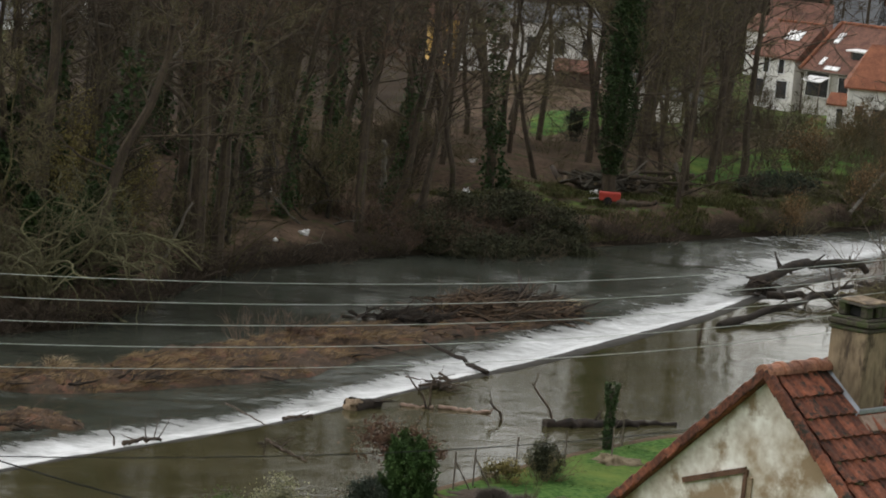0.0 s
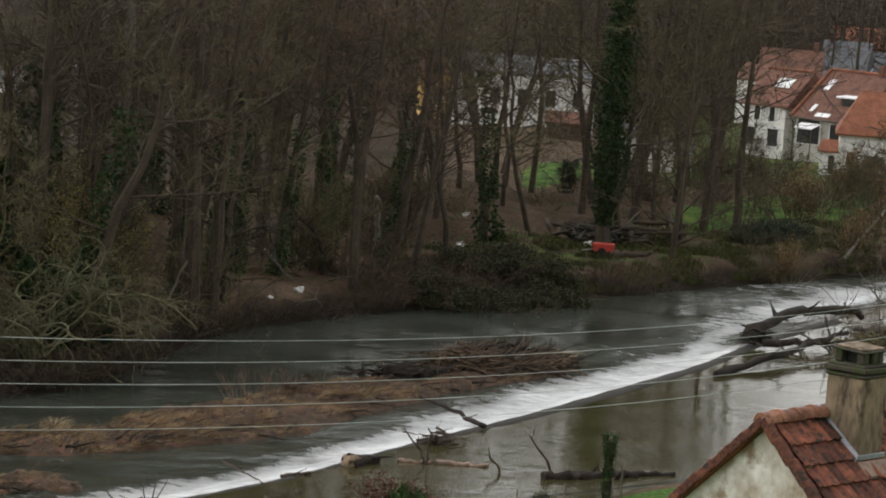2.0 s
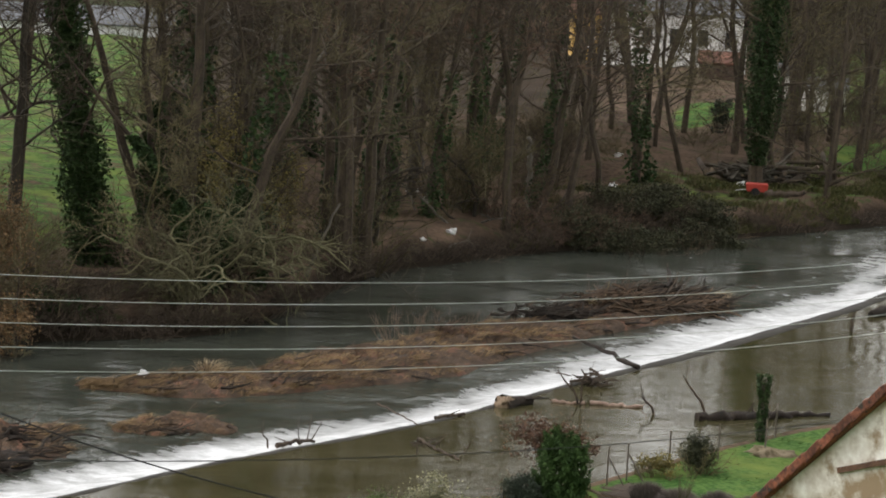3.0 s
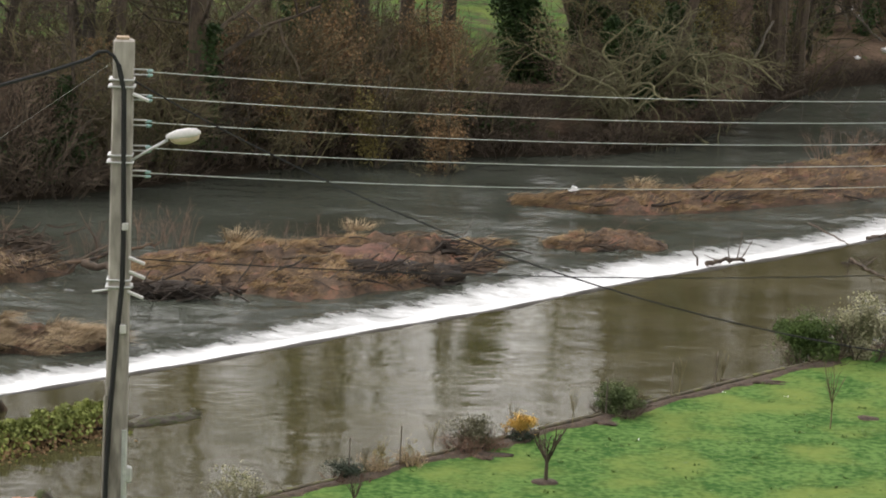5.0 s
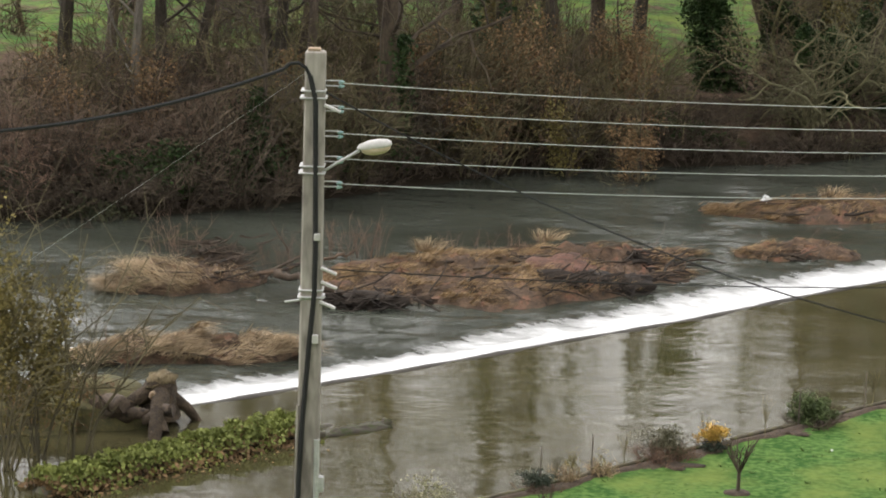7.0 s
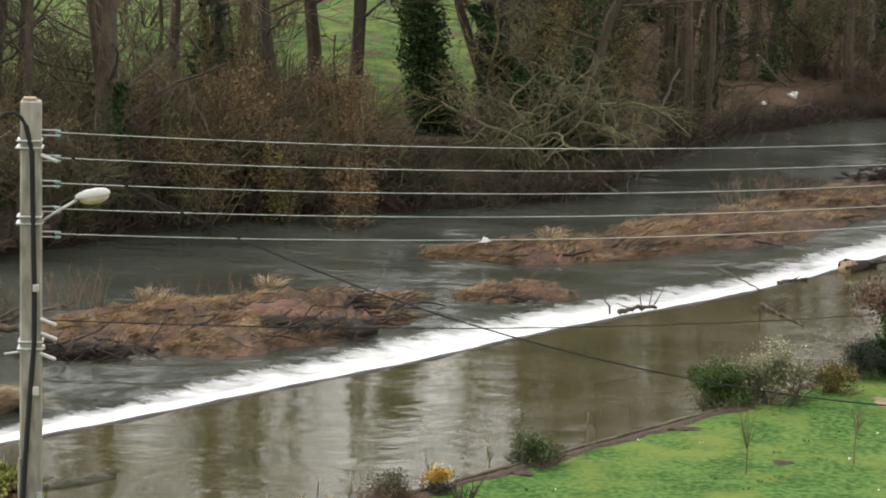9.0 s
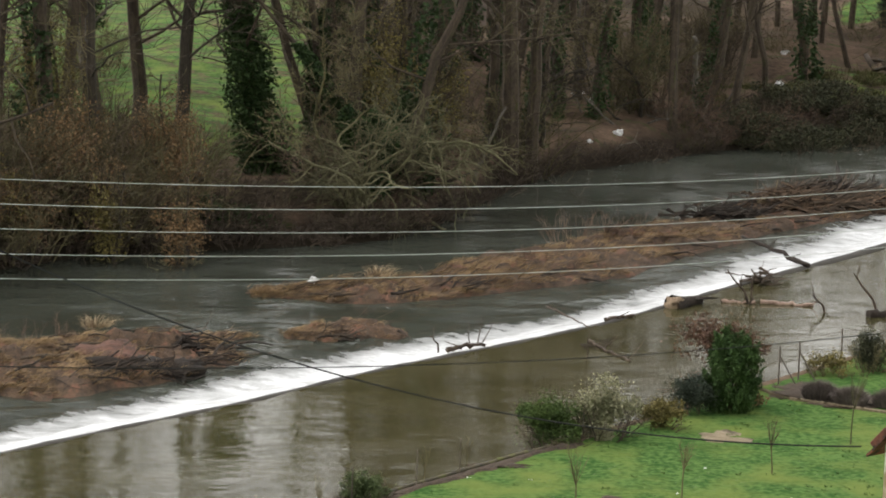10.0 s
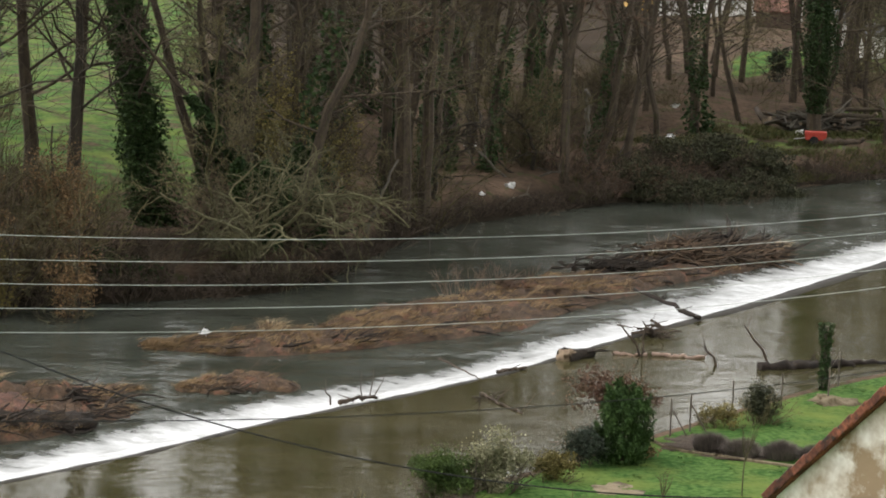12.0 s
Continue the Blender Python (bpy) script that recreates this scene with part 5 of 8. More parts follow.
for k, (place, h) in enumerate([(P((-1.90, 103.65), 0.35), 0.8), (P((2.39, 106.29), 0.35), 0.6), (P((13.88, 116.01), 0.35), 0.9), (P((41.47, 138.36), 0.2), 1.0)]):
    rnd = random.Random(140 + k)
    t = thing("reed_tuft", place, "upright tuft of pale dry reeds on an island", "reeds", "reed tufts")
    g = Geo()
    for e in range(160):
        w, q = rnd.uniform(0, 6.283), rnd.random()
        g.blade((math.cos(w) * q * 0.5, math.sin(w) * q * 0.4, -0.1), h * rnd.uniform(0.25, 0.8), (math.cos(w) * 0.6 + 0.15, math.sin(w) * 0.6, 0), 0.016, rnd)
    tagged(part("straw_clump", g, PALE_STRAW, t), kind="stuff")


def twig_clump(place, h, count, seed, wide=0.7):
    rnd = random.Random(seed)
    t = thing("bare_sapling_clump", place, "thin reddish bare saplings growing on an island", "shrub", "saplings on the islands")
    g = Geo()
    for i in range(count):
        w = rnd.uniform(0, 6.283)
        q = Vector((math.cos(w), math.sin(w), 0)) * wide * rnd.random() ** 0.5
        pts, _ = branch(g, rnd, q + Vector((0, 0, -0.2)), (q.x * 0.35, q.y * 0.35, 1), h * rnd.uniform(0.5, 1.1), 0.016, 4, 3, 0.16, 0.02, 0.4)
        for c in range(6):
            p, d = off(pts, rnd.uniform(0.25, 1.0))
            branch(g, rnd, p, side_way(rnd, d, 0.5, 0.15), h * rnd.uniform(0.12, 0.35), 0.008, 2, 3, 0.2, 0.0, 0.5)
    tagged(part("stem_clump", g, RED_TWIG, t), kind="stuff")


for k, (x, y, z, h, n, wide) in enumerate([(-4.11, 103.34, 0.2, 1.7, 16, 0.8), (-5.3, 104.2, 0.1, 1.3, 12, 0.9), (-10.7, 102.87, 0.1, 1.5, 18, 1.0), (-7.1, 100.9, 0.1, 1.4, 14, 0.8), (23.73, 125.66, 0.2, 1.5, 30, 1.4), (26.2, 127.4, 0.2, 1.3, 22, 1.2), (20.94, 119.54, 0.3, 0.9, 14, 0.8), (36.2, 137.4, 0.2, 1.3, 22, 1.3), (39.4, 139.6, 0.2, 1.3, 16, 1.0), (-0.6, 104.4, 0.2, 0.9, 12, 0.9), (1.6, 105.2, 0.2, 0.8, 10, 0.8)]):
    twig_clump((x, y, z), h, n, 700 + k, wide)

# ---- logs and stumps ----
def fallen_log(name, a, b, r, label, seed, wander=0.10, stubs=3, mat=DRIFT, end=DRIFT, tip=0.6, sag=0.0):
    rnd = random.Random(seed)
    a, b = Vector(a), Vector(b)
    wander = min(wander, 0.55 * r)
    t = thing(name, tuple(a), label, "driftwood", "logs caught on the weir")
    g, n = Geo(), 13
    pts = [(b - a) * (i / n) + Vector((rnd.gauss(0, wander), rnd.gauss(0, wander), rnd.gauss(0, wander * 0.6) + sag * 4 * (i / n) * (1 - i / n))) * (0 < i) for i in range(n + 1)]
    g.tube(pts, [r * (1 - (1 - tip) * i / n) * rnd.uniform(0.9, 1.1) for i in range(n + 1)], 10)
    g.v = [tuple(Vector(q) + noise.noise_vector(Vector(q) * (0.9 / r) + Vector((seed, 0, 0))) * r * 0.26) for q in g.v]
    part("trunk", g, mat, t, smooth=True)
    d = (b - a).normalized()
    e = Geo()
    e.tube([-d * 0.03, d * 0.02], [r * 0.82, r * 0.86], 8)
    part("broken_end", e, end, t, "pale splintered broken end")
    for s in range(stubs):
        sg = Geo()
        p, dd = off(pts, rnd.uniform(0.25, 0.95))
        branch(sg, rnd, p, side_way(rnd, dd, 0.7, 0.5), rnd.uniform(0.4, 1.2), r * 0.3, 3, 5, 0.15, 0.03, 0.4)
        part("branch_stub", sg, mat, t)
    return t


def span(name, pa, za, pb, zb, r, label, seed, **kw):
    return fallen_log(name, P(pa, za), P(pb, zb), r, label, seed, **kw)


span("driftwood_log", (31.80, 117.03), 0.72, (30.29, 122.11), 1.0, 0.11, "dark log lying across the crest of the weir", 1, stubs=4, mat=WET_WOOD, end=WET_WOOD)


def broken_stump(base, turn):
    """A short torn-off bole: a jagged pale face, a dark body that tapers into root ends."""
    rnd = random.Random(8)
    t = thing("driftwood_stump", base, "short stump with a pale torn end on the weir sill", "driftwood", "logs caught on the weir", turn=turn)
    g, n, m = Geo(), 10, 14
    for i in range(n + 1):
        k = i / n
        for q in range(m):
            w = 6.283 * q / m
            r = 0.36 * (1 - 0.55 * k) * (1 + 0.4 * noise.noise(Vector((math.cos(w) * 1.6, math.sin(w) * 1.6, k * 3))))
            jag = 0.22 * noise.noise(Vector((math.cos(w) * 3, math.sin(w) * 3, 9))) if i == 0 else 0
            g.v.append((k * 1.7 + jag, math.cos(w) * r, 0.1 + math.sin(w) * r * 0.9))
    g.f = [(i * m + q, i * m + (q + 1) % m, (i + 1) * m + (q + 1) % m, (i + 1) * m + q) for i in range(n) for q in range(m)] + [tuple(n * m + q for q in range(m))[::-1]]
    part("bole", g, WET_WOOD, t, "dark wet bark", True)
    e = Geo()
    e.blob((0.05, 0, 0.1), (0.20, 0.34, 0.33), 0.9, 9, 14, 4.0)
    e.blob((0.12, -0.2, 0.25), (0.25, 0.14, 0.16), 1.0, 7, 10, 1.0)
    part("torn_end", e, CUT_WOOD, t, "pale splintered wood", True)
    for k in range(7):
        b = Geo()
        w = rnd.uniform(-1.2, 1.2)
        branch(b, rnd, (rnd.uniform(0.9, 1.7), 0, 0.15), (math.cos(w), math.sin(w), rnd.uniform(-0.1, 0.5)), rnd.uniform(0.3, 0.9), 0.06, 4, 5, 0.25, 0, 0.3)
        part("root", b, WET_WOOD, t)


broken_stump(P((24.2, 108.45), 0.62), 36)
span("driftwood_log", (27.90, 109.37), 0.66, (29.85, 108.92), 0.62, 0.10, "pinkish barkless log floating in the calm water", 3, mat=PINK_WOOD, stubs=1, tip=0.8)
span("driftwood_log", (26.43, 109.60), 0.62, (27.72, 109.37), 0.62, 0.10, "barkless slab of wood beside the weir", 4, mat=PINK_WOOD, stubs=0)
span("driftwood_branch", (27.49, 109.14), 0.6, (27.49, 109.14), 2.0, 0.05, "thin slanting stick poking out of the water", 5, stubs=1)
span("driftwood_log", (31.47, 106.69), 0.68, (35.46, 107.45), 0.64, 0.2, "long dark log lying in the calm water", 6, stubs=3, tip=0.8, mat=WET_WOOD, end=WET_WOOD)
span("driftwood_log", (32.34, 107.00), 0.66, (37.02, 108.10), 0.62, 0.2, "dark half-sunk log near the garden shore", 7, stubs=2, mat=WET_WOOD, end=WET_WOOD)
span("driftwood_branch", (14.45, 100.19), 0.72, (15.82, 101.23), 0.7, 0.09, "small dark branch lodged on the weir", 8, stubs=4)
span("driftwood_branch", (19.80, 102.01), 0.66, (20.65, 98.75), 0.62, 0.06, "thin dark branch drifting on the calm water", 9, stubs=2)
span("driftwood_branch", (19.31, 108.06), 0.75, (20.27, 104.52), 0.66, 0.035, "thin pale stick lying over the crest", 10, stubs=0)
span("driftwood_log", (21.16, 105.88), 0.66, (22.30, 106.73), 0.64, 0.09, "short dark log against the sill", 11, stubs=1)
span("driftwood_log", (47.21, 132.31), 0.7, (57.43, 142.07), 1.5, 0.2, "dark forked log resting in the shallows at the weir's end", 12, wander=0.2, stubs=8, mat=WET_WOOD, end=WET_WOOD)
span("driftwood_log", (52.44, 142.91), 1.0, (61.75, 150.64), 1.3, 0.30, "massive arched dead trunk stranded at the weir's end", 13, wander=0.22, stubs=8, sag=0.8, tip=0.7, mat=WET_WOOD, end=WET_WOOD)
span("driftwood_log", (52.87, 141.53), 0.9, (57.23, 140.80), 1.2, 0.22, "dark limb lying beside the stranded trunk", 14, stubs=4, mat=WET_WOOD, end=WET_WOOD)
brush_heap("root_plate", P((52.36, 142.38), 0.9), "splintered dark roots of the stranded trunk", (0.9, 0.6, 0.8), 36, 40, WET_WOOD, 0.09, 2.6)


for k, (a, b, za, zb, r) in enumerate([((-1.63, 100.1), (3.5, 102.27), 0.62, 0.58, 0.055), ((-0.26, 99.32), (5.29, 102.18), 0.60, 0.45, 0.06), ((0.9, 100.9), (6.2, 103.2), 0.55, 0.35, 0.05), ((-6.9, 96.9), (-3.4, 95.6), 0.75, 0.12, 0.14), ((-7.7, 97.6), (-4.4, 100.4), 0.5, 0.8, 0.07)]):
    span("driftwood_log", a, za, b, zb, r, "long thin drift log lying over an island of reeds", 50 + k, stubs=2, mat=CHIPPED if k == 4 else DRIFT)
for k, (a, b, z) in enumerate([((33.9, 133.9), (35.1, 134.6), 0.75), ((36.0, 135.2), (37.3, 135.8), 0.8), ((38.6, 136.4), (39.3, 137.0), 0.6)]):
    span("driftwood_log", a, z, b, z - 0.08, 0.17, "pale broken slab of wood on the driftwood heap", 56 + k, stubs=1, mat=MOSSY_TAN, end=CUT_WOOD)
brush_heap("driftwood_heap", P((38.7, 136.6), 0.25), "black tangle of wet roots under the driftwood heap", (2.6, 1.0, 0.6), 220, 41, WET_WOOD, 0.08)
brush_heap("driftwood_heap", P((37.6, 135.9), 0.4), "thick dark logs jammed in a heap on the island", (2.6, 1.0, 0.7), 46, 61, WET_WOOD, 0.13)
brush_heap("driftwood_heap", P((35.6, 134.6), 0.4), "broken brown timbers on the driftwood heap", (2.2, 1.0, 0.6), 40, 62, CHIPPED, 0.11)
brush_heap("driftwood_heap", P((31.6, 131.4), 0.35), "low dark tangle of branches along the island", (2.4, 0.9, 0.45), 150, 63, WET_WOOD, 0.055)
brush_heap("driftwood_heap", P((35.2, 134.2), 0.35), "brown tangle of broken branches on the island", (2.4, 1.2, 0.8), 220, 42, CHIPPED, 0.05)
root_clump((3.7, 99.6, 0.1), (1.9, 0.55, 0.5), "dark overhanging ledge of matted roots", 4)
root_clump((-4.1, 95.6, 0.02), (1.5, 0.4, 0.4), "dark wet ledge of roots under the reeds", 5)


for k, (x, y, size) in enumerate([(59.6, 144.2, 1.0), (61.8, 146.8, 1.2), (64.0, 147.6, 1.2), (66.0, 150.4, 1.3)]):
    brush_heap("driftwood_heap", (x, y, 0.35), "grey-brown heap of matted brush at the weir's end", (1.8 * size, 1.1 * size, 0.75 * size), 190, 43 + k, (OLIVE_TWIG, DRIFT, MOSS_BARK, DRIFT)[k], 0.05)
for k, (x, y) in enumerate([(61.0, 151.0), (63.6, 153.0), (66.4, 155.0)]):
    twig_clump((x, y, 0.3), 2.2, 24, 730 + k, 1.4)


def slanting_stick(base, top_offset, r, label, seed, forks=2):
    rnd = random.Random(seed)
    t = thing("driftwood_branch", base, label, "driftwood", "sticks standing in the water")
    g = Geo()
    pts = [Vector((0, 0, -0.3)), Vector(top_offset) * 0.35 + Vector((0.05, 0, 0.05)), Vector(top_offset) * 0.7, Vector(top_offset)]
    g.tube(pts, [r, r * 0.9, r * 0.7, r * 0.4], 6)
    for k in range(forks):
        p, d = off(pts, rnd.uniform(0.4, 0.9))
        branch(g, rnd, p, side_way(rnd, d, 0.5, 0.1), rnd.uniform(0.4, 0.9), r * 0.5, 3, 4, 0.1, 0.05, 0.3)
    part("stem", g, DRIFT, t)


slanting_stick(P((27.49, 109.14), 0.6), (-1.0, 0.0, 1.35), 0.05, "thin slanting dead branch standing in the water", 1, 1)
slanting_stick(P((32.04, 107.13), 0.6), (-1.1, 0.2, 1.6), 0.06, "slanting dead branch rising from a log", 2, 1)
slanting_stick(P((30.05, 107.58), 0.6), (-0.6, 0.1, 0.7), 0.06, "short forked branch poking out of the water", 3)
slanting_stick(P((44.64, 127.90), 0.6), (0.1, 0.0, 0.8), 0.09, "dark stub standing in the shallow water", 4, 1)
slanting_stick(P((19.22, 99.42), 0.6), (0.05, 0.0, 0.55), 0.03, "thin upright twig in the calm water", 5, 1)
slanting_stick(P((14.22, 100.67), 0.6), (-0.25, 0.0, 0.5), 0.04, "short forked twig on the weir crest", 6, 1)
slanting_stick(P((-6.58, 101.33), 0.1), (-0.8, 0.2, 1.5), 0.045, "pale bare branch leaning over the island", 7, 3)
slanting_stick(P((-7.74, 98.58), 0.1), (1.8, 0.2, 1.0), 0.06, "pale dead branch slanting from the island", 8, 2)


def great_stump(base):
    """The upturned stump on the weir: a hollow bole on splayed root legs."""
    rnd = random.Random(5)
    t = thing("upturned_stump", base, "large upturned tree stump with splayed roots at the weir", "tree stump")
    g, n, m = Geo(), 9, 14
    for i in range(n + 1):
        k = i / n
        for s in range(m):
            w = 6.283 * s / m
            r = (0.46 - 0.06 * k + 0.26 * (1 - k) ** 2) * (1 + 0.28 * noise.noise(Vector((math.cos(w) * 1.5, math.sin(w) * 1.5, k * 2.5))))
            g.v.append((math.cos(w) * r + 0.05 * k, math.sin(w) * r, 0.42 + k * 0.98 + (0.10 * math.sin(w * 3 + 1) + 0.05 * math.sin(w * 7) if i == n else 0)))
    g.f = [(i * m + s, i * m + (s + 1) % m, (i + 1) * m + (s + 1) % m, (i + 1) * m + s) for i in range(n) for s in range(m)] + [tuple(n * m + s for s in range(m))]
    part("bole", g, STUMP, t, "weathered brown bole", True)
    cap = Geo()
    cap.blob((0.03, -0.03, 1.36), (0.38, 0.37, 0.30), 0.8, 9, 16, 5.0)
    part("broken_end", cap, MOSSY_TAN, t, "tan mossy broken top", True)
    for k, (x, y, z, r) in enumerate([(0.35, -1.5, -0.75, 0.27), (-1.35, -1.0, -0.7, 0.24), (0.7, 0.2, -0.5, 0.2), (-0.9, 0.5, -0.5, 0.2), (0.1, -0.9, -0.75, 0.22)]):
        rg = Geo()
        branch(rg, rnd, (x * 0.15, y * 0.15, 1.15), (x, y, -0.55), math.hypot(x, y) + 0.75, r, 5, 7, 0.08, -0.1, 0.6)
        part("root", rg, STUMP, t, smooth=True)
    for k, (x, y, z, s) in enumerate([(0.42, -1.62, 0.1, 0.15), (-0.55, -0.42, 1.0, 0.14), (-1.3, -0.6, 0.55, 0.12), (-0.1, -0.62, 1.15, 0.1)]):
        cg = Geo()
        cg.blob((x, y, z), (s, s * 0.6, s * 1.2), 0.4, 6, 8, k)
        part("cut_face", cg, CUT_WOOD, t, "pale freshly broken wood", True)


great_stump(P((-8.68, 78.21), 0.35))
span("driftwood_log", (-9.49, 77.01), 1.35, (-11.72, 78.69), 0.9, 0.26, "thick dead trunk lying beside the great stump", 30, stubs=3)
span("driftwood_log", (-8.22, 77.15), 1.2, (-10.28, 77.25), 0.9, 0.2, "dark log wedged against the great stump", 31, stubs=2)


def mossy_bank(base, size, seed):
    t = thing("mossy_bank", base, "mossy earth bank with brown moss beside the stump", "bank")
    g = Geo()
    g.blob((0, 0, 0), size, 0.35, 12, 22, seed, 0.3)
    part("mound", g, MOSS, t, smooth=True)
    rnd, b = random.Random(seed), Geo()
    for i in range(1600):
        w, q = rnd.uniform(0, 6.283), rnd.random() ** 0.5
        b.blade((math.cos(w) * q * size[0] * 0.95, math.sin(w) * q * size[1] * 0.95, size[2] * math.sqrt(max(0, 1 - q * q)) * 0.95), rnd.uniform(0.1, 0.35), (rnd.gauss(0, 0.2), rnd.gauss(-0.1, 0.2), -0.1), 0.02, rnd)
    tagged(part("dry_grass", b, DRY_LEAF, t), kind="stuff")


mossy_bank(P((-11.05, 78.36), 0.55), (2.3, 1.4, 1.15), 3)
mossy_bank(P((-12.50, 77.78), 0.5), (2.2, 1.6, 1.1), 4)

bramble((-10.79, 78.15), (1.5, 0.9, 0.75), 2200, 120, OLIVE_LEAF, "low mass of brown-olive leaves beside the stump", "bank_scrub", 16)
bramble((-11.84, 78.45), (1.6, 1.0, 1.0), 2200, 121, DRY_LEAF, "heap of withered leaves and stems beside the stump", "bank_scrub", 16)
# plants along a low wall in the water
rnd = random.Random(77)
t = thing("water_plant_bed", (*(-7.98, 74.35), 0.55), "ridge of leafy green plants along a low wall in the water", "plants")
a, b = Vector(P((-10.78, 70.97), 0)), Vector(P((-4.88, 77.47), 0))
o = Vector(P((-7.98, 74.35), 0))
g, w = Geo(), Geo()
side = Vector((-(b - a).y, (b - a).x, 0)).normalized()
for i in range(6200):
    k, s = rnd.random(), rnd.gauss(0, 0.38)
    h = max(0.02, (0.62 + 0.3 * noise.noise(Vector((k * 22, 0, 3)))) * max(0, 1 - (s / 0.95) ** 2)) * rnd.uniform(0.55, 1.05)
    w.leaf(a.lerp(b, k) - o + side * (s + 0.15 * noise.noise(Vector((k * 15, 5, 0)))) + Vector((0, 0, h + 0.05)), rnd.uniform(0.07, 0.15), rnd, 0.8, 1.1)
g.tube([a - o + Vector((0, 0, -0.1)), (a + b) / 2 - o + Vector((0.1, 0.1, -0.05)), b - o + Vector((0, 0, -0.1)), b - o + (b - a).normalized() * 1.6 + Vector((0, 0, -0.12))], [0.35, 0.4, 0.35, 0.15], 8)
part("low_wall", g, MOSSY_STONE, t, smooth=True)
tagged(part("foliage", w, WEED, t, "yellow-green leaves"), kind="stuff")
w = Geo()
for i in range(3600):
    k, s = rnd.random(), rnd.gauss(0, 0.5)
    h = max(0.0, (0.42 + 0.3 * noise.noise(Vector((k * 22, 0, 3)))) * max(0, 1 - (s / 0.95) ** 2)) * rnd.uniform(0.2, 1.1)
    w.leaf(a.lerp(b, k) - o + side * s + Vector((0, 0, h + 0.03)), rnd.uniform(0.07, 0.16), rnd, 0.2, 1.5)
tagged(part("dead_leaves", w, DRY_LEAF, t, "withered brown leaves"), kind="stuff")


# ---- the concrete pole with its lamp, and the lines ----
bar = thing("stone_bar", (-3.3, 77.9, 0.55), "low dark stone bar just breaking the calm water", "stones")
g = Geo()
g.blob((0, 0, 0), (1.1, 0.35, 0.16), 0.5, 8, 22, 3.0)
g.v = [(x * 0.8 - y * 0.6, x * 0.6 + y * 0.8, z) for x, y, z in g.v]
part("stone", g, MOSSY_STONE, bar, smooth=True)
for i in range(5):
    g = Geo()
    g.blob((-0.9 + i * 0.42, -0.65 + i * 0.36, 0.05), (0.2, 0.15, 0.13), 0.5, 6, 9, i * 1.3)
    part("stone", g, MOSSY_STONE, bar, smooth=True)

POLE = (-2.92, 49.91, 7.35)
PX, PY = POLE[0], POLE[1]
base_z = z_at(PX, PY)
pole = thing("utility_pole", (PX, PY, base_z), "weathered grey concrete utility pole with a black cable", "utility pole")
TOP = 14.95 - base_z
g = Geo()
g.box((0.41, 0.30, TOP), pose(0, 0, TOP / 2), 0.86, 0.03)
part("shaft", g, CONCRETE, pole)
g = Geo()
g.box((0.22, 0.2, 0.05), pose(-0.02, 0, TOP + 0.02), 1, 0.012)
part("cap", g, CUT_WOOD, pole, "pale worn top face")
g = Geo()
g.tube([(0.185 - 0.004 * i, -0.14, 10.0 / 8 * i * 0.62 - 0.2) for i in range(9)], [0.055] * 9, 8)
part("conduit", g, STEEL, pole, "pale grey conduit pipe")
g = Geo()
pts = [(-0.18, -0.17, 0.0), (-0.17, -0.17, 3.0), (-0.155, -0.17, 5.2), (-0.10, -0.17, 6.4), (-0.02, -0.165, 7.6), (0.06, -0.16, 8.6), (0.065, -0.15, 9.4), (0.02, -0.15, TOP - 0.85), (-0.08, -0.14, TOP - 0.42)]
g.tube(pts, [0.045] * len(pts), 7)
part("black_cable", g, BLACK, pole, "thick black cable clipped to the shaft")
g = Geo()
g.tube([(-0.205, -0.15, 0.0), (-0.20, -0.15, 4.0), (-0.19, -0.15, 6.6)], [0.03] * 3, 6)
part("grey_conduit", g, CONCRETE, pole)
for z, dx in ((14.22, -0.02), (12.92, -0.02), (10.75, 0.0)):
    g = Geo()
    g.box((0.43, 0.35, 0.03), pose(dx, 0, z - base_z + 0.05), 1, 0.01)
    g.box((0.46, 0.36, 0.03), pose(dx, 0, z - base_z - 0.07), 1, 0.01)
    part("steel_band", g, STEEL, pole)
WZ = [14.40, 13.965, 13.53, 13.09, 12.655]
for z in WZ:
    rack = Geo()
    for dz in (0.04, -0.05):
        rack.tube([(0.10, 0, z - base_z + dz), (0.43, 0.0, z - base_z + dz)], [0.013] * 2, 5)
    rk = part("insulator_bracket", rack, STEEL, pole)
    for dz in (0.02, -0.055):
        i = Geo()
        i.tube([(0.40, 0, z - base_z + dz - 0.02), (0.43, 0, z - base_z + dz), (0.47, 0, z - base_z + dz), (0.5, 0, z - base_z + dz + 0.01)], [0.015, 0.034, 0.028, 0.015], 8)
        part("insulator", i, GLASS_GREEN, rk, "pale green glass insulator")
for z, l in ((13.98, 0.42), (10.9, 0.42), (10.55, 0.36), (11.15, 0.4)):
    g = Geo()
    g.box((0.30, 0.09, 0.05), pose(0.14 + l * 0.4, -0.12, z - base_z, 0, 22, 0), 1, 0.012)
    part("clamp", g, LAMP_WHITE, pole, "pale dead-end clamp")
for z, s in ((11.75, 0.13), (9.95, 0.16)):
    g = Geo()
    g.box((0.11, 0.08, s), pose(0.09, -0.17, z - base_z), 1, 0.015)
    part("fuse_box", g, LAMP_WHITE, pole, "small pale fuse box")
g = Geo()
g.box((0.16, 0.12, 0.3), pose(0.21, -0.12, 7.35 - base_z), 1, 0.03)
part("meter_box", g, STEEL, pole)
g = Geo()
g.tube([(-0.45, -0.1, 10.58 - base_z), (0.25, -0.15, 10.70 - base_z)], [0.02, 0.02], 5)
part("cross_bar", g, STEEL, pole)

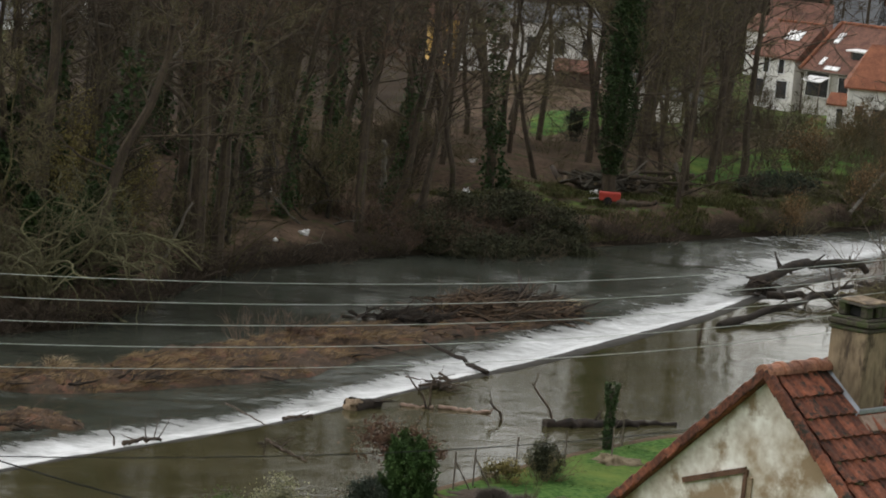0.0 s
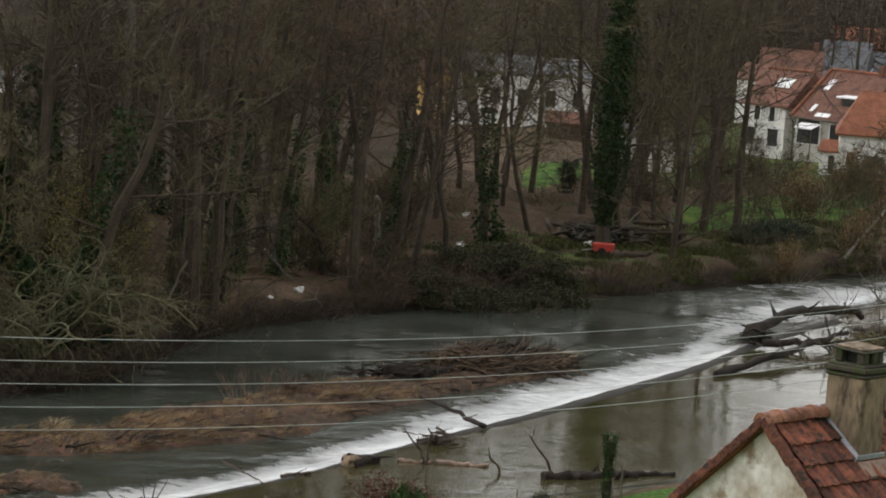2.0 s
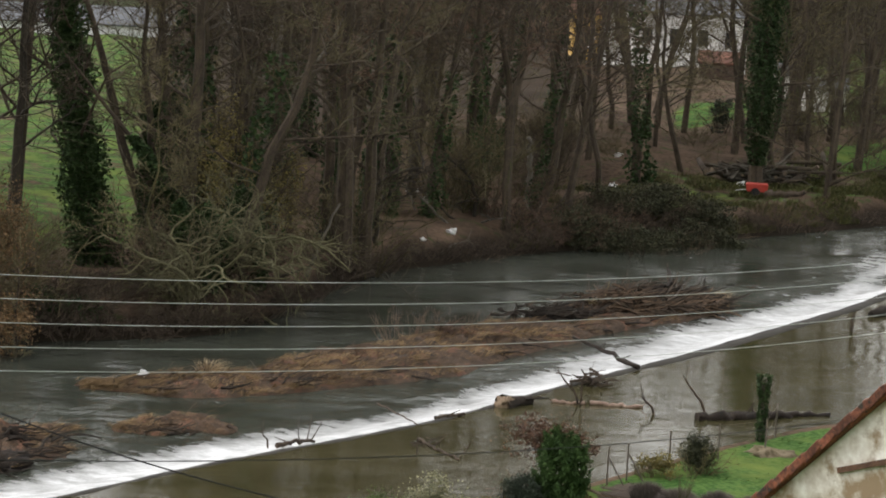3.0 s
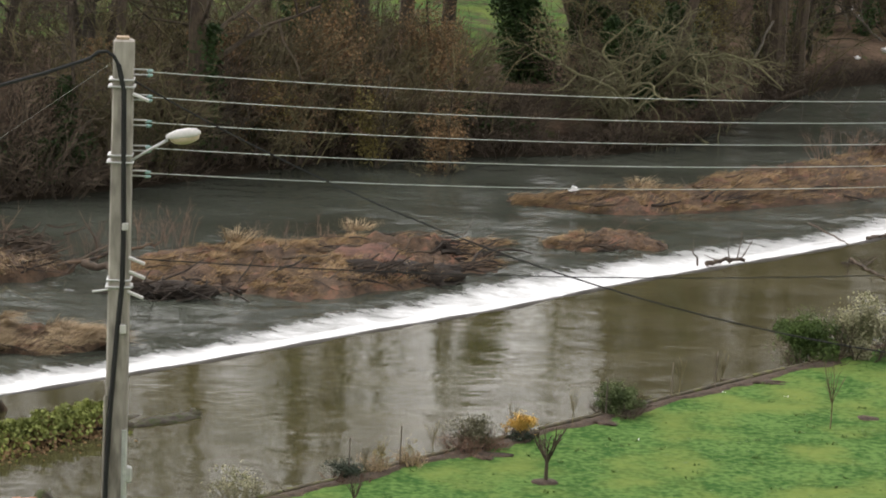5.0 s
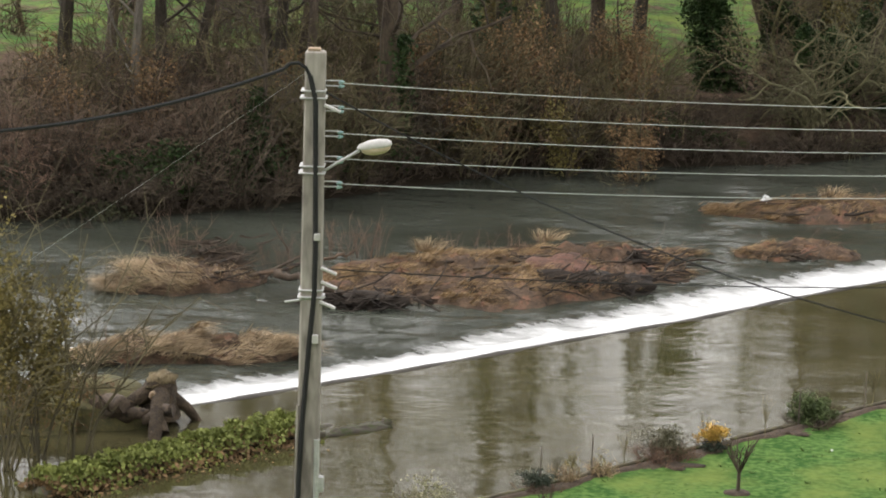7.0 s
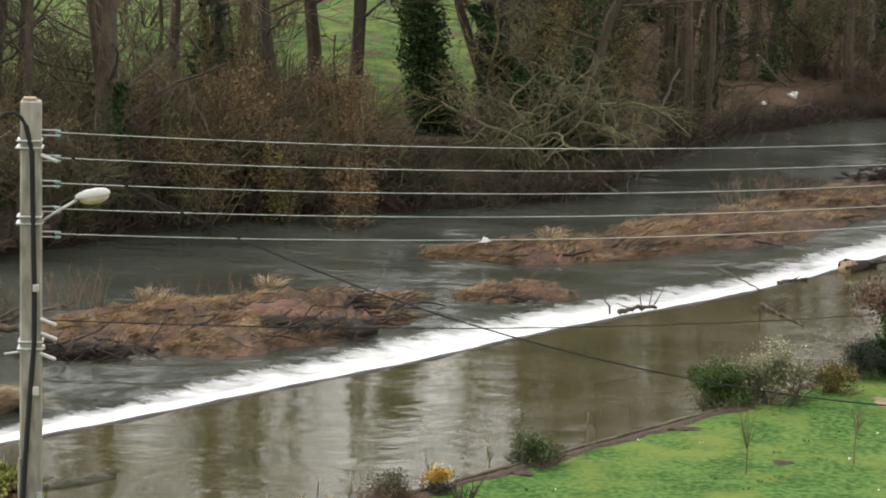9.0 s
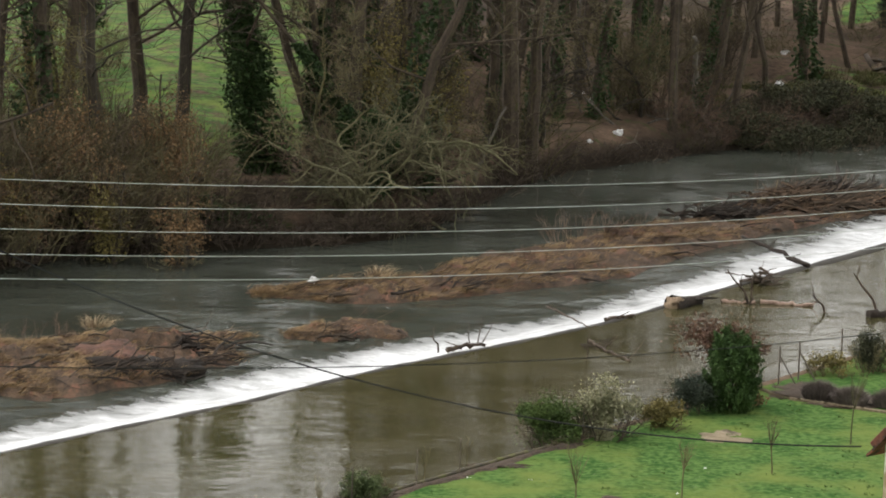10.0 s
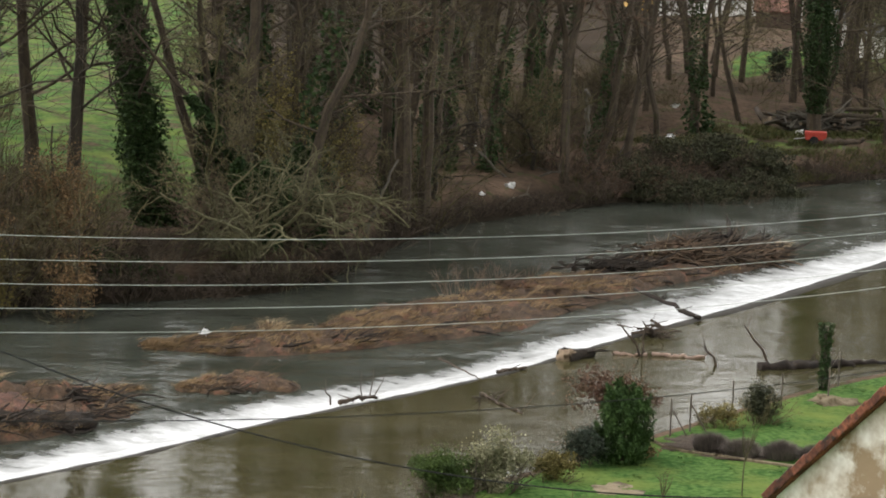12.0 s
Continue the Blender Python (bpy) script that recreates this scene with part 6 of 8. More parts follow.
lamp = thing("street_lamp", (PX + 0.12, PY - 0.1, 12.85), "pale street lamp with a yellowed lens on the pole", "street lamp")
g = Geo()
g.tube([(0, 0, 0), (0.3, -0.02, 0.2), (0.66, -0.03, 0.42)], [0.025, 0.025, 0.028], 7)
part("arm", g, STEEL, lamp, smooth=True)
head_m = pose(0.92, -0.03, 0.50, 0, -10, 0)
g = Geo()
ringn = 14
prof = [(-0.30, 0.03, 0.03), (-0.25, 0.075, 0.07), (-0.1, 0.11, 0.115), (0.1, 0.125, 0.12), (0.24, 0.105, 0.09), (0.30, 0.05, 0.04)]
vs = []
for x, ry, rz in prof:
    for s in range(ringn):
        w = math.pi * 2 * s / ringn
        vs.append((x, math.cos(w) * ry, max(math.sin(w), -0.25) * rz))
g.add(vs, [(i * ringn + s, (i + 1) * ringn + s, (i + 1) * ringn + (s + 1) % ringn, i * ringn + (s + 1) % ringn) for i in range(len(prof) - 1) for s in range(ringn)] + [tuple(range(ringn))[::-1], tuple((len(prof) - 1) * ringn + s for s in range(ringn))], head_m)
part("housing", g, LAMP_WHITE, lamp, "white lamp housing", True)
g = Geo()
g.blob((0.02, 0, -0.03), (0.26, 0.115, 0.125), 0.0, 8, 14)
lens = part("lens", g, LAMP_LENS, lamp, "yellowed plastic lens", True)
lens.matrix_basis = head_m

POST = (31.34, 73.60, 11.04)
wood = thing("wooden_pole", (POST[0], POST[1], z_at(POST[0], POST[1])), "old grey-brown wooden pole behind the tiled roof", "utility pole")
g = Geo()
h2 = 12.75 - z_at(POST[0], POST[1])
g.tube([(0, 0, -0.3), (0, 0, h2 * 0.5), (0.02, 0, h2)], [0.19, 0.17, 0.14], 10)
part("shaft", g, WOOD_POLE, wood, smooth=True)
WZ2 = [12.26, 11.82, 11.37, 10.92, 10.47]
for z in WZ2:
    g = Geo()
    g.tube([(-0.16, -0.05, z - 0.01 - z_at(POST[0], POST[1])), (-0.3, -0.05, z - z_at(POST[0], POST[1]))], [0.03, 0.045], 7)
    part("insulator", g, GLASS_GREEN, wood, "pale green glass insulator")


def hanging(name, a, b, sag, r, mat, label, group="", n=40):
    a, b = Vector(a), Vector(b)
    t = thing(name, tuple(a), label, "cable", group)
    g = Geo()
    g.tube([(b - a) * (i / n) - Vector((0, 0, sag * 4 * (i / n) * (1 - i / n))) for i in range(n + 1)], [r] * (n + 1), 5)
    part("strand", g, mat, t)


for a, b in zip(WZ, WZ2):
    hanging("power_line", (PX + 0.46, PY + 0.02, a), (POST[0] - 0.2, POST[1] - 0.1, b), 0.72 + 0.02 * (14.4 - a), 0.0068, WIRE, "thin pale overhead wire strung between two poles", "overhead wires")
hanging("telephone_cable", (PX + 0.3, PY - 0.1, 11.18), (POST[0], POST[1], 8.32), 0.87, 0.011, BLACK, "thin dark telephone cable between two poles")
hanging("service_cable", (PX + 0.2, PY - 0.1, 14.25), (13.45, 45.65, 10.70), 1.12, 0.0135, BLACK, "dark service cable sloping down to the tiled house")
hanging("telephone_cable", (PX - 0.1, PY - 0.12, 14.62), (-9.6, 49.3, 9.93), 0.02, 0.0018, WIRE, "thin pale stay wire running down from the pole")
far_end = (-9.15, 45.08, 14.10)
c = thing("service_cable", (PX, PY, 14.4), "thick black twisted cable looping away from the pole top", "cable")
g = Geo()
s0, s1 = Vector((-0.40, -0.12, 0.32)), Vector(far_end) - Vector((PX, PY, 14.4))
loop = [Vector((-0.08, -0.14, 0.13)), Vector((-0.16, -0.14, 0.27)), Vector((-0.28, -0.13, 0.345)), Vector((-0.42, -0.12, 0.33)), Vector((-0.55, -0.11, 0.22))]
run = [loop[-1].lerp(s1, k / 16) - Vector((0, 0, 0.28 * 4 * (k / 16) * (1 - k / 16))) for k in range(17)]
g.tube(loop + run[1:], [0.032] * (len(loop) + 16), 6)
part("strand", g, BLACK, c)

# ---- the tiled house below the camera ----
RU = math.degrees(math.atan2(0.5275, 0.8495))
APEX = (15.81, 42.01, 14.58)
PITCH, HALF, LEN = radians(42.5), 4.3, 10.5
house = thing("gable_house", (APEX[0], APEX[1], z_at(APEX[0], APEX[1]) - 0.6), "old rendered house with a red clay tile roof", "house", turn=RU)
RZ = APEX[2] - (z_at(APEX[0], APEX[1]) - 0.6)
slope = math.tan(PITCH)
g = Geo()
ew, ez = HALF - 0.3, RZ - 0.14 - (HALF - 0.3) * slope
outline = [(-ew, -0.5), (ew, -0.5), (ew, ez), (0, RZ - 0.14), (-ew, ez)]
k = len(outline)
g.add([(0.12, y, z) for y, z in outline] + [(LEN - 0.12, y, z) for y, z in outline], [tuple(range(k))[::-1], tuple(range(k, 2 * k))] + [(i, (i + 1) % k, k + (i + 1) % k, k + i) for i in range(k)])
part("wall", g, RENDER, house, "patchy cream render stained brown")
g = Geo()
g.box((0.07, 1.28, 0.09), pose(0.10, 0.88, RZ - 1.82, -19, 0, 0))
part("iron_lintel", g, RUST, house, "rusty iron bar")
g = Geo()
g.box((0.06, 0.07, 0.55), pose(0.10, 0.27, RZ - 1.88))
part("iron_post", g, RUST, house, "rusty iron upright")
g = Geo()
g.box((0.03, 0.10, 0.5), pose(0.105, 0.19, RZ - 1.97))
part("window_board", g, CUT_WOOD, house, "pale wooden jamb")
deck = Geo()
for sgn in (1, -1):
    a = [(0.0, 0, RZ - 0.07), (LEN, 0, RZ - 0.07), (LEN, sgn * HALF, RZ - 0.07 - HALF * slope), (0.0, sgn * HALF, RZ - 0.07 - HALF * slope)]
    deck.add(a + [(x, y, z - 0.05) for x, y, z in a], [(0, 1, 2, 3)[::sgn], (7, 6, 5, 4)[::sgn], (0, 3, 7, 4), (1, 5, 6, 2), (3, 2, 6, 7), (0, 4, 5, 1)])
roof = part("roof", deck, TILE, house)
# one clay tile: a rolled edge and a flat pan, with thickness
TW, TL, EXP = 0.262, 0.47, 0.40
cs = [(0.0, 0.012), (0.035, 0.048), (0.07, 0.05), (0.10, 0.015), (0.18, 0.006), (0.262, 0.022)]
tile = Geo()
vs = [(x, yy, z + dz) for yy, dz in ((0.0, 0.0), (-TL, 0.062)) for x, z in cs] + [(x, -TL, z - 0.002) for x, z in cs]
q = len(cs)
tile.add(vs, [(i, q + i, q + i + 1, i + 1) for i in range(q - 1)] + [(q + i, 2 * q + i, 2 * q + i + 1, q + i + 1) for i in range(q - 1)])
tile_me = tile.ob("tile", TILE)
tile_mesh = tile_me.data
bpy.data.objects.remove(tile_me)
rnd = random.Random(3)
for row in range(10):
    for col in range(30):
        x, s = 0.16 + col * 0.25 + rnd.gauss(0, 0.004), 0.06 + row * EXP
        if 1.46 < x + 0.12 < 2.14 and s * math.cos(PITCH) < 0.62:
            continue
        o = new("tile", tile_mesh)
        o.parent = roof
        o.matrix_basis = pose(x, -s * math.cos(PITCH), RZ - 0.05 - s * math.sin(PITCH) + 0.012) @ Matrix.Rotation(PITCH + rnd.gauss(0, 0.012), 4, "X") @ Matrix.Rotation(rnd.gauss(0, 0.012), 4, "Z")
rest = Geo()
for sgn, rows, cols in ((1, range(14), range(40)),):
    for row in rows:
        for col in cols:
            s = 0.06 + row * EXP
            m = pose(LEN - 0.16 - col * 0.25, s * math.cos(PITCH), RZ - 0.05 - s * math.sin(PITCH) + 0.012, 0, 0, 180) @ Matrix.Rotation(PITCH, 4, "X")
            rest.add(vs, [f for f in [(i, q + i, q + i + 1, i + 1) for i in range(q - 1)] + [(q + i, 2 * q + i, 2 * q + i + 1, q + i + 1) for i in range(q - 1)]], m)
tagged(part("back_tiles", rest, TILE, roof), kind="stuff")
# verge tiles along both rakes, turned down over the gable
verge = Geo()
verge.box((0.12, 0.43, 0.04), pose(0.0, -0.2, 0.03, 5, 0, 0), 1, 0.012)
verge.box((0.035, 0.43, 0.14), pose(-0.055, -0.2, -0.03, 5, 0, 0), 1, 0.01)
vm = verge.ob("verge_tile", TILE)
verge_mesh = vm.data
bpy.data.objects.remove(vm)
for sgn in (1, -1):
    for row in range(14):
        s = 0.02 + row * EXP
        o = new("verge_tile", verge_mesh)
        o.parent = roof
        o.matrix_basis = pose(0.0, -sgn * s * math.cos(PITCH), RZ + 0.0 - s * math.sin(PITCH)) @ Matrix.Rotation(sgn * (PITCH - 0.012) + rnd.gauss(0, 0.01), 4, "X") @ (Matrix.Identity(4) if sgn > 0 else Matrix.Diagonal((1, -1, 1, 1)))
rg = Geo()
prof = [(math.cos(w) * 0.155, math.sin(w) * 0.15) for w in [math.pi * i / 8 for i in range(9)]]
for x, k in ((0.0, 1.0), (0.36, 0.94), (0.36, 1.14), (0.46, 1.14)):
    rg.v += [(x, y * k, z * k) for y, z in prof]
rg.f = [(9 * i + j, 9 * i + j + 1, 9 * i + 10 + j, 9 * i + 9 + j) for i in range(3) for j in range(8)] + [tuple(range(9))]
rm = rg.ob("ridge_tile", RIDGE)
ridge_mesh = rm.data
bpy.data.objects.remove(rm)
for i in range(24):
    x = -0.06 + i * 0.42
    if 1.3 < x < 1.75:
        continue
    o = new("ridge_tile", ridge_mesh)
    o.parent = roof
    o.matrix_basis = pose(x, rnd.gauss(0, 0.008), RZ - 0.05 + rnd.gauss(0, 0.006), 0, rnd.gauss(0, 1), 0)

# chimney on the slope, just in front of the ridge
CS, CL = 1.80, -0.36
chim = part("chimney", (lambda q: (q.box((0.64, 0.72, 1.95), pose(CS, CL, RZ - 0.33), 0.98, 0.02), q)[1])(Geo()), CHIMNEY, house, "chimney of stained ochre render")
for z, sx, h in ((0.64, 1.05, 0.06), (0.73, 1.10, 0.09), (0.80, 1.0, 0.05)):
    g = Geo()
    g.box((0.65 * sx, 0.74 * sx, h), pose(CS, CL, RZ + z, rnd.gauss(0, 0.8), rnd.gauss(0, 0.8), rnd.gauss(0, 1)), 1, 0.02)
    part("cornice", g, MOSSY_STONE, chim, "mossy stone course")
for x, y in ((-0.19, -0.21), (0.19, -0.21), (-0.19, 0.21), (0.19, 0.21), (0.03, -0.23)):
    g = Geo()
    g.box((0.15, 0.15, 0.2), pose(CS + x, CL + y, RZ + 0.92), 0.95, 0.02)
    part("pier", g, MOSSY_STONE, chim, "dark mossy brick pier")
# solid black block in place of the shade inside the chimney top
g = Geo()
g.box((0.30, 0.34, 0.2), pose(CS, CL, RZ + 0.92), 0.9, 0.02)
part("flue", g, BLACK, chim, "black block standing for the shade between the piers")
for z, s in ((1.03, 0.60), (1.062, 0.50)):
    g = Geo()
    g.box((s, s * 1.1, 0.032), pose(CS + rnd.gauss(0, 0.015), CL, RZ + z, 2, -2, rnd.gauss(0, 3)), 1, 0.015)
    part("cap_slab", g, MOSSY_STONE if s > 0.55 else CHIMNEY, chim, "rough weathered cap slab")
g = Geo()
zz = lambda y: RZ - 0.02 + y * slope
g.add([(CS - 0.37, 0.10, zz(0.0) + 0.0), (CS - 0.32, 0.10, zz(0.0) + 0.12), (CS - 0.32, -0.75, zz(-0.75) + 0.14), (CS - 0.41, -0.75, zz(-0.75) + 0.05), (CS - 0.37, 0.10, zz(0) - 0.03), (CS - 0.41, -0.75, zz(-0.75) - 0.03)], [(0, 1, 2, 3), (4, 0, 3, 5)])
part("flashing", g, LEAD, chim, "grey lead flashing")
g = Geo()
g.box((0.70, 0.04, 0.08), pose(CS, CL - 0.385, zz(CL - 0.385) + 0.10), 1, 0.01)
part("front_flashing", g, LEAD, chim, "grey lead apron")
g = Geo()
g.box((0.76, 0.30, 0.04), pose(CS, CL - 0.52, zz(CL - 0.52) + 0.06, math.degrees(PITCH), 0, 0), 1, 0.01)
part("mortar_fillet", g, PINK_WOOD, chim, "pinkish mortar fillet")

# cushions of moss along the edges of the tile courses
rnd = random.Random(13)
moss = Geo()
moss.blob((0, 0, 0), (1, 1, 0.7), 0.5, 5, 8, 2.0)
mm = moss.ob("moss_cushion", MOSS_BARK, True)
moss_mesh = mm.data
bpy.data.objects.remove(mm)
for i in range(150):
    row, x = rnd.randrange(1, 9), rnd.uniform(0.25, 6.8)
    s = 0.06 + row * EXP + 0.07 + rnd.gauss(0, 0.02)
    if 1.3 < x < 2.3 and s < 1.1:
        continue
    o = new("moss_cushion", moss_mesh)
    o.parent = roof
    k = rnd.uniform(0.02, 0.055)
    o.matrix_basis = pose(x, -s * math.cos(PITCH), RZ - 0.005 - s * math.sin(PITCH), 0, 0, rnd.uniform(0, 360)) @ Matrix.Diagonal((k * rnd.uniform(1, 2.6), k, k * 0.8, 1))

# a low tiled ridge at the foot of the pole
low = thing("outhouse_roof", (-5.38, 41.65, 8.98), "ridge of a small outbuilding with old red tiles", "roof", turn=24)
g = Geo()
g.add([(-1.0, 0, 0), (2.0, 0, 0), (2.0, -1.6, -1.3), (-1.0, -1.6, -1.3), (2.0, 1.6, -1.3), (-1.0, 1.6, -1.3), (-1.0, 0, -0.1), (2.0, 0, -0.1)], [(0, 1, 2, 3), (1, 0, 5, 4), (0, 3, 6), (0, 6, 5), (1, 7, 2), (1, 4, 7)])
low_roof = part("roof_slope", g, TILE, low)
for i in range(7):
    o = new("ridge_tile", ridge_mesh)
    o.parent = low
    o.matrix_basis = pose(-0.9 + i * 0.42, 0, 0.0, 0, 0, rnd.gauss(0, 1.5))
g = Geo()
g.blob((2.02, 0, 0.02), (0.16, 0.21, 0.2), 0.5, 8, 12, 2)
part("mossy_end", g, MOSSY_STONE, low, "mossy mortar end", True)
g = Geo()
lz = (-5.21, 41.68, 8.95)[2] - z_at(-4.0, 42)
g.box((2.9, 3.0, lz - 1.0), pose(0.5, 0, -1.25 - (lz - 1.0) / 2 + 0.05))
part("wall", g, RENDER, low)


# ---- the garden on the near shore ----
def shrub(name, base, size, count, leaf, mat, label, seed, category="shrub", stems=10, shell=0.3, clumps=34, twig=TWIG, lift=0.85):
    rnd = random.Random(seed)
    t = thing(name, (*base, max(z_at(*base), 1.0)), label, category)
    st, tw = bush_geo(rnd, stems, size[2] * 1.35, size[0] * 1.3, 4, 0.02, 0.009)
    st.add(tw.v, tw.f)
    tagged(part("stem_clump", st, twig, t), kind="stuff")
    lv = Geo()
    leaf_cloud(lv, rnd, size, count, leaf, (0, 0, size[2] * lift), shell, clumps)
    for i in range(count // 30):
        w, k = rnd.uniform(0, 6.283), rnd.random()
        q = rnd.uniform(0.8, 1.08)
        lv.leaf((math.cos(w) * size[0] * q * math.sin(k * 2.6), math.sin(w) * size[1] * q * math.sin(k * 2.6), max(0.03, size[2] * lift + size[2] * q * math.cos(k * 2.6))), leaf * rnd.uniform(0.6, 1.1), rnd, 0.6)
    tagged(part("foliage", lv, mat, t), kind="stuff")
    return t


shrub("round_shrub", (9.03, 77.12), (0.78, 0.62, 0.50), 3600, 0.045, SAGE, "loose round sage-green shrub at the lawn's edge", 1, stems=34, shell=0.2, clumps=44, twig=BARK)
shrub("yellow_shrub", (6.11, 74.24), (0.46, 0.4, 0.40), 1300, 0.05, YELLOW_LEAF, "small yellow-flowered shrub at the lawn's edge", 2, stems=20, shell=0.2, clumps=22, lift=1.0)
shrub("low_shrub", (6.16, 74.05), (0.42, 0.3, 0.16), 500, 0.05, DARK_GREEN, "low dark green plant below a yellow shrub", 15)
shrub("heather_shrub", (4.77, 73.15), (0.85, 0.62, 0.52), 2600, 0.035, HEATH, "domed olive-brown heather shrub on bare soil", 3, stems=70, shell=0.2, clumps=50, twig=RED_TWIG)
shrub("low_shrub", (1.54, 70.10), (0.72, 0.5, 0.30), 1100, 0.04, DARK_GREEN, "low blackish shrub by the mossy edging", 4, stems=40, twig=RED_TWIG)
for k, p in enumerate(((3.15, 71.55), (2.35, 70.85))):
    shrub("wispy_shrub", p, (0.32, 0.26, 0.45), 160, 0.035, OLIVE_LEAF, "thin tan shrub of upright bare twigs by the edging", 16 + k, stems=26, twig=PALE_STRAW)
shrub("wispy_shrub", (-1.05, 67.88), (0.85, 0.6, 0.55), 420, 0.05, CREAM_LEAF, "wispy pale grey-green shrub at the water's edge", 14, stems=34, twig=PALE_TWIG)
stub = (5.66, 66.70)
t = thing("post_stub", (*stub, z_at(*stub)), "short weathered post stub standing in the lawn", "post")
g = Geo()
g.box((0.2, 0.2, 0.5), pose(0, 0, 0.15), 0.95, 0.02)
part("post", g, WOOD_POLE, t)
g = Geo()
g.box((0.23, 0.23, 0.04), pose(0, 0, 0.42), 1, 0.01)
part("cap", g, CONCRETE, t, "pale cap")
shrub("evergreen_shrub", (15.34, 84.21), (1.3, 1.0, 1.02), 8500, 0.055, SHRUB_GREEN, "large dark green shrub by the water", 5, stems=26, shell=0.15, clumps=22)
shrub("variegated_shrub", (16.95, 84.51), (1.15, 0.9, 1.05), 7000, 0.06, CREAM_LEAF, "cream and grey-green variegated shrub beside a green one", 6, stems=24, shell=0.2, clumps=24)
shrub("evergreen_shrub", (18.90, 85.68), (0.95, 0.6, 0.55), 3200, 0.05, OLIVE_LEAF, "low olive-green shrub in the garden border", 7)
shrub("evergreen_shrub", (20.29, 87.60), (1.0, 0.7, 0.75), 4200, 0.05, DARK_GREEN, "rounded blackish-green shrub in the border", 8)
shrub("russet_shrub", (21.92, 90.73), (1.85, 0.9, 0.95), 2600, 0.075, RED_LEAF, "wide shrub with russet autumn leaves", 9, stems=44, shell=0.25, clumps=46, twig=RED_TWIG, lift=2.2)
shrub("evergreen_shrub", (27.73, 93.69), (0.78, 0.7, 0.85), 2600, 0.06, BRAMBLE, "upright dark evergreen shrub on the lawn", 10, stems=34, twig=OLIVE_TWIG)
shrub("olive_shrub", (26.21, 93.10), (0.95, 0.65, 0.5), 1200, 0.06, OLIVE_LEAF, "low olive-brown shrub by the fence", 11, stems=26, twig=OLIVE_TWIG)
shrub("low_shrub", (22.48, 88.47), (0.5, 0.4, 0.3), 400, 0.07, DRY_LEAF, "withered low shrub beside the conifer", 12)
for k, p in enumerate([(24.91, 89.53), (25.70, 88.71), (26.90, 88.36), (27.86, 87.71)]):
    rnd = random.Random(300 + k)
    t = thing("lavender", (*p, z_at(*p)), "grey-brown dormant lavender clump in a mulched bed", "plant", "lavender row")
    g = Geo()
    for i in range(1500):
        w, q = rnd.uniform(0, 6.283), rnd.random() ** 0.55
        g.blade((math.cos(w) * q * 0.5, math.sin(w) * q * 0.42, 0.03), 0.68 * math.sqrt(1.05 - 0.85 * q * q) * rnd.uniform(0.75, 1.1), (math.cos(w) * q * 0.30, math.sin(w) * q * 0.26, 0), 0.011, rnd)
    tagged(part("sprig_mass", g, LAVENDER, t), kind="stuff")


def cone(base, height, r, seed):
    rnd = random.Random(seed)
    t = thing("garden_conifer", (*base, z_at(*base)), "dense upright bright green conifer beside the russet shrub", "tree")
    g = Geo()
    g.tube([(0, 0, -0.2), (0, 0, height * 0.8)], [0.07, 0.02], 6)
    part("trunk", g, BARK, t)
    lv = Geo()
    for c in range(150):                       # upright sprays that make the ragged outline
        k, w = rnd.random() ** 1.25, rnd.uniform(0, 6.283)
        q = r * (math.sin(math.pi * min(0.97, k * 0.72 + 0.20)) ** 0.7) * rnd.uniform(0.45, 0.95)
        foot = Vector((math.cos(w) * q, math.sin(w) * q, -0.05 + k * height * 0.82))
        ln = rnd.uniform(0.35, 0.7)
        way = Vector((math.cos(w) * 0.35, math.sin(w) * 0.35, 1)).normalized()
        for i in range(85):
            f = rnd.random()
            p = foot + way * ln * f + Vector((rnd.gauss(0, 0.10), rnd.gauss(0, 0.10), rnd.gauss(0, 0.05))) * (1.1 - f * 0.7)
            lv.leaf(p, rnd.uniform(0.035, 0.08), rnd, 1.2, 2.2)
    tagged(part("foliage", lv, CONE_GREEN, t), kind="stuff")


cone((21.61, 87.87), 2.6, 0.84, 5)


def sapling(base, height, label, seed, spread=0.35, disc=0.0, crown=0.5, r=0.022):
    rnd = random.Random(seed)
    t = thing("sapling", (*base, z_at(*base)), label, "tree", "young fruit trees on the lawn")
    g = Geo()
    pts, _ = branch(g, rnd, (0, 0, -0.1), (0, 0, 1), height * crown + 0.1, r, 3, 6, 0.03, 0.0, 0.8)
    for k in range(9):
        w = rnd.uniform(0, 6.283)
        b, _ = branch(g, rnd, pts[-1] - Vector((0, 0, rnd.uniform(0, 0.15))), (math.cos(w) * spread, math.sin(w) * spread, 1), height * (1 - crown) * rnd.uniform(0.7, 1.1), r * 0.5, 4, 4, 0.08, 0.02, 0.4)
        for c in range(4):
            p, d = off(b, rnd.uniform(0.2, 0.9))
            branch(g, rnd, p, side_way(rnd, d, 0.4, 0.2), height * 0.15, r * 0.3, 2, 3, 0.1, 0.02, 0.5)
    part("stem", g, BARK if disc else OLIVE_TWIG, t)
    if disc:
        m = Geo()
        m.blob((0, 0, -0.02), (disc, disc * 0.9, 0.09), 0.25, 6, 14, seed, 0.2)
        part("mulch_ring", m, MULCH, t, "ring of dark bark mulch", True)


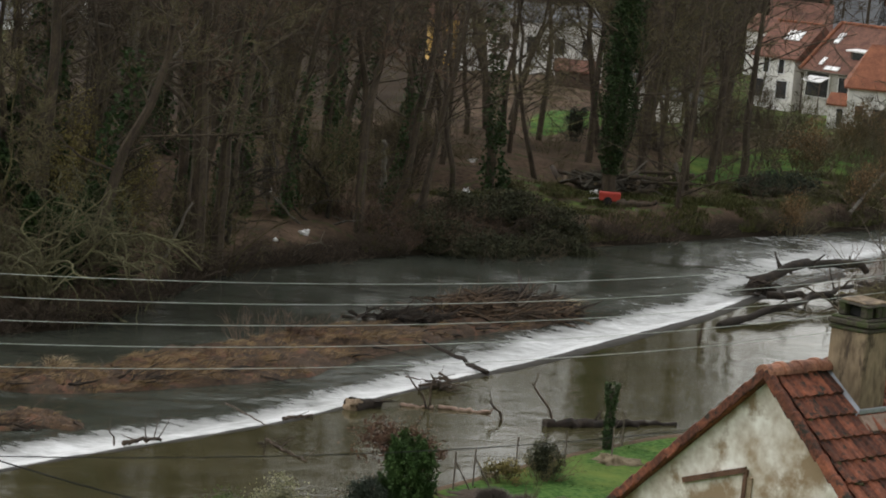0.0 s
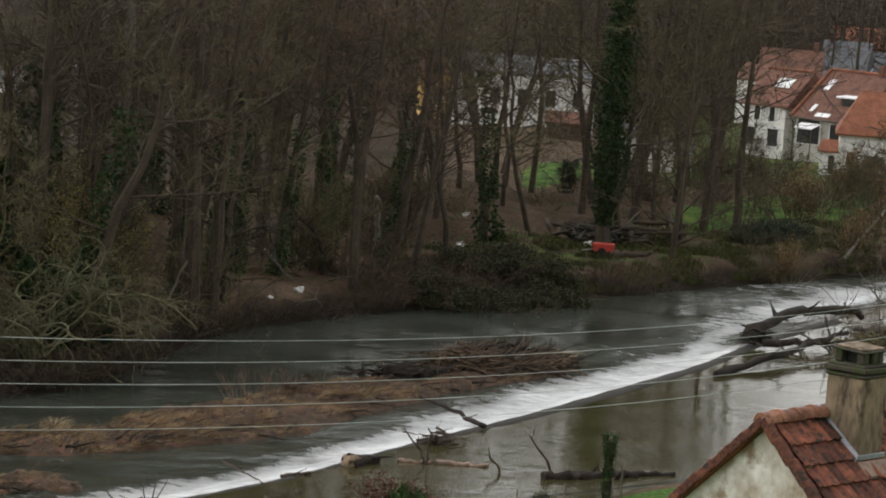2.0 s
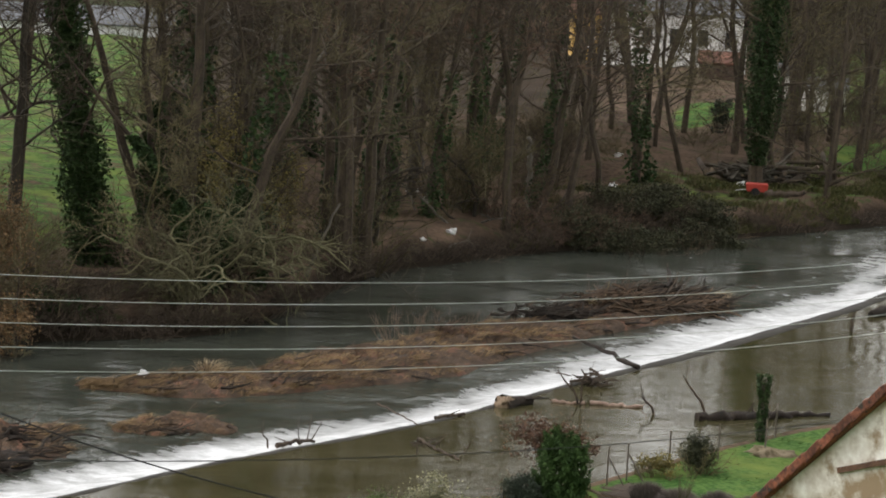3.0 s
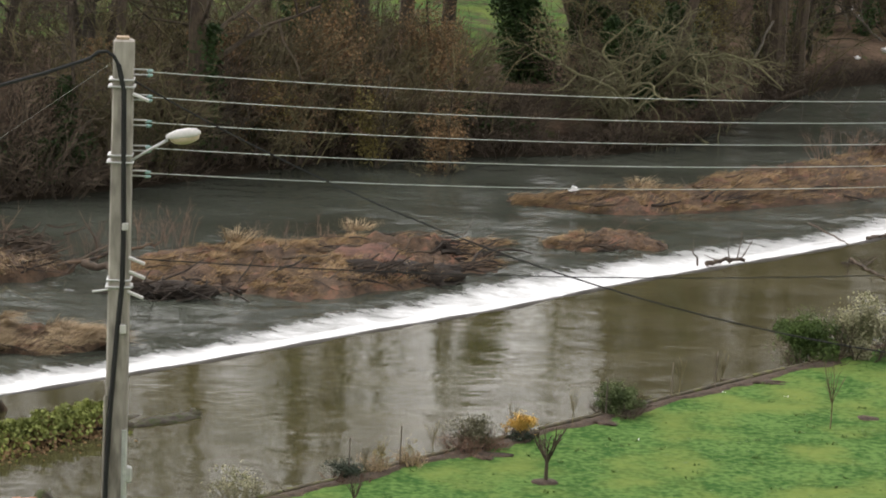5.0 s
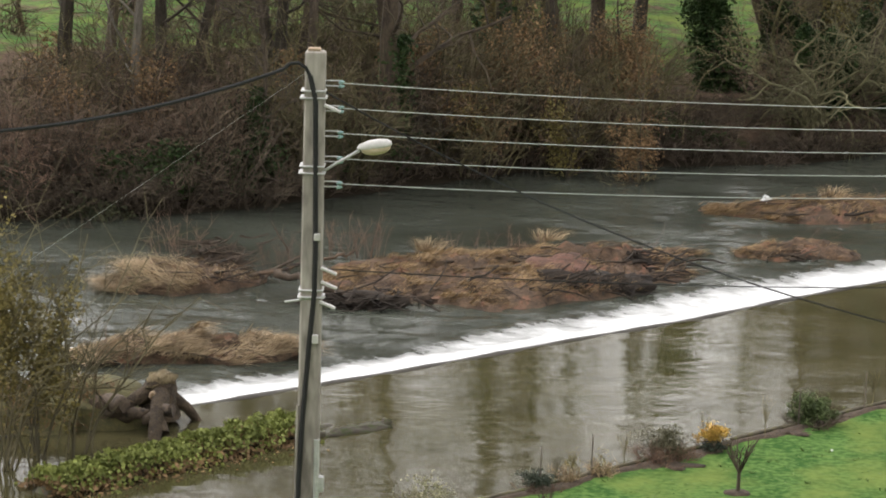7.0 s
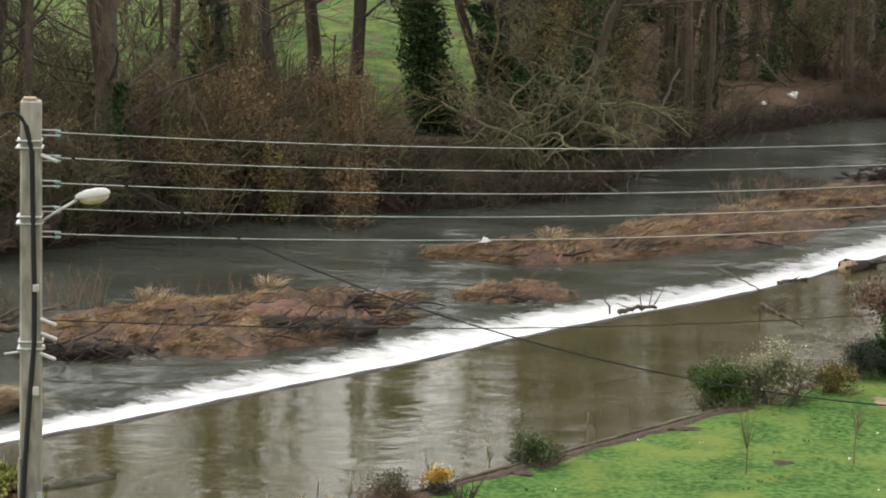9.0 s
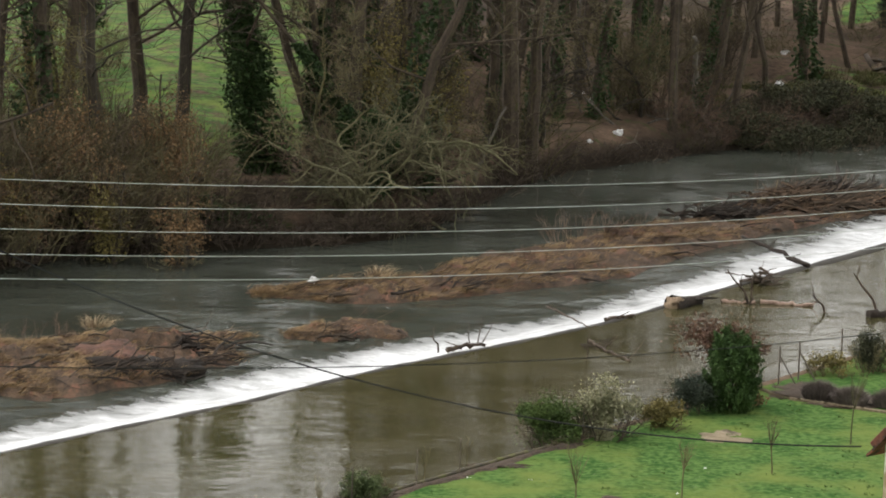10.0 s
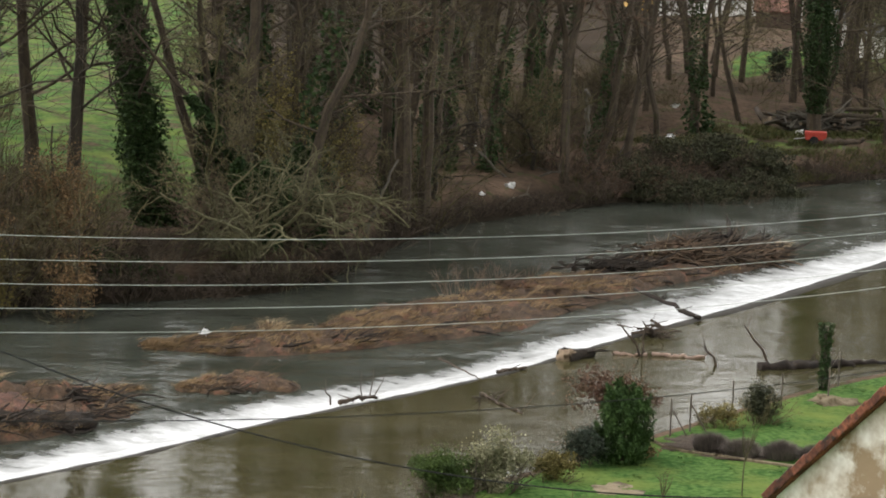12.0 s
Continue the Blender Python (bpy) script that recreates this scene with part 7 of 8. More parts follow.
sapling((6.48, 70.34), 1.65, "young fruit tree in a ring of dark mulch", 1, 0.55, 0.36, 0.36, 0.055)
sapling((1.62, 66.51), 1.25, "thin young tree in a ring of dark mulch", 2, 0.3, 0.42, 0.5, 0.03)
sapling((24.27, 83.50), 2.3, "slim young tree on the lawn", 3, 0.25, 0.0, 0.5)
sapling((17.77, 77.28), 1.8, "slim young tree tied to a stake on the lawn", 4, 0.25, 0.0, 0.5)
sapling((20.99, 80.00), 1.7, "slim young tree on the open lawn", 5, 0.25, 0.0, 0.5)
sapling((14.60, 76.23), 1.9, "slim young tree near the variegated shrub", 6, 0.3, 0.0, 0.4)
for k, (p, h) in enumerate([((7.61, 75.71), 1.2), ((5.96, 74.72), 1.0), ((9.57, 78.51), 1.0), ((10.90, 79.43), 1.05), ((2.39, 70.97), 0.9), ((3.78, 72.22), 1.0), ((1.99, 70.32), 0.9), ((12.33, 80.92), 1.1)]):
    sapling(p, h, "thin bare whip planted at the water's edge", 20 + k, 0.25, 0.0, 0.4, 0.014)
for p in ((15.83, 77.40),):
    t = thing("mulch_ring", (*p, z_at(*p)), "bare ring of dark mulch in the lawn", "mulch")
    m = Geo()
    m.blob((0, 0, -0.02), (0.32, 0.28, 0.08), 0.25, 6, 14, 2, 0.2)
    part("mound", m, MULCH, t, smooth=True)

for p in ((10.6, 79.0), (12.0, 80.4), (2.9, 71.6), (1.6, 70.4), (8.6, 77.2), (16.3, 84.6)):
    p = (p[0], float(near_bank(p[0])) - 0.15)
    t = thing("garden_stake", (*p, z_at(*p)), "thin dark stake driven in at the lawn's edge", "stake", "stakes along the bank")
    g = Geo()
    g.tube([(0, 0, -0.3), (0.01, 0, 0.5), (0.02, 0, 1.05)], [0.02, 0.02, 0.018], 6)
    part("post", g, WOOD_POLE, t)

# bare soil patches and the planted bed
def patch(name, base, size, mat, label, seed, h=0.06):
    t = thing(name, (*base, z_at(*base)), label, "soil")
    g = Geo()
    g.blob((0, 0, -0.02), (size[0], size[1], h), 0.75, 6, 40, seed, 0.3)
    part("mound", g, mat, t, smooth=True)


patch("soil_patch", (20.67, 84.39), (0.75, 0.9, 0), SAND, "worn tan patch of bare soil in the lawn", 1, 0.05)
patch("soil_patch", (31.28, 96.92), (0.8, 0.6, 0), SAND, "tan heap of cut grass on the lawn", 2, 0.22)
patch("garden_bed", (24.73, 90.43), (1.3, 1.4, 0), MULCH, "dark planted bed by the fence", 3, 0.07)
patch("garden_bed", (26.37, 88.93), (2.2, 0.9, 0), MULCH, "dark mulched bed for the lavender", 4, 0.07)
patch("garden_bed", (4.81, 72.63), (0.8, 0.5, 0), MULCH, "bare brown soil round the heather", 5, 0.06)
patch("garden_bed", (8.33, 76.24), (0.7, 0.4, 0), MULCH, "bare brown soil along the edging", 6, 0.06)
patch("garden_bed", (13.34, 81.03), (0.9, 0.4, 0), MULCH, "bare brown soil beside the shrubs", 7, 0.06)

path = thing("path_edge", (*(25.18, 88.64), 1.4), "curved pale stone edge between lawn and bed", "edging")
o = Vector(P((25.18, 88.64), 1.4))
bend = [Vector(P(q, 1.4)) - o for q in ((23.30, 91.04), (23.55, 90.04), (24.07, 89.31), (25.00, 88.65), (26.06, 87.83), (27.58, 86.79))]
for i in range(26):
    p, d = off(bend, (i + 0.5) / 26)
    g = Geo()
    g.box((0.42, 0.13, 0.10), pose(p.x, p.y, 0.03, 0, 0, math.degrees(math.atan2(d.y, d.x))), 0.95, 0.02)
    part("stone", g, SAND, path)

edge = thing("lawn_edging", (5.0, 73.5, 1.4), "mossy timber edging between the lawn and the river", "edging")
rnd = random.Random(9)
x = -9.0
while x < 16.0:
    ln = rnd.uniform(1.2, 2.0)
    a, b = Vector((x, float(near_bank(x)), 0)), Vector((x + ln * 0.74, float(near_bank(x + ln * 0.74)), 0))
    c, d = (a + b) / 2, b - a
    g = Geo()
    g.box((d.length - 0.02, 0.13, 0.42), pose(c.x - 5.0, c.y - 73.5 + rnd.gauss(0, 0.02), -0.13 + rnd.gauss(0, 0.015), rnd.gauss(0, 2), rnd.gauss(0, 0.7), math.degrees(math.atan2(d.y, d.x))), 1, 0.025)
    part("board", g, EDGING, edge)
    x += ln * 0.74

soil = thing("border_soil", (5.0, 73.5, 1.4), "narrow strip of bare brown soil along the lawn's edge", "soil")
g = Geo()
for i in range(150):
    x = -9 + i * 0.1667
    y = float(near_bank(x)) - 0.06
    w = max(0.05, 0.42 + 0.5 * noise.noise(Vector((x * 0.8, 2.0, 0))) + 0.2 * noise.noise(Vector((x * 3.1, 5.0, 0))))
    for q, z in ((0.0, 0.02), (0.3, 0.06), (0.7, 0.05), (1.0, -0.03)):
        g.v.append((x - 5.0 + w * q * 0.7, y - w * q * 0.7 - 73.5, z + 0.03 * noise.noise(Vector((x * 5, q * 4, 0)))))
g.f = [(4 * i + j, 4 * i + 4 + j, 4 * i + 5 + j, 4 * i + 1 + j) for i in range(149) for j in range(3)]
part("strip", g, MULCH, soil, smooth=True)

fence = thing("garden_fence", (*(24.12, 91.69), 1.4), "wire fence on thin grey posts at the garden's end", "fence")
o = Vector(P((24.12, 91.69), 1.4))
posts = [Vector(P(q, 1.4)) - o for q in ((22.87, 90.06), (24.12, 91.69), (24.95, 92.35), (27.00, 94.59), (29.10, 95.92), (31.08, 96.92), (32.32, 99.71))]
for p in posts:
    g = Geo()
    g.tube([p + Vector((0, 0, -0.2)), p + Vector((0, 0, 1.25))], [0.03, 0.03], 6)
    part("post", g, WOOD_POLE, fence)
for a, b in ((1, 0.55), (2, 0.55)):
    g = Geo()
    g.tube([posts[a] + Vector((0, 0, 0.95)), posts[a] + Vector((b, -0.05, 0))], [0.025, 0.025], 5)
    part("brace", g, WOOD_POLE, fence)
for z in (1.18, 0.75, 0.35):
    g = Geo()
    g.tube([p + Vector((0, 0, z)) for p in posts], [0.006] * len(posts), 4)
    part("wire", g, WOOD_POLE, fence)


def ivy_post(base, height, seed):
    rnd = random.Random(seed)
    t = thing("ivy_covered_post", (*base, z_at(*base)), "old post smothered in dark ivy at the garden's end", "post")
    g = Geo()
    g.tube([(0, 0, -0.2), (0, 0, height)], [0.10, 0.08], 7)
    part("post", g, WOOD_POLE, t)
    lv = Geo()
    for i in range(1100):
        k, w = rnd.random(), rnd.uniform(0, 6.283)
        q = (0.17 + 0.25 * max(0, k - 0.55)) * (1 + 0.4 * noise.noise(Vector((math.cos(w) * 2, math.sin(w) * 2, k * 6)))) * rnd.uniform(0.7, 1.1)
        lv.leaf((math.cos(w) * q, math.sin(w) * q, k * (height + 0.1)), rnd.uniform(0.06, 0.12), rnd, 0, 1.2)
    tagged(part("ivy", lv, IVY, t), kind="stuff")


ivy_post((31.57, 99.04), 2.3, 4)

# tufts over the lawn
rnd = random.Random(19)
g = Geo()
n = 0
while n < 6000:
    x, y = rnd.uniform(-7, 40), rnd.uniform(58, 106)
    if y > float(near_bank(x)) - 0.2 or head(x, y) > 19:
        continue
    n += 1
    if noise.noise(Vector((x * 0.5, y * 0.5, 0))) < -0.12:
        continue
    g.blade((x, y, z_at(x, y) - 0.01), rnd.uniform(0.015, 0.045), (rnd.gauss(0, 0.09), rnd.gauss(0, 0.09), 0), rnd.uniform(0.02, 0.05), rnd)
for n in range(1300):
    x, y = rnd.uniform(-7, 38), rnd.uniform(58, 104)
    if y > float(near_bank(x)) - 0.5 or head(x, y) > 19 or noise.noise(Vector((x * 0.35, y * 0.35, 5.0))) < -0.05:
        continue
    wide = rnd.uniform(0.05, 0.14)
    for e in range(9):
        w = rnd.uniform(0, 6.283)
        g.blade((x + math.cos(w) * wide, y + math.sin(w) * wide * 0.7, z_at(x, y) - 0.01), rnd.uniform(0.04, 0.10), (math.cos(w) * 0.07, math.sin(w) * 0.07, 0), rnd.uniform(0.012, 0.03), rnd)
daisy = Geo()
for n in range(26):
    x, y = rnd.uniform(0, 26), rnd.uniform(62, 84)
    if y < float(near_bank(x)) - 0.8:
        for e in range(4):
            daisy.leaf((x + rnd.gauss(0, 0.04), y + rnd.gauss(0, 0.04), z_at(x, y) + 0.05), 0.03, rnd, 2.0)
tagged(daisy.ob("daisies", WHITE_PLASTIC), "tiny white flowers scattered in the lawn", "flowers", kind="stuff")
tagged(g.ob("grass_tufts", GRASS_BLADE), "short green lawn grass", "grass", kind="stuff")

# ---- near trees at the two ends of the view ----
ivy_tree("ivy_clad_tree", (42.57, 95.99, 6.13)[:2], (-0.02, 0.0), 17, 0.3, 12.5, 1.35, 9500, "dark ivy-covered tree behind the tiled house", 38)
rnd = random.Random(51)
for k, (b, h) in enumerate([((41.9, 99.2), 15.0), ((46.2, 104.4), 11.0), ((44.79, 102.65), 9.0)]):
    t = thing("withered_tree", (*b, z_at(*b)), "slender tree with rusty brown dead leaves by the river", "tree")
    tr, li, tw = bare_tree(rnd, h, 0.11, 14, 0.15, 5, 6, (0.02, 0))
    tr.add(li.v, li.f)
    part("trunk", tr, BARK, t)
    tagged(part("crown", tw, OLIVE_TWIG, t), kind="stuff")
    lv = Geo()
    leaf_cloud(lv, rnd, (1.6, 1.6, h * 0.3), 900, 0.11, (0, 0, h * 0.72), 0.2, 22)
    tagged(part("foliage", lv, RED_LEAF, t, "rusty brown dead leaves"), kind="stuff")
for k, (b, h) in enumerate([((-11.14, 74.30), 6.0), ((-12.28, 73.63), 7.0)]):
    rnd = random.Random(60 + k)
    t = thing("leafy_willow", (*b, 0.6), "willow with sparse yellow-green leaves beside the stump", "tree")
    st, tw = bush_geo(rnd, 16, h, 2.6, 9, 0.04, 0.012)
    st.add(tw.v, tw.f)
    tagged(part("stem_clump", st, OLIVE_TWIG, t), kind="stuff")
    lv = Geo()
    leaf_cloud(lv, rnd, (1.3, 1.2, h * 0.5), 3600, 0.075, (0, 0, h * 0.5), 0.1, 30)
    tagged(part("foliage", lv, OLIVE_LEAF, t, "sparse yellow-brown leaves"), kind="stuff")
for k, b in enumerate([(62.05, 149.72), (60.96, 150.31), (62.78, 148.66)]):
    put(BUSHES[3], b[0], b[1], 40 * k, 0.9, 0.0, "tangle of brown twigs round the stranded trunk")


# ---- log pile and litter on the far bank ----
rnd = random.Random(70)
for k in range(44):
    c = (55.78, 180.65)
    a = rnd.gauss(0.05, 0.9)
    x, y = c[0] + rnd.gauss(1.2, 1.9), c[1] + rnd.gauss(-1.5, 1.2)
    z = z_at(x, y) + 0.16 + abs(rnd.gauss(0, 0.5))
    ln = rnd.uniform(1.6, 4.2)
    t = thing("felled_log", (x, y, z), "felled log with a pale cut end in a loose pile", "log", "log pile")
    t.matrix_basis = pose(x, y, z, 0, rnd.gauss(0, 15), math.degrees(a))
    g = Geo()
    r = rnd.uniform(0.07, 0.20)
    g.tube([(-ln / 2, 0, 0), (0, 0.04, 0.02), (ln / 2, 0, 0)], [r, r * 0.95, r * 0.85], 9)
    part("trunk", g, BARK, t, smooth=True)
    g = Geo()
    g.tube([(-ln / 2 - 0.012, 0, 0), (-ln / 2 + 0.01, 0, 0)], [r * 0.9, r * 0.95], 9)
    part("cut_end", g, SAWN_END, t, "pale sawn end")
    g = Geo()
    g.tube([(ln / 2 - 0.01, 0, 0), (ln / 2 + 0.012, 0, 0)], [r * 0.82, r * 0.8], 9)
    part("cut_end", g, SAWN_END, t, "pale sawn end")
brush_heap("brushwood_heap", (c[0] + 0.8, c[1] - 1.2, z_at(c[0] + 0.8, c[1] - 1.2) + 0.1), "dark heap of cut brushwood among the felled logs", (2.6, 1.2, 1.0), 150, 71, WET_WOOD, 0.04)
brush_heap("brushwood_heap", (c[0] - 0.6, c[1] - 2.0, z_at(c[0] - 0.6, c[1] - 2.0) + 0.3), "jumble of bleached branches among the felled logs", (2.8, 1.1, 1.3), 110, 72, PALE_BARK, 0.075)
span("felled_log", (54.13, 172.26), z_at(*(54.13, 172.26)) + 0.2, (56.94, 173.09), z_at(*(56.94, 173.09)) + 0.2, 0.22, "long brown felled trunk lying in the grass", 80, stubs=0)
span("fallen_branch", (54.86, 171.00), z_at(*(54.86, 171.00)) + 0.1, (55.76, 168.03), z_at(*(55.76, 168.03)) + 0.1, 0.07, "pale fallen branch on the grassy bank", 81, stubs=1, mat=PALE_BARK)
span("fallen_branch", (70.86, 176.45), 1.3, (80.91, 193.52), 3.3, 0.13, "pale dead branch leaning over the water", 82, stubs=4, mat=PALE_BARK)
span("leaning_trunk", (20.92, 138.16), 0.9, (22.57, 139.68), 4.3, 0.09, "pale thin trunk leaning over the bank", 83, stubs=1, mat=PALE_BARK)
span("broken_trunk", (37.80, 165.80), z_at(*(37.80, 165.80)) - 0.1, (37.73, 165.79), z_at(*(37.80, 165.80)) + 4.0, 0.19, "pale broken-off trunk standing in the scrub", 84, stubs=2, mat=PALE_BARK)
barrow = (53.75, 173.05)
t = thing("red_trailer", (*barrow, z_at(*barrow)), "small red trailer box standing beside felled logs", "trailer", turn=-15)
g = Geo()
g.box((1.25, 0.8, 0.5), pose(0, 0, 0.55), 1.08, 0.04)
part("box", g, RED_PAINT, t)
for sy in (-0.45, 0.45):
    g = Geo()
    g.tube([(-0.1, sy - 0.06, 0.28), (-0.1, sy + 0.06, 0.28)], [0.28, 0.28], 12)
    part("wheel", g, BLACK, t, "black rubber wheel")
g = Geo()
g.tube([(-0.6, 0, 0.4), (-1.3, 0, 0.3)], [0.03, 0.03], 6)
part("drawbar", g, STEEL, t)
for k, (p, s) in enumerate([((31.04, 153.64), 0.24), ((30.99, 165.70), 0.28), ((44.65, 173.04), 0.22), ((47.66, 183.84), 0.2), ((53.85, 176.64), 0.25), ((31.13, 161.68), 0.16), ((26.88, 154.01), 0.10), ((11.07, 114.39), 0.16), ((29.02, 151.47), 0.13)]):
    rnd = random.Random(400 + k)
    z = 0.5 if k == 7 else z_at(*p) + 0.12
    t = thing("plastic_litter", (*p, z), "crumpled scrap of white plastic caught among twigs", "litter", "scraps of plastic litter")
    g = Geo()
    g.blob((0, 0, 0), (s * 1.05, s * 0.5, s * 0.6), 1.3, 9, 12, k * 1.7)
    part("scrap", g, WHITE_PLASTIC, t)

# ---- village houses beyond the meadow ----
def far_house(name, place, turn, size, eave, rise, wall, roof, label, windows=(), hip=0.0, over=0.3, chimney=None, base=2.0):
    """size: length along the front, depth. windows: (x, z, w, h, material) on the front."""
    L, W = size
    t = thing(name, place, label, "house", "village houses", turn=turn)
    g = Geo()
    g.box((L, W, eave + base), pose(0, W / 2, (eave - base) / 2))
    g.add([(-L / 2, 0, eave), (-L / 2, W, eave), (-L / 2 + hip, W / 2, eave + rise - 0.05), (L / 2, 0, eave), (L / 2, W, eave), (L / 2 - hip, W / 2, eave + rise - 0.05)], [(0, 2, 1), (3, 4, 5)])
    wl_ = part("wall", g, wall, t)
    rf = Geo()
    k = eave - over * rise / (W / 2)
    low = [(-L / 2 - over, -over, k), (L / 2 + over, -over, k), (L / 2 + over, W + over, k), (-L / 2 - over, W + over, k)]
    hi = [(-L / 2 - over + hip, W / 2, eave + rise), (L / 2 + over - hip, W / 2, eave + rise)]
    vs = low + hi + [(x, y, z - 0.14) for x, y, z in low]
    rf.add(vs, [(0, 1, 5, 4), (2, 3, 4, 5), (1, 2, 5), (3, 0, 4), (6, 7, 1, 0), (7, 8, 2, 1), (8, 9, 3, 2), (9, 6, 0, 3), (9, 8, 7, 6)])
    rp = part("roof", rf, roof, t)
    for x, z, w, h, m in windows:
        g = Geo()
        g.box((w, 0.10, h), pose(x, -0.03, z))
        win = part("window", g, m, t, "dark window opening")
        g = Geo()
        for sx in (-1, 1):
            g.box((0.07, 0.14, h + 0.1), pose(x + sx * w / 2, -0.05, z))
        g.box((w + 0.14, 0.16, 0.07), pose(x, -0.06, z - h / 2 - 0.03))
        part("frame", g, WHITE_PLASTIC, win, "white window frame")
    if chimney:
        g = Geo()
        g.box((0.5, 0.5, 1.2), pose(chimney, W / 2, eave + rise + 0.2), 1, 0.04)
        part("chimney", g, FAR_ROOF, t)
    return t


A = (91.98, 223.84, 2.65)
far_house("village_house", (A[0], A[1], A[2]), -21, (6.1, 7.0), 3.55, 3.1, WHITE_WALL, ORANGE_ROOF, "white house with an orange hipped tile roof", [(-2.05, 1.15, 0.75, 1.25, BROWN_PAINT), (-0.2, 1.0, 1.6, 1.15, PANE), (1.9, 1.1, 0.8, 1.2, PANE)], 1.9, 0.35)
A = (88.83, 226.18, 2.31)
far_house("village_house", (A[0], A[1], A[2]), -21, (1.5, 3.0), 2.1, 0.75, WHITE_WALL, ORANGE_ROOF, "small white porch with an orange tile roof", [(0.2, 0.9, 0.55, 1.5, PANE)], 0.3, 0.2)
LONG = (92.36, 236.76, 3.76)
t = far_house("village_house", LONG, -58, (6.2, 9.9), 2.6, 3.75, GREY_WALL, FAR_ROOF, "long house with a steep brown-red tile roof", [(-1.6, 1.15, 2.4, 2.0, PANE), (1.2, 1.2, 1.2, 1.6, PANE)], 0.0, 0.3, 2.0)
g = Geo()
g.tube([(-3.4, -0.4, 2.4), (-3.4, 4.95, 6.45)], [0.17, 0.17], 6)
part("verge", g, ORANGE_ROOF, t, "orange tiles along the gable's edge")
g = Geo()
g.tube([(-3.4, 4.95, 6.4), (3.4, 4.95, 6.4)], [0.15, 0.15], 6)
part("ridge", g, ORANGE_ROOF, t, "orange ridge tiles")
g = Geo()
g.tube([(-3.4, -0.36, 2.3), (3.4, -0.36, 2.3)], [0.07, 0.07], 6)
part("gutter", g, PALE_BARK, t, "pale gutter")
A = (90.70, 236.70, 5.30)
t = thing("white_awning", A, "white sunlit awning on thin posts over a terrace", "awning", turn=-50)
g = Geo()
g.box((1.9, 1.6, 0.08), pose(0, 0, 0.2, 14, 0, 0), 1, 0.02)
part("sheet", g, WHITE_PLASTIC, t)
for sx in (-0.85, 0.85):
    g = Geo()
    g.tube([(sx, -0.7, 0), (sx, -0.7, -2.6)], [0.05, 0.05], 6)
    part("post", g, BROWN_PAINT, t)
t = far_house("village_house", (88.87, 242.18, 3.27), -50, (4.1, 8.2), 3.75, 2.7, WHITE_WALL, FAR_ROOF, "white two-storey house with a patched brown roof", [(-1.2, 0.75, 0.9, 1.5, PANE), (1.0, 0.75, 1.1, 1.5, PANE), (-0.7, 2.75, 0.6, 1.2, PANE), (0.8, 2.75, 0.6, 1.2, PANE)], 0.0, 0.3)
g = Geo()
g.tube([(-2.35, 4.1, 6.5), (2.35, 4.1, 6.5)], [0.13, 0.13], 6)
part("ridge", g, ORANGE_ROOF, t, "orange ridge tiles")
far_house("village_house", (91.6, 253.9, 6.2), -40, (2.6, 5.0), 2.2, 1.3, WHITE_WALL, FAR_ROOF, "white gable behind the two-storey house", [(0.2, 1.2, 0.6, 0.9, PANE)], 0.0, 0.2)
far_house("village_house", (106.9, 260.2, 7.6), 69, (3.0, 1.9), 0.9, 1.0, WHITE_WALL, SLATE, "small white gable between the roofs", [], 0.0, 0.12)
A = (107.03, 271.65, 5.0)
far_house("village_house", (A[0], A[1], A[2]), -30, (4.2, 9.0), 2.2, 4.2, GREY_WALL, SLATE, "grey house with a steep blue-grey slate roof", [], 0.0, 0.3, -1.6)
A = (114.2, 277.5, 4.6)
far_house("village_house", (A[0], A[1], A[2]), -24, (5.0, 9.0), 2.0, 3.6, GREY_WALL, SLATE, "house with a dark slate roof behind the village street", [], 0.8, 0.3)
A = (122.30, 301.11, 7.46)
far_house("village_house", (A[0], A[1], A[2]), -20, (9.4, 8.0), 2.4, 2.0, GREY_WALL, ORANGE_ROOF, "house with a wide orange tile roof at the wood's edge", [], 0.6, 0.3)
A = (100.2, 266.8, 6.3)
far_house("village_house", (A[0], A[1], A[2]), -20, (5.5, 8.0), 1.6, 2.6, GREY_WALL, FAR_ROOF, "house with a mossy brown tile roof", [], 0.0, 0.3, 2.3)
A = (71.55, 258.27, 2.91)
far_house("village_house", (A[0], A[1], A[2]), -14, (13.0, 9.0), 4.6, 1.3, WHITE_WALL, SLATE, "long low white building behind the trees", [(-5, 2.4, 1.0, 1.4, PANE), (-2.5, 2.4, 1.0, 1.4, PANE), (0, 2.4, 1.0, 1.4, PANE), (2.5, 2.4, 1.0, 1.4, PANE), (5, 2.4, 1.0, 1.4, PANE)], 1.0, 0.3)
A = (72.02, 244.62, 3.25)
far_house("garden_shed", (A[0], A[1], A[2]), -14, (3.6, 3.0), 1.0, 0.8, BROWN_PAINT, FAR_ROOF, "brown garden shed with a low gable roof", [], 0.0, 0.2)
A = (65.52, 267.08, 3.38)
far_house("village_house", (A[0], A[1], A[2]), -10, (2.6, 5.0), 3.4, 1.6, OCHRE_WALL, FAR_ROOF, "narrow ochre-yellow house behind bare trees", [(0, 1.0, 1.6, 1.8, PANE)], 0.0, 0.3)
A = (33.80, 277.95, 5.00)
far_house("village_house", (A[0], A[1], A[2]), -6, (2.2, 5.0), 1.6, 1.4, WHITE_WALL, FAR_ROOF, "white gable glimpsed through the wood", [], 0.0, 0.3)
A = (18.6, 267.76, 1.5)
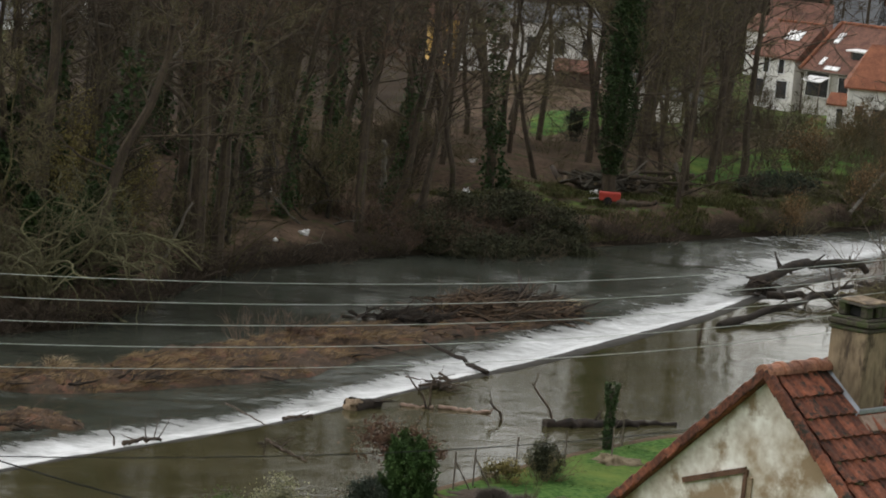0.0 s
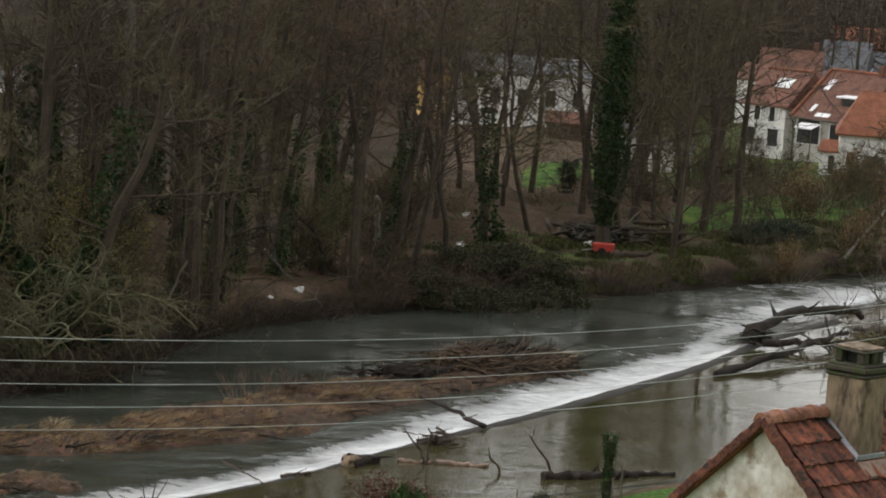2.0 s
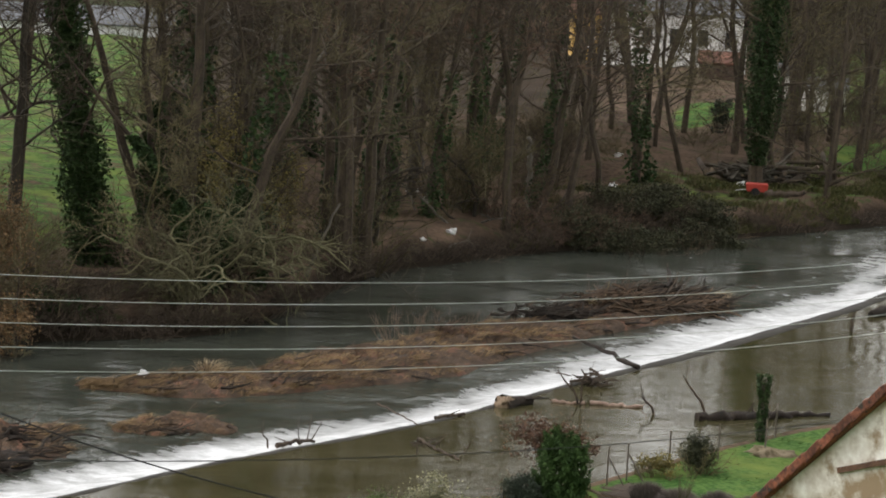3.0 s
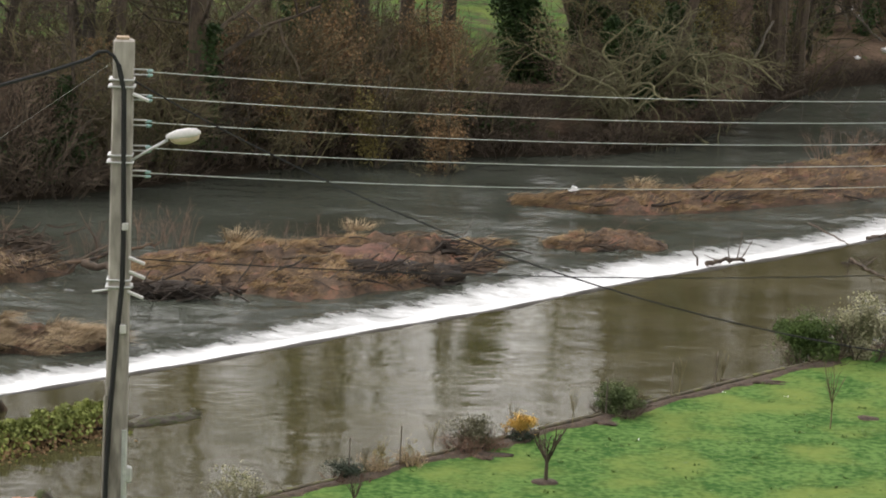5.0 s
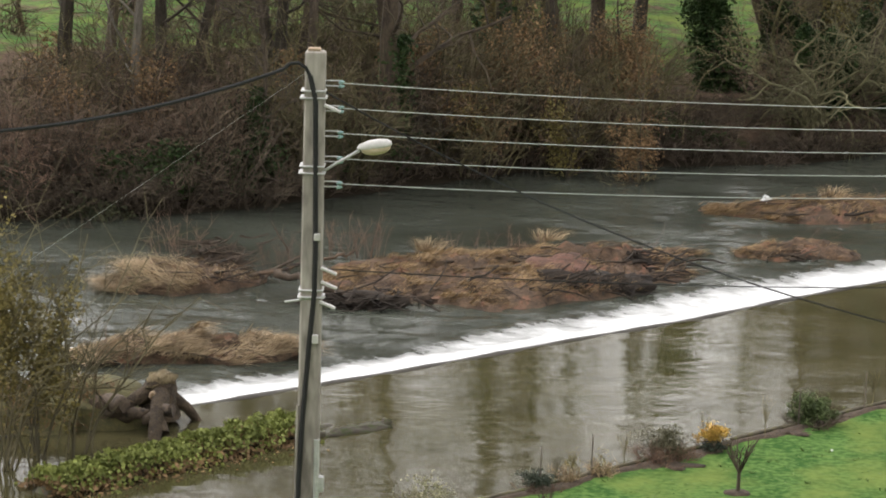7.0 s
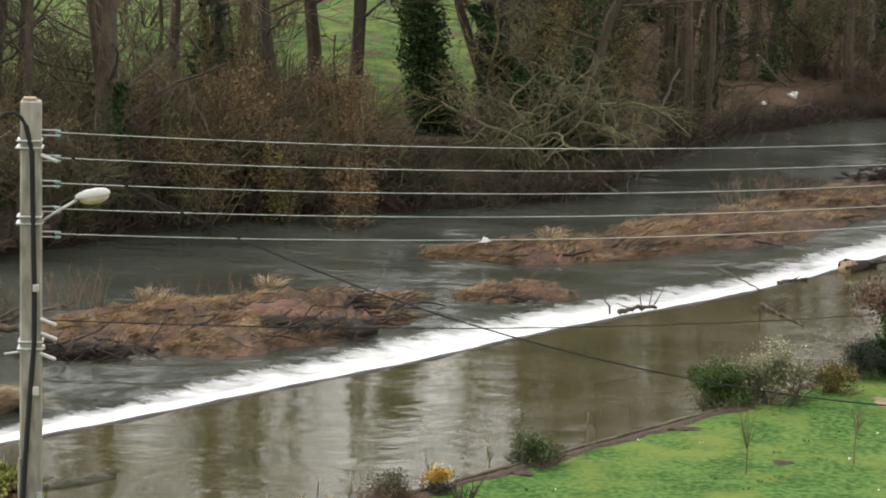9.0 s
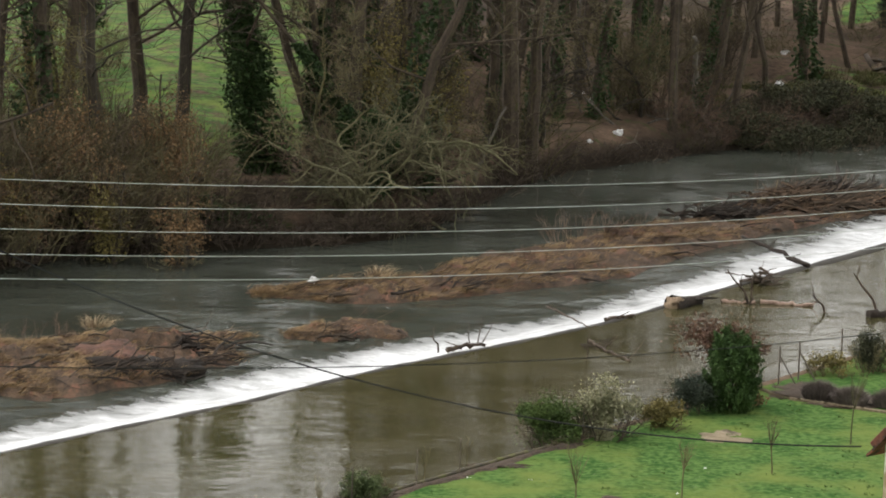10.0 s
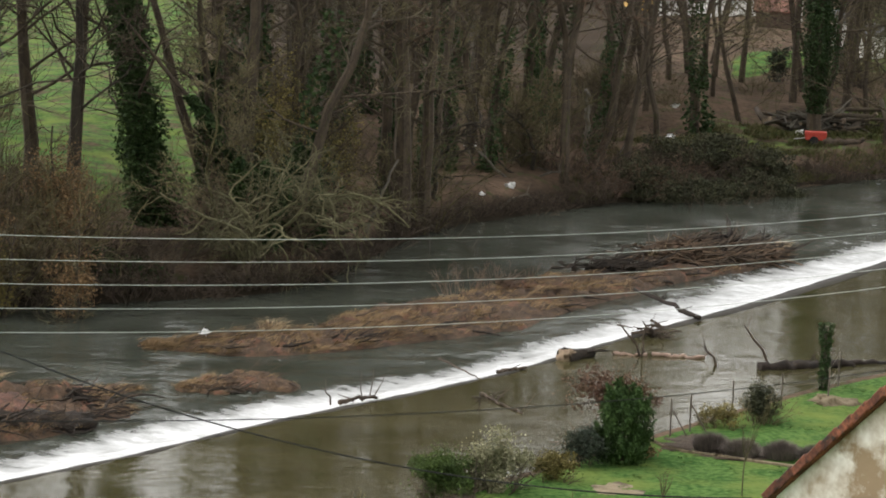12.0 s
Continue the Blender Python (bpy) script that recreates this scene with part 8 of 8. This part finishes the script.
far_house("farm_shed", (A[0], A[1], A[2]), -2, (17.5, 6.0), 2.2, 1.3, WHITE_PLASTIC, SLATE, "long white farm shed across the meadow", [], 0.0, 0.3)
A = (74.27, 222.96, 2.26)
far_house("garden_shed", (A[0], A[1], A[2]), -17, (3.4, 3.0), 1.9, 0.7, WHITE_WALL, SLATE, "small white garden hut behind the trees", [(0.6, 0.9, 0.8, 1.2, PANE)], 0.0, 0.2)
A = (72.93, 228.65, 3.00)
far_house("garden_shed", (A[0], A[1], A[2]), -16, (2.6, 3.0), 1.7, 0.7, WHITE_WALL, SLATE, "pale hut glimpsed between the trunks", [], 0.0, 0.2)

# skylights, a dormer and pale sheets on the long roofs
def roof_sheet(name, p, w, h, label, mat, slope_deg, turn):
    t = thing(name, p, label, "skylight", "roof windows", turn=turn)
    t.matrix_basis = pose(*p, 0, 0, turn) @ pose(0, 0, 0, slope_deg, 0, 0)
    g = Geo()
    g.box((w, h, 0.10), None, 1, 0.02)
    part("pane", g, mat, t)


# reflected sky painted as white panes; the third is pale bits at the eave
for p, w, h, turn, tilt in (((93.96, 240.36, 8.90), 0.55, 1.5, -58, 37), ((91.98, 238.67, 6.95), 0.4, 1.0, -58, 37), ((92.2, 237.02, 6.46), 1.5, 0.5, -58, 37), ((90.97, 243.37, 8.68), 1.5, 1.4, -50, 33)):
    roof_sheet("roof_window", p, w, h, "roof window coloured white for the sky it would reflect", WHITE_PLASTIC, tilt, turn)
A = (94.34, 236.21, 7.50)
t = thing("dormer", A, "dormer with a white lead top and dark opening", "dormer", turn=-58)
g = Geo()
g.box((2.0, 2.4, 1.0), pose(0, 1.2, 0.1))
part("cheeks", g, BROWN_PAINT, t)
g = Geo()
g.box((2.7, 2.9, 0.14), pose(0, 1.1, 0.68, 4, 0, 0), 1, 0.03)
part("top", g, WHITE_PLASTIC, t, "white sheet-metal top")
g = Geo()
g.box((1.5, 0.1, 0.7), pose(0, -0.02, 0.1))
part("window", g, PANE, t)

# rough grass on the open bank
rnd = random.Random(91)
g = Geo()
for n in range(30000):
    x, d = rnd.uniform(34, 84), 14 * rnd.random() ** 1.4
    y = float(far_bank(x)) + d
    h = head(x, y)
    if not 12.6 < h < 22.5 or noise.noise(Vector((x * 0.4, y * 0.4, 7))) < -0.1:
        continue
    for e in range(2):
        g.blade((x + rnd.gauss(0, 0.1), y + rnd.gauss(0, 0.1), z_at(x, y) - 0.02), rnd.uniform(0.15, 0.5), (rnd.gauss(0, 0.2), rnd.gauss(-0.12, 0.2), -0.05), 0.03, rnd)
tagged(g.ob("rough_grass", leafy("rough_grass_blade", (0.032, 0.038, 0.011), (0.118, 0.118, 0.038))), "tufts of rough olive grass on the far bank", "grass", kind="stuff")

# paddock rails by the far lawn
rail = thing("paddock_fence", (*(77.11, 208.46), z_at(*(77.11, 208.46))), "low pale paddock rail across the far lawn", "fence", turn=-20)
for i in range(7):
    g = Geo()
    g.box((0.14, 0.14, 1.1), pose(-3 + i, 0, 0.5), 1, 0.02)
    part("post", g, WOOD_POLE, rail)
for z in (0.5, 0.95):
    g = Geo()
    g.box((6.4, 0.07, 0.13), pose(0, -0.08, z), 1, 0.015)
    part("rail", g, PALE_BARK, rail)

for proto in [*TREES, *BUSHES, FUZZY]:
    for o in [*proto.children, proto]:
        bpy.data.objects.remove(o)
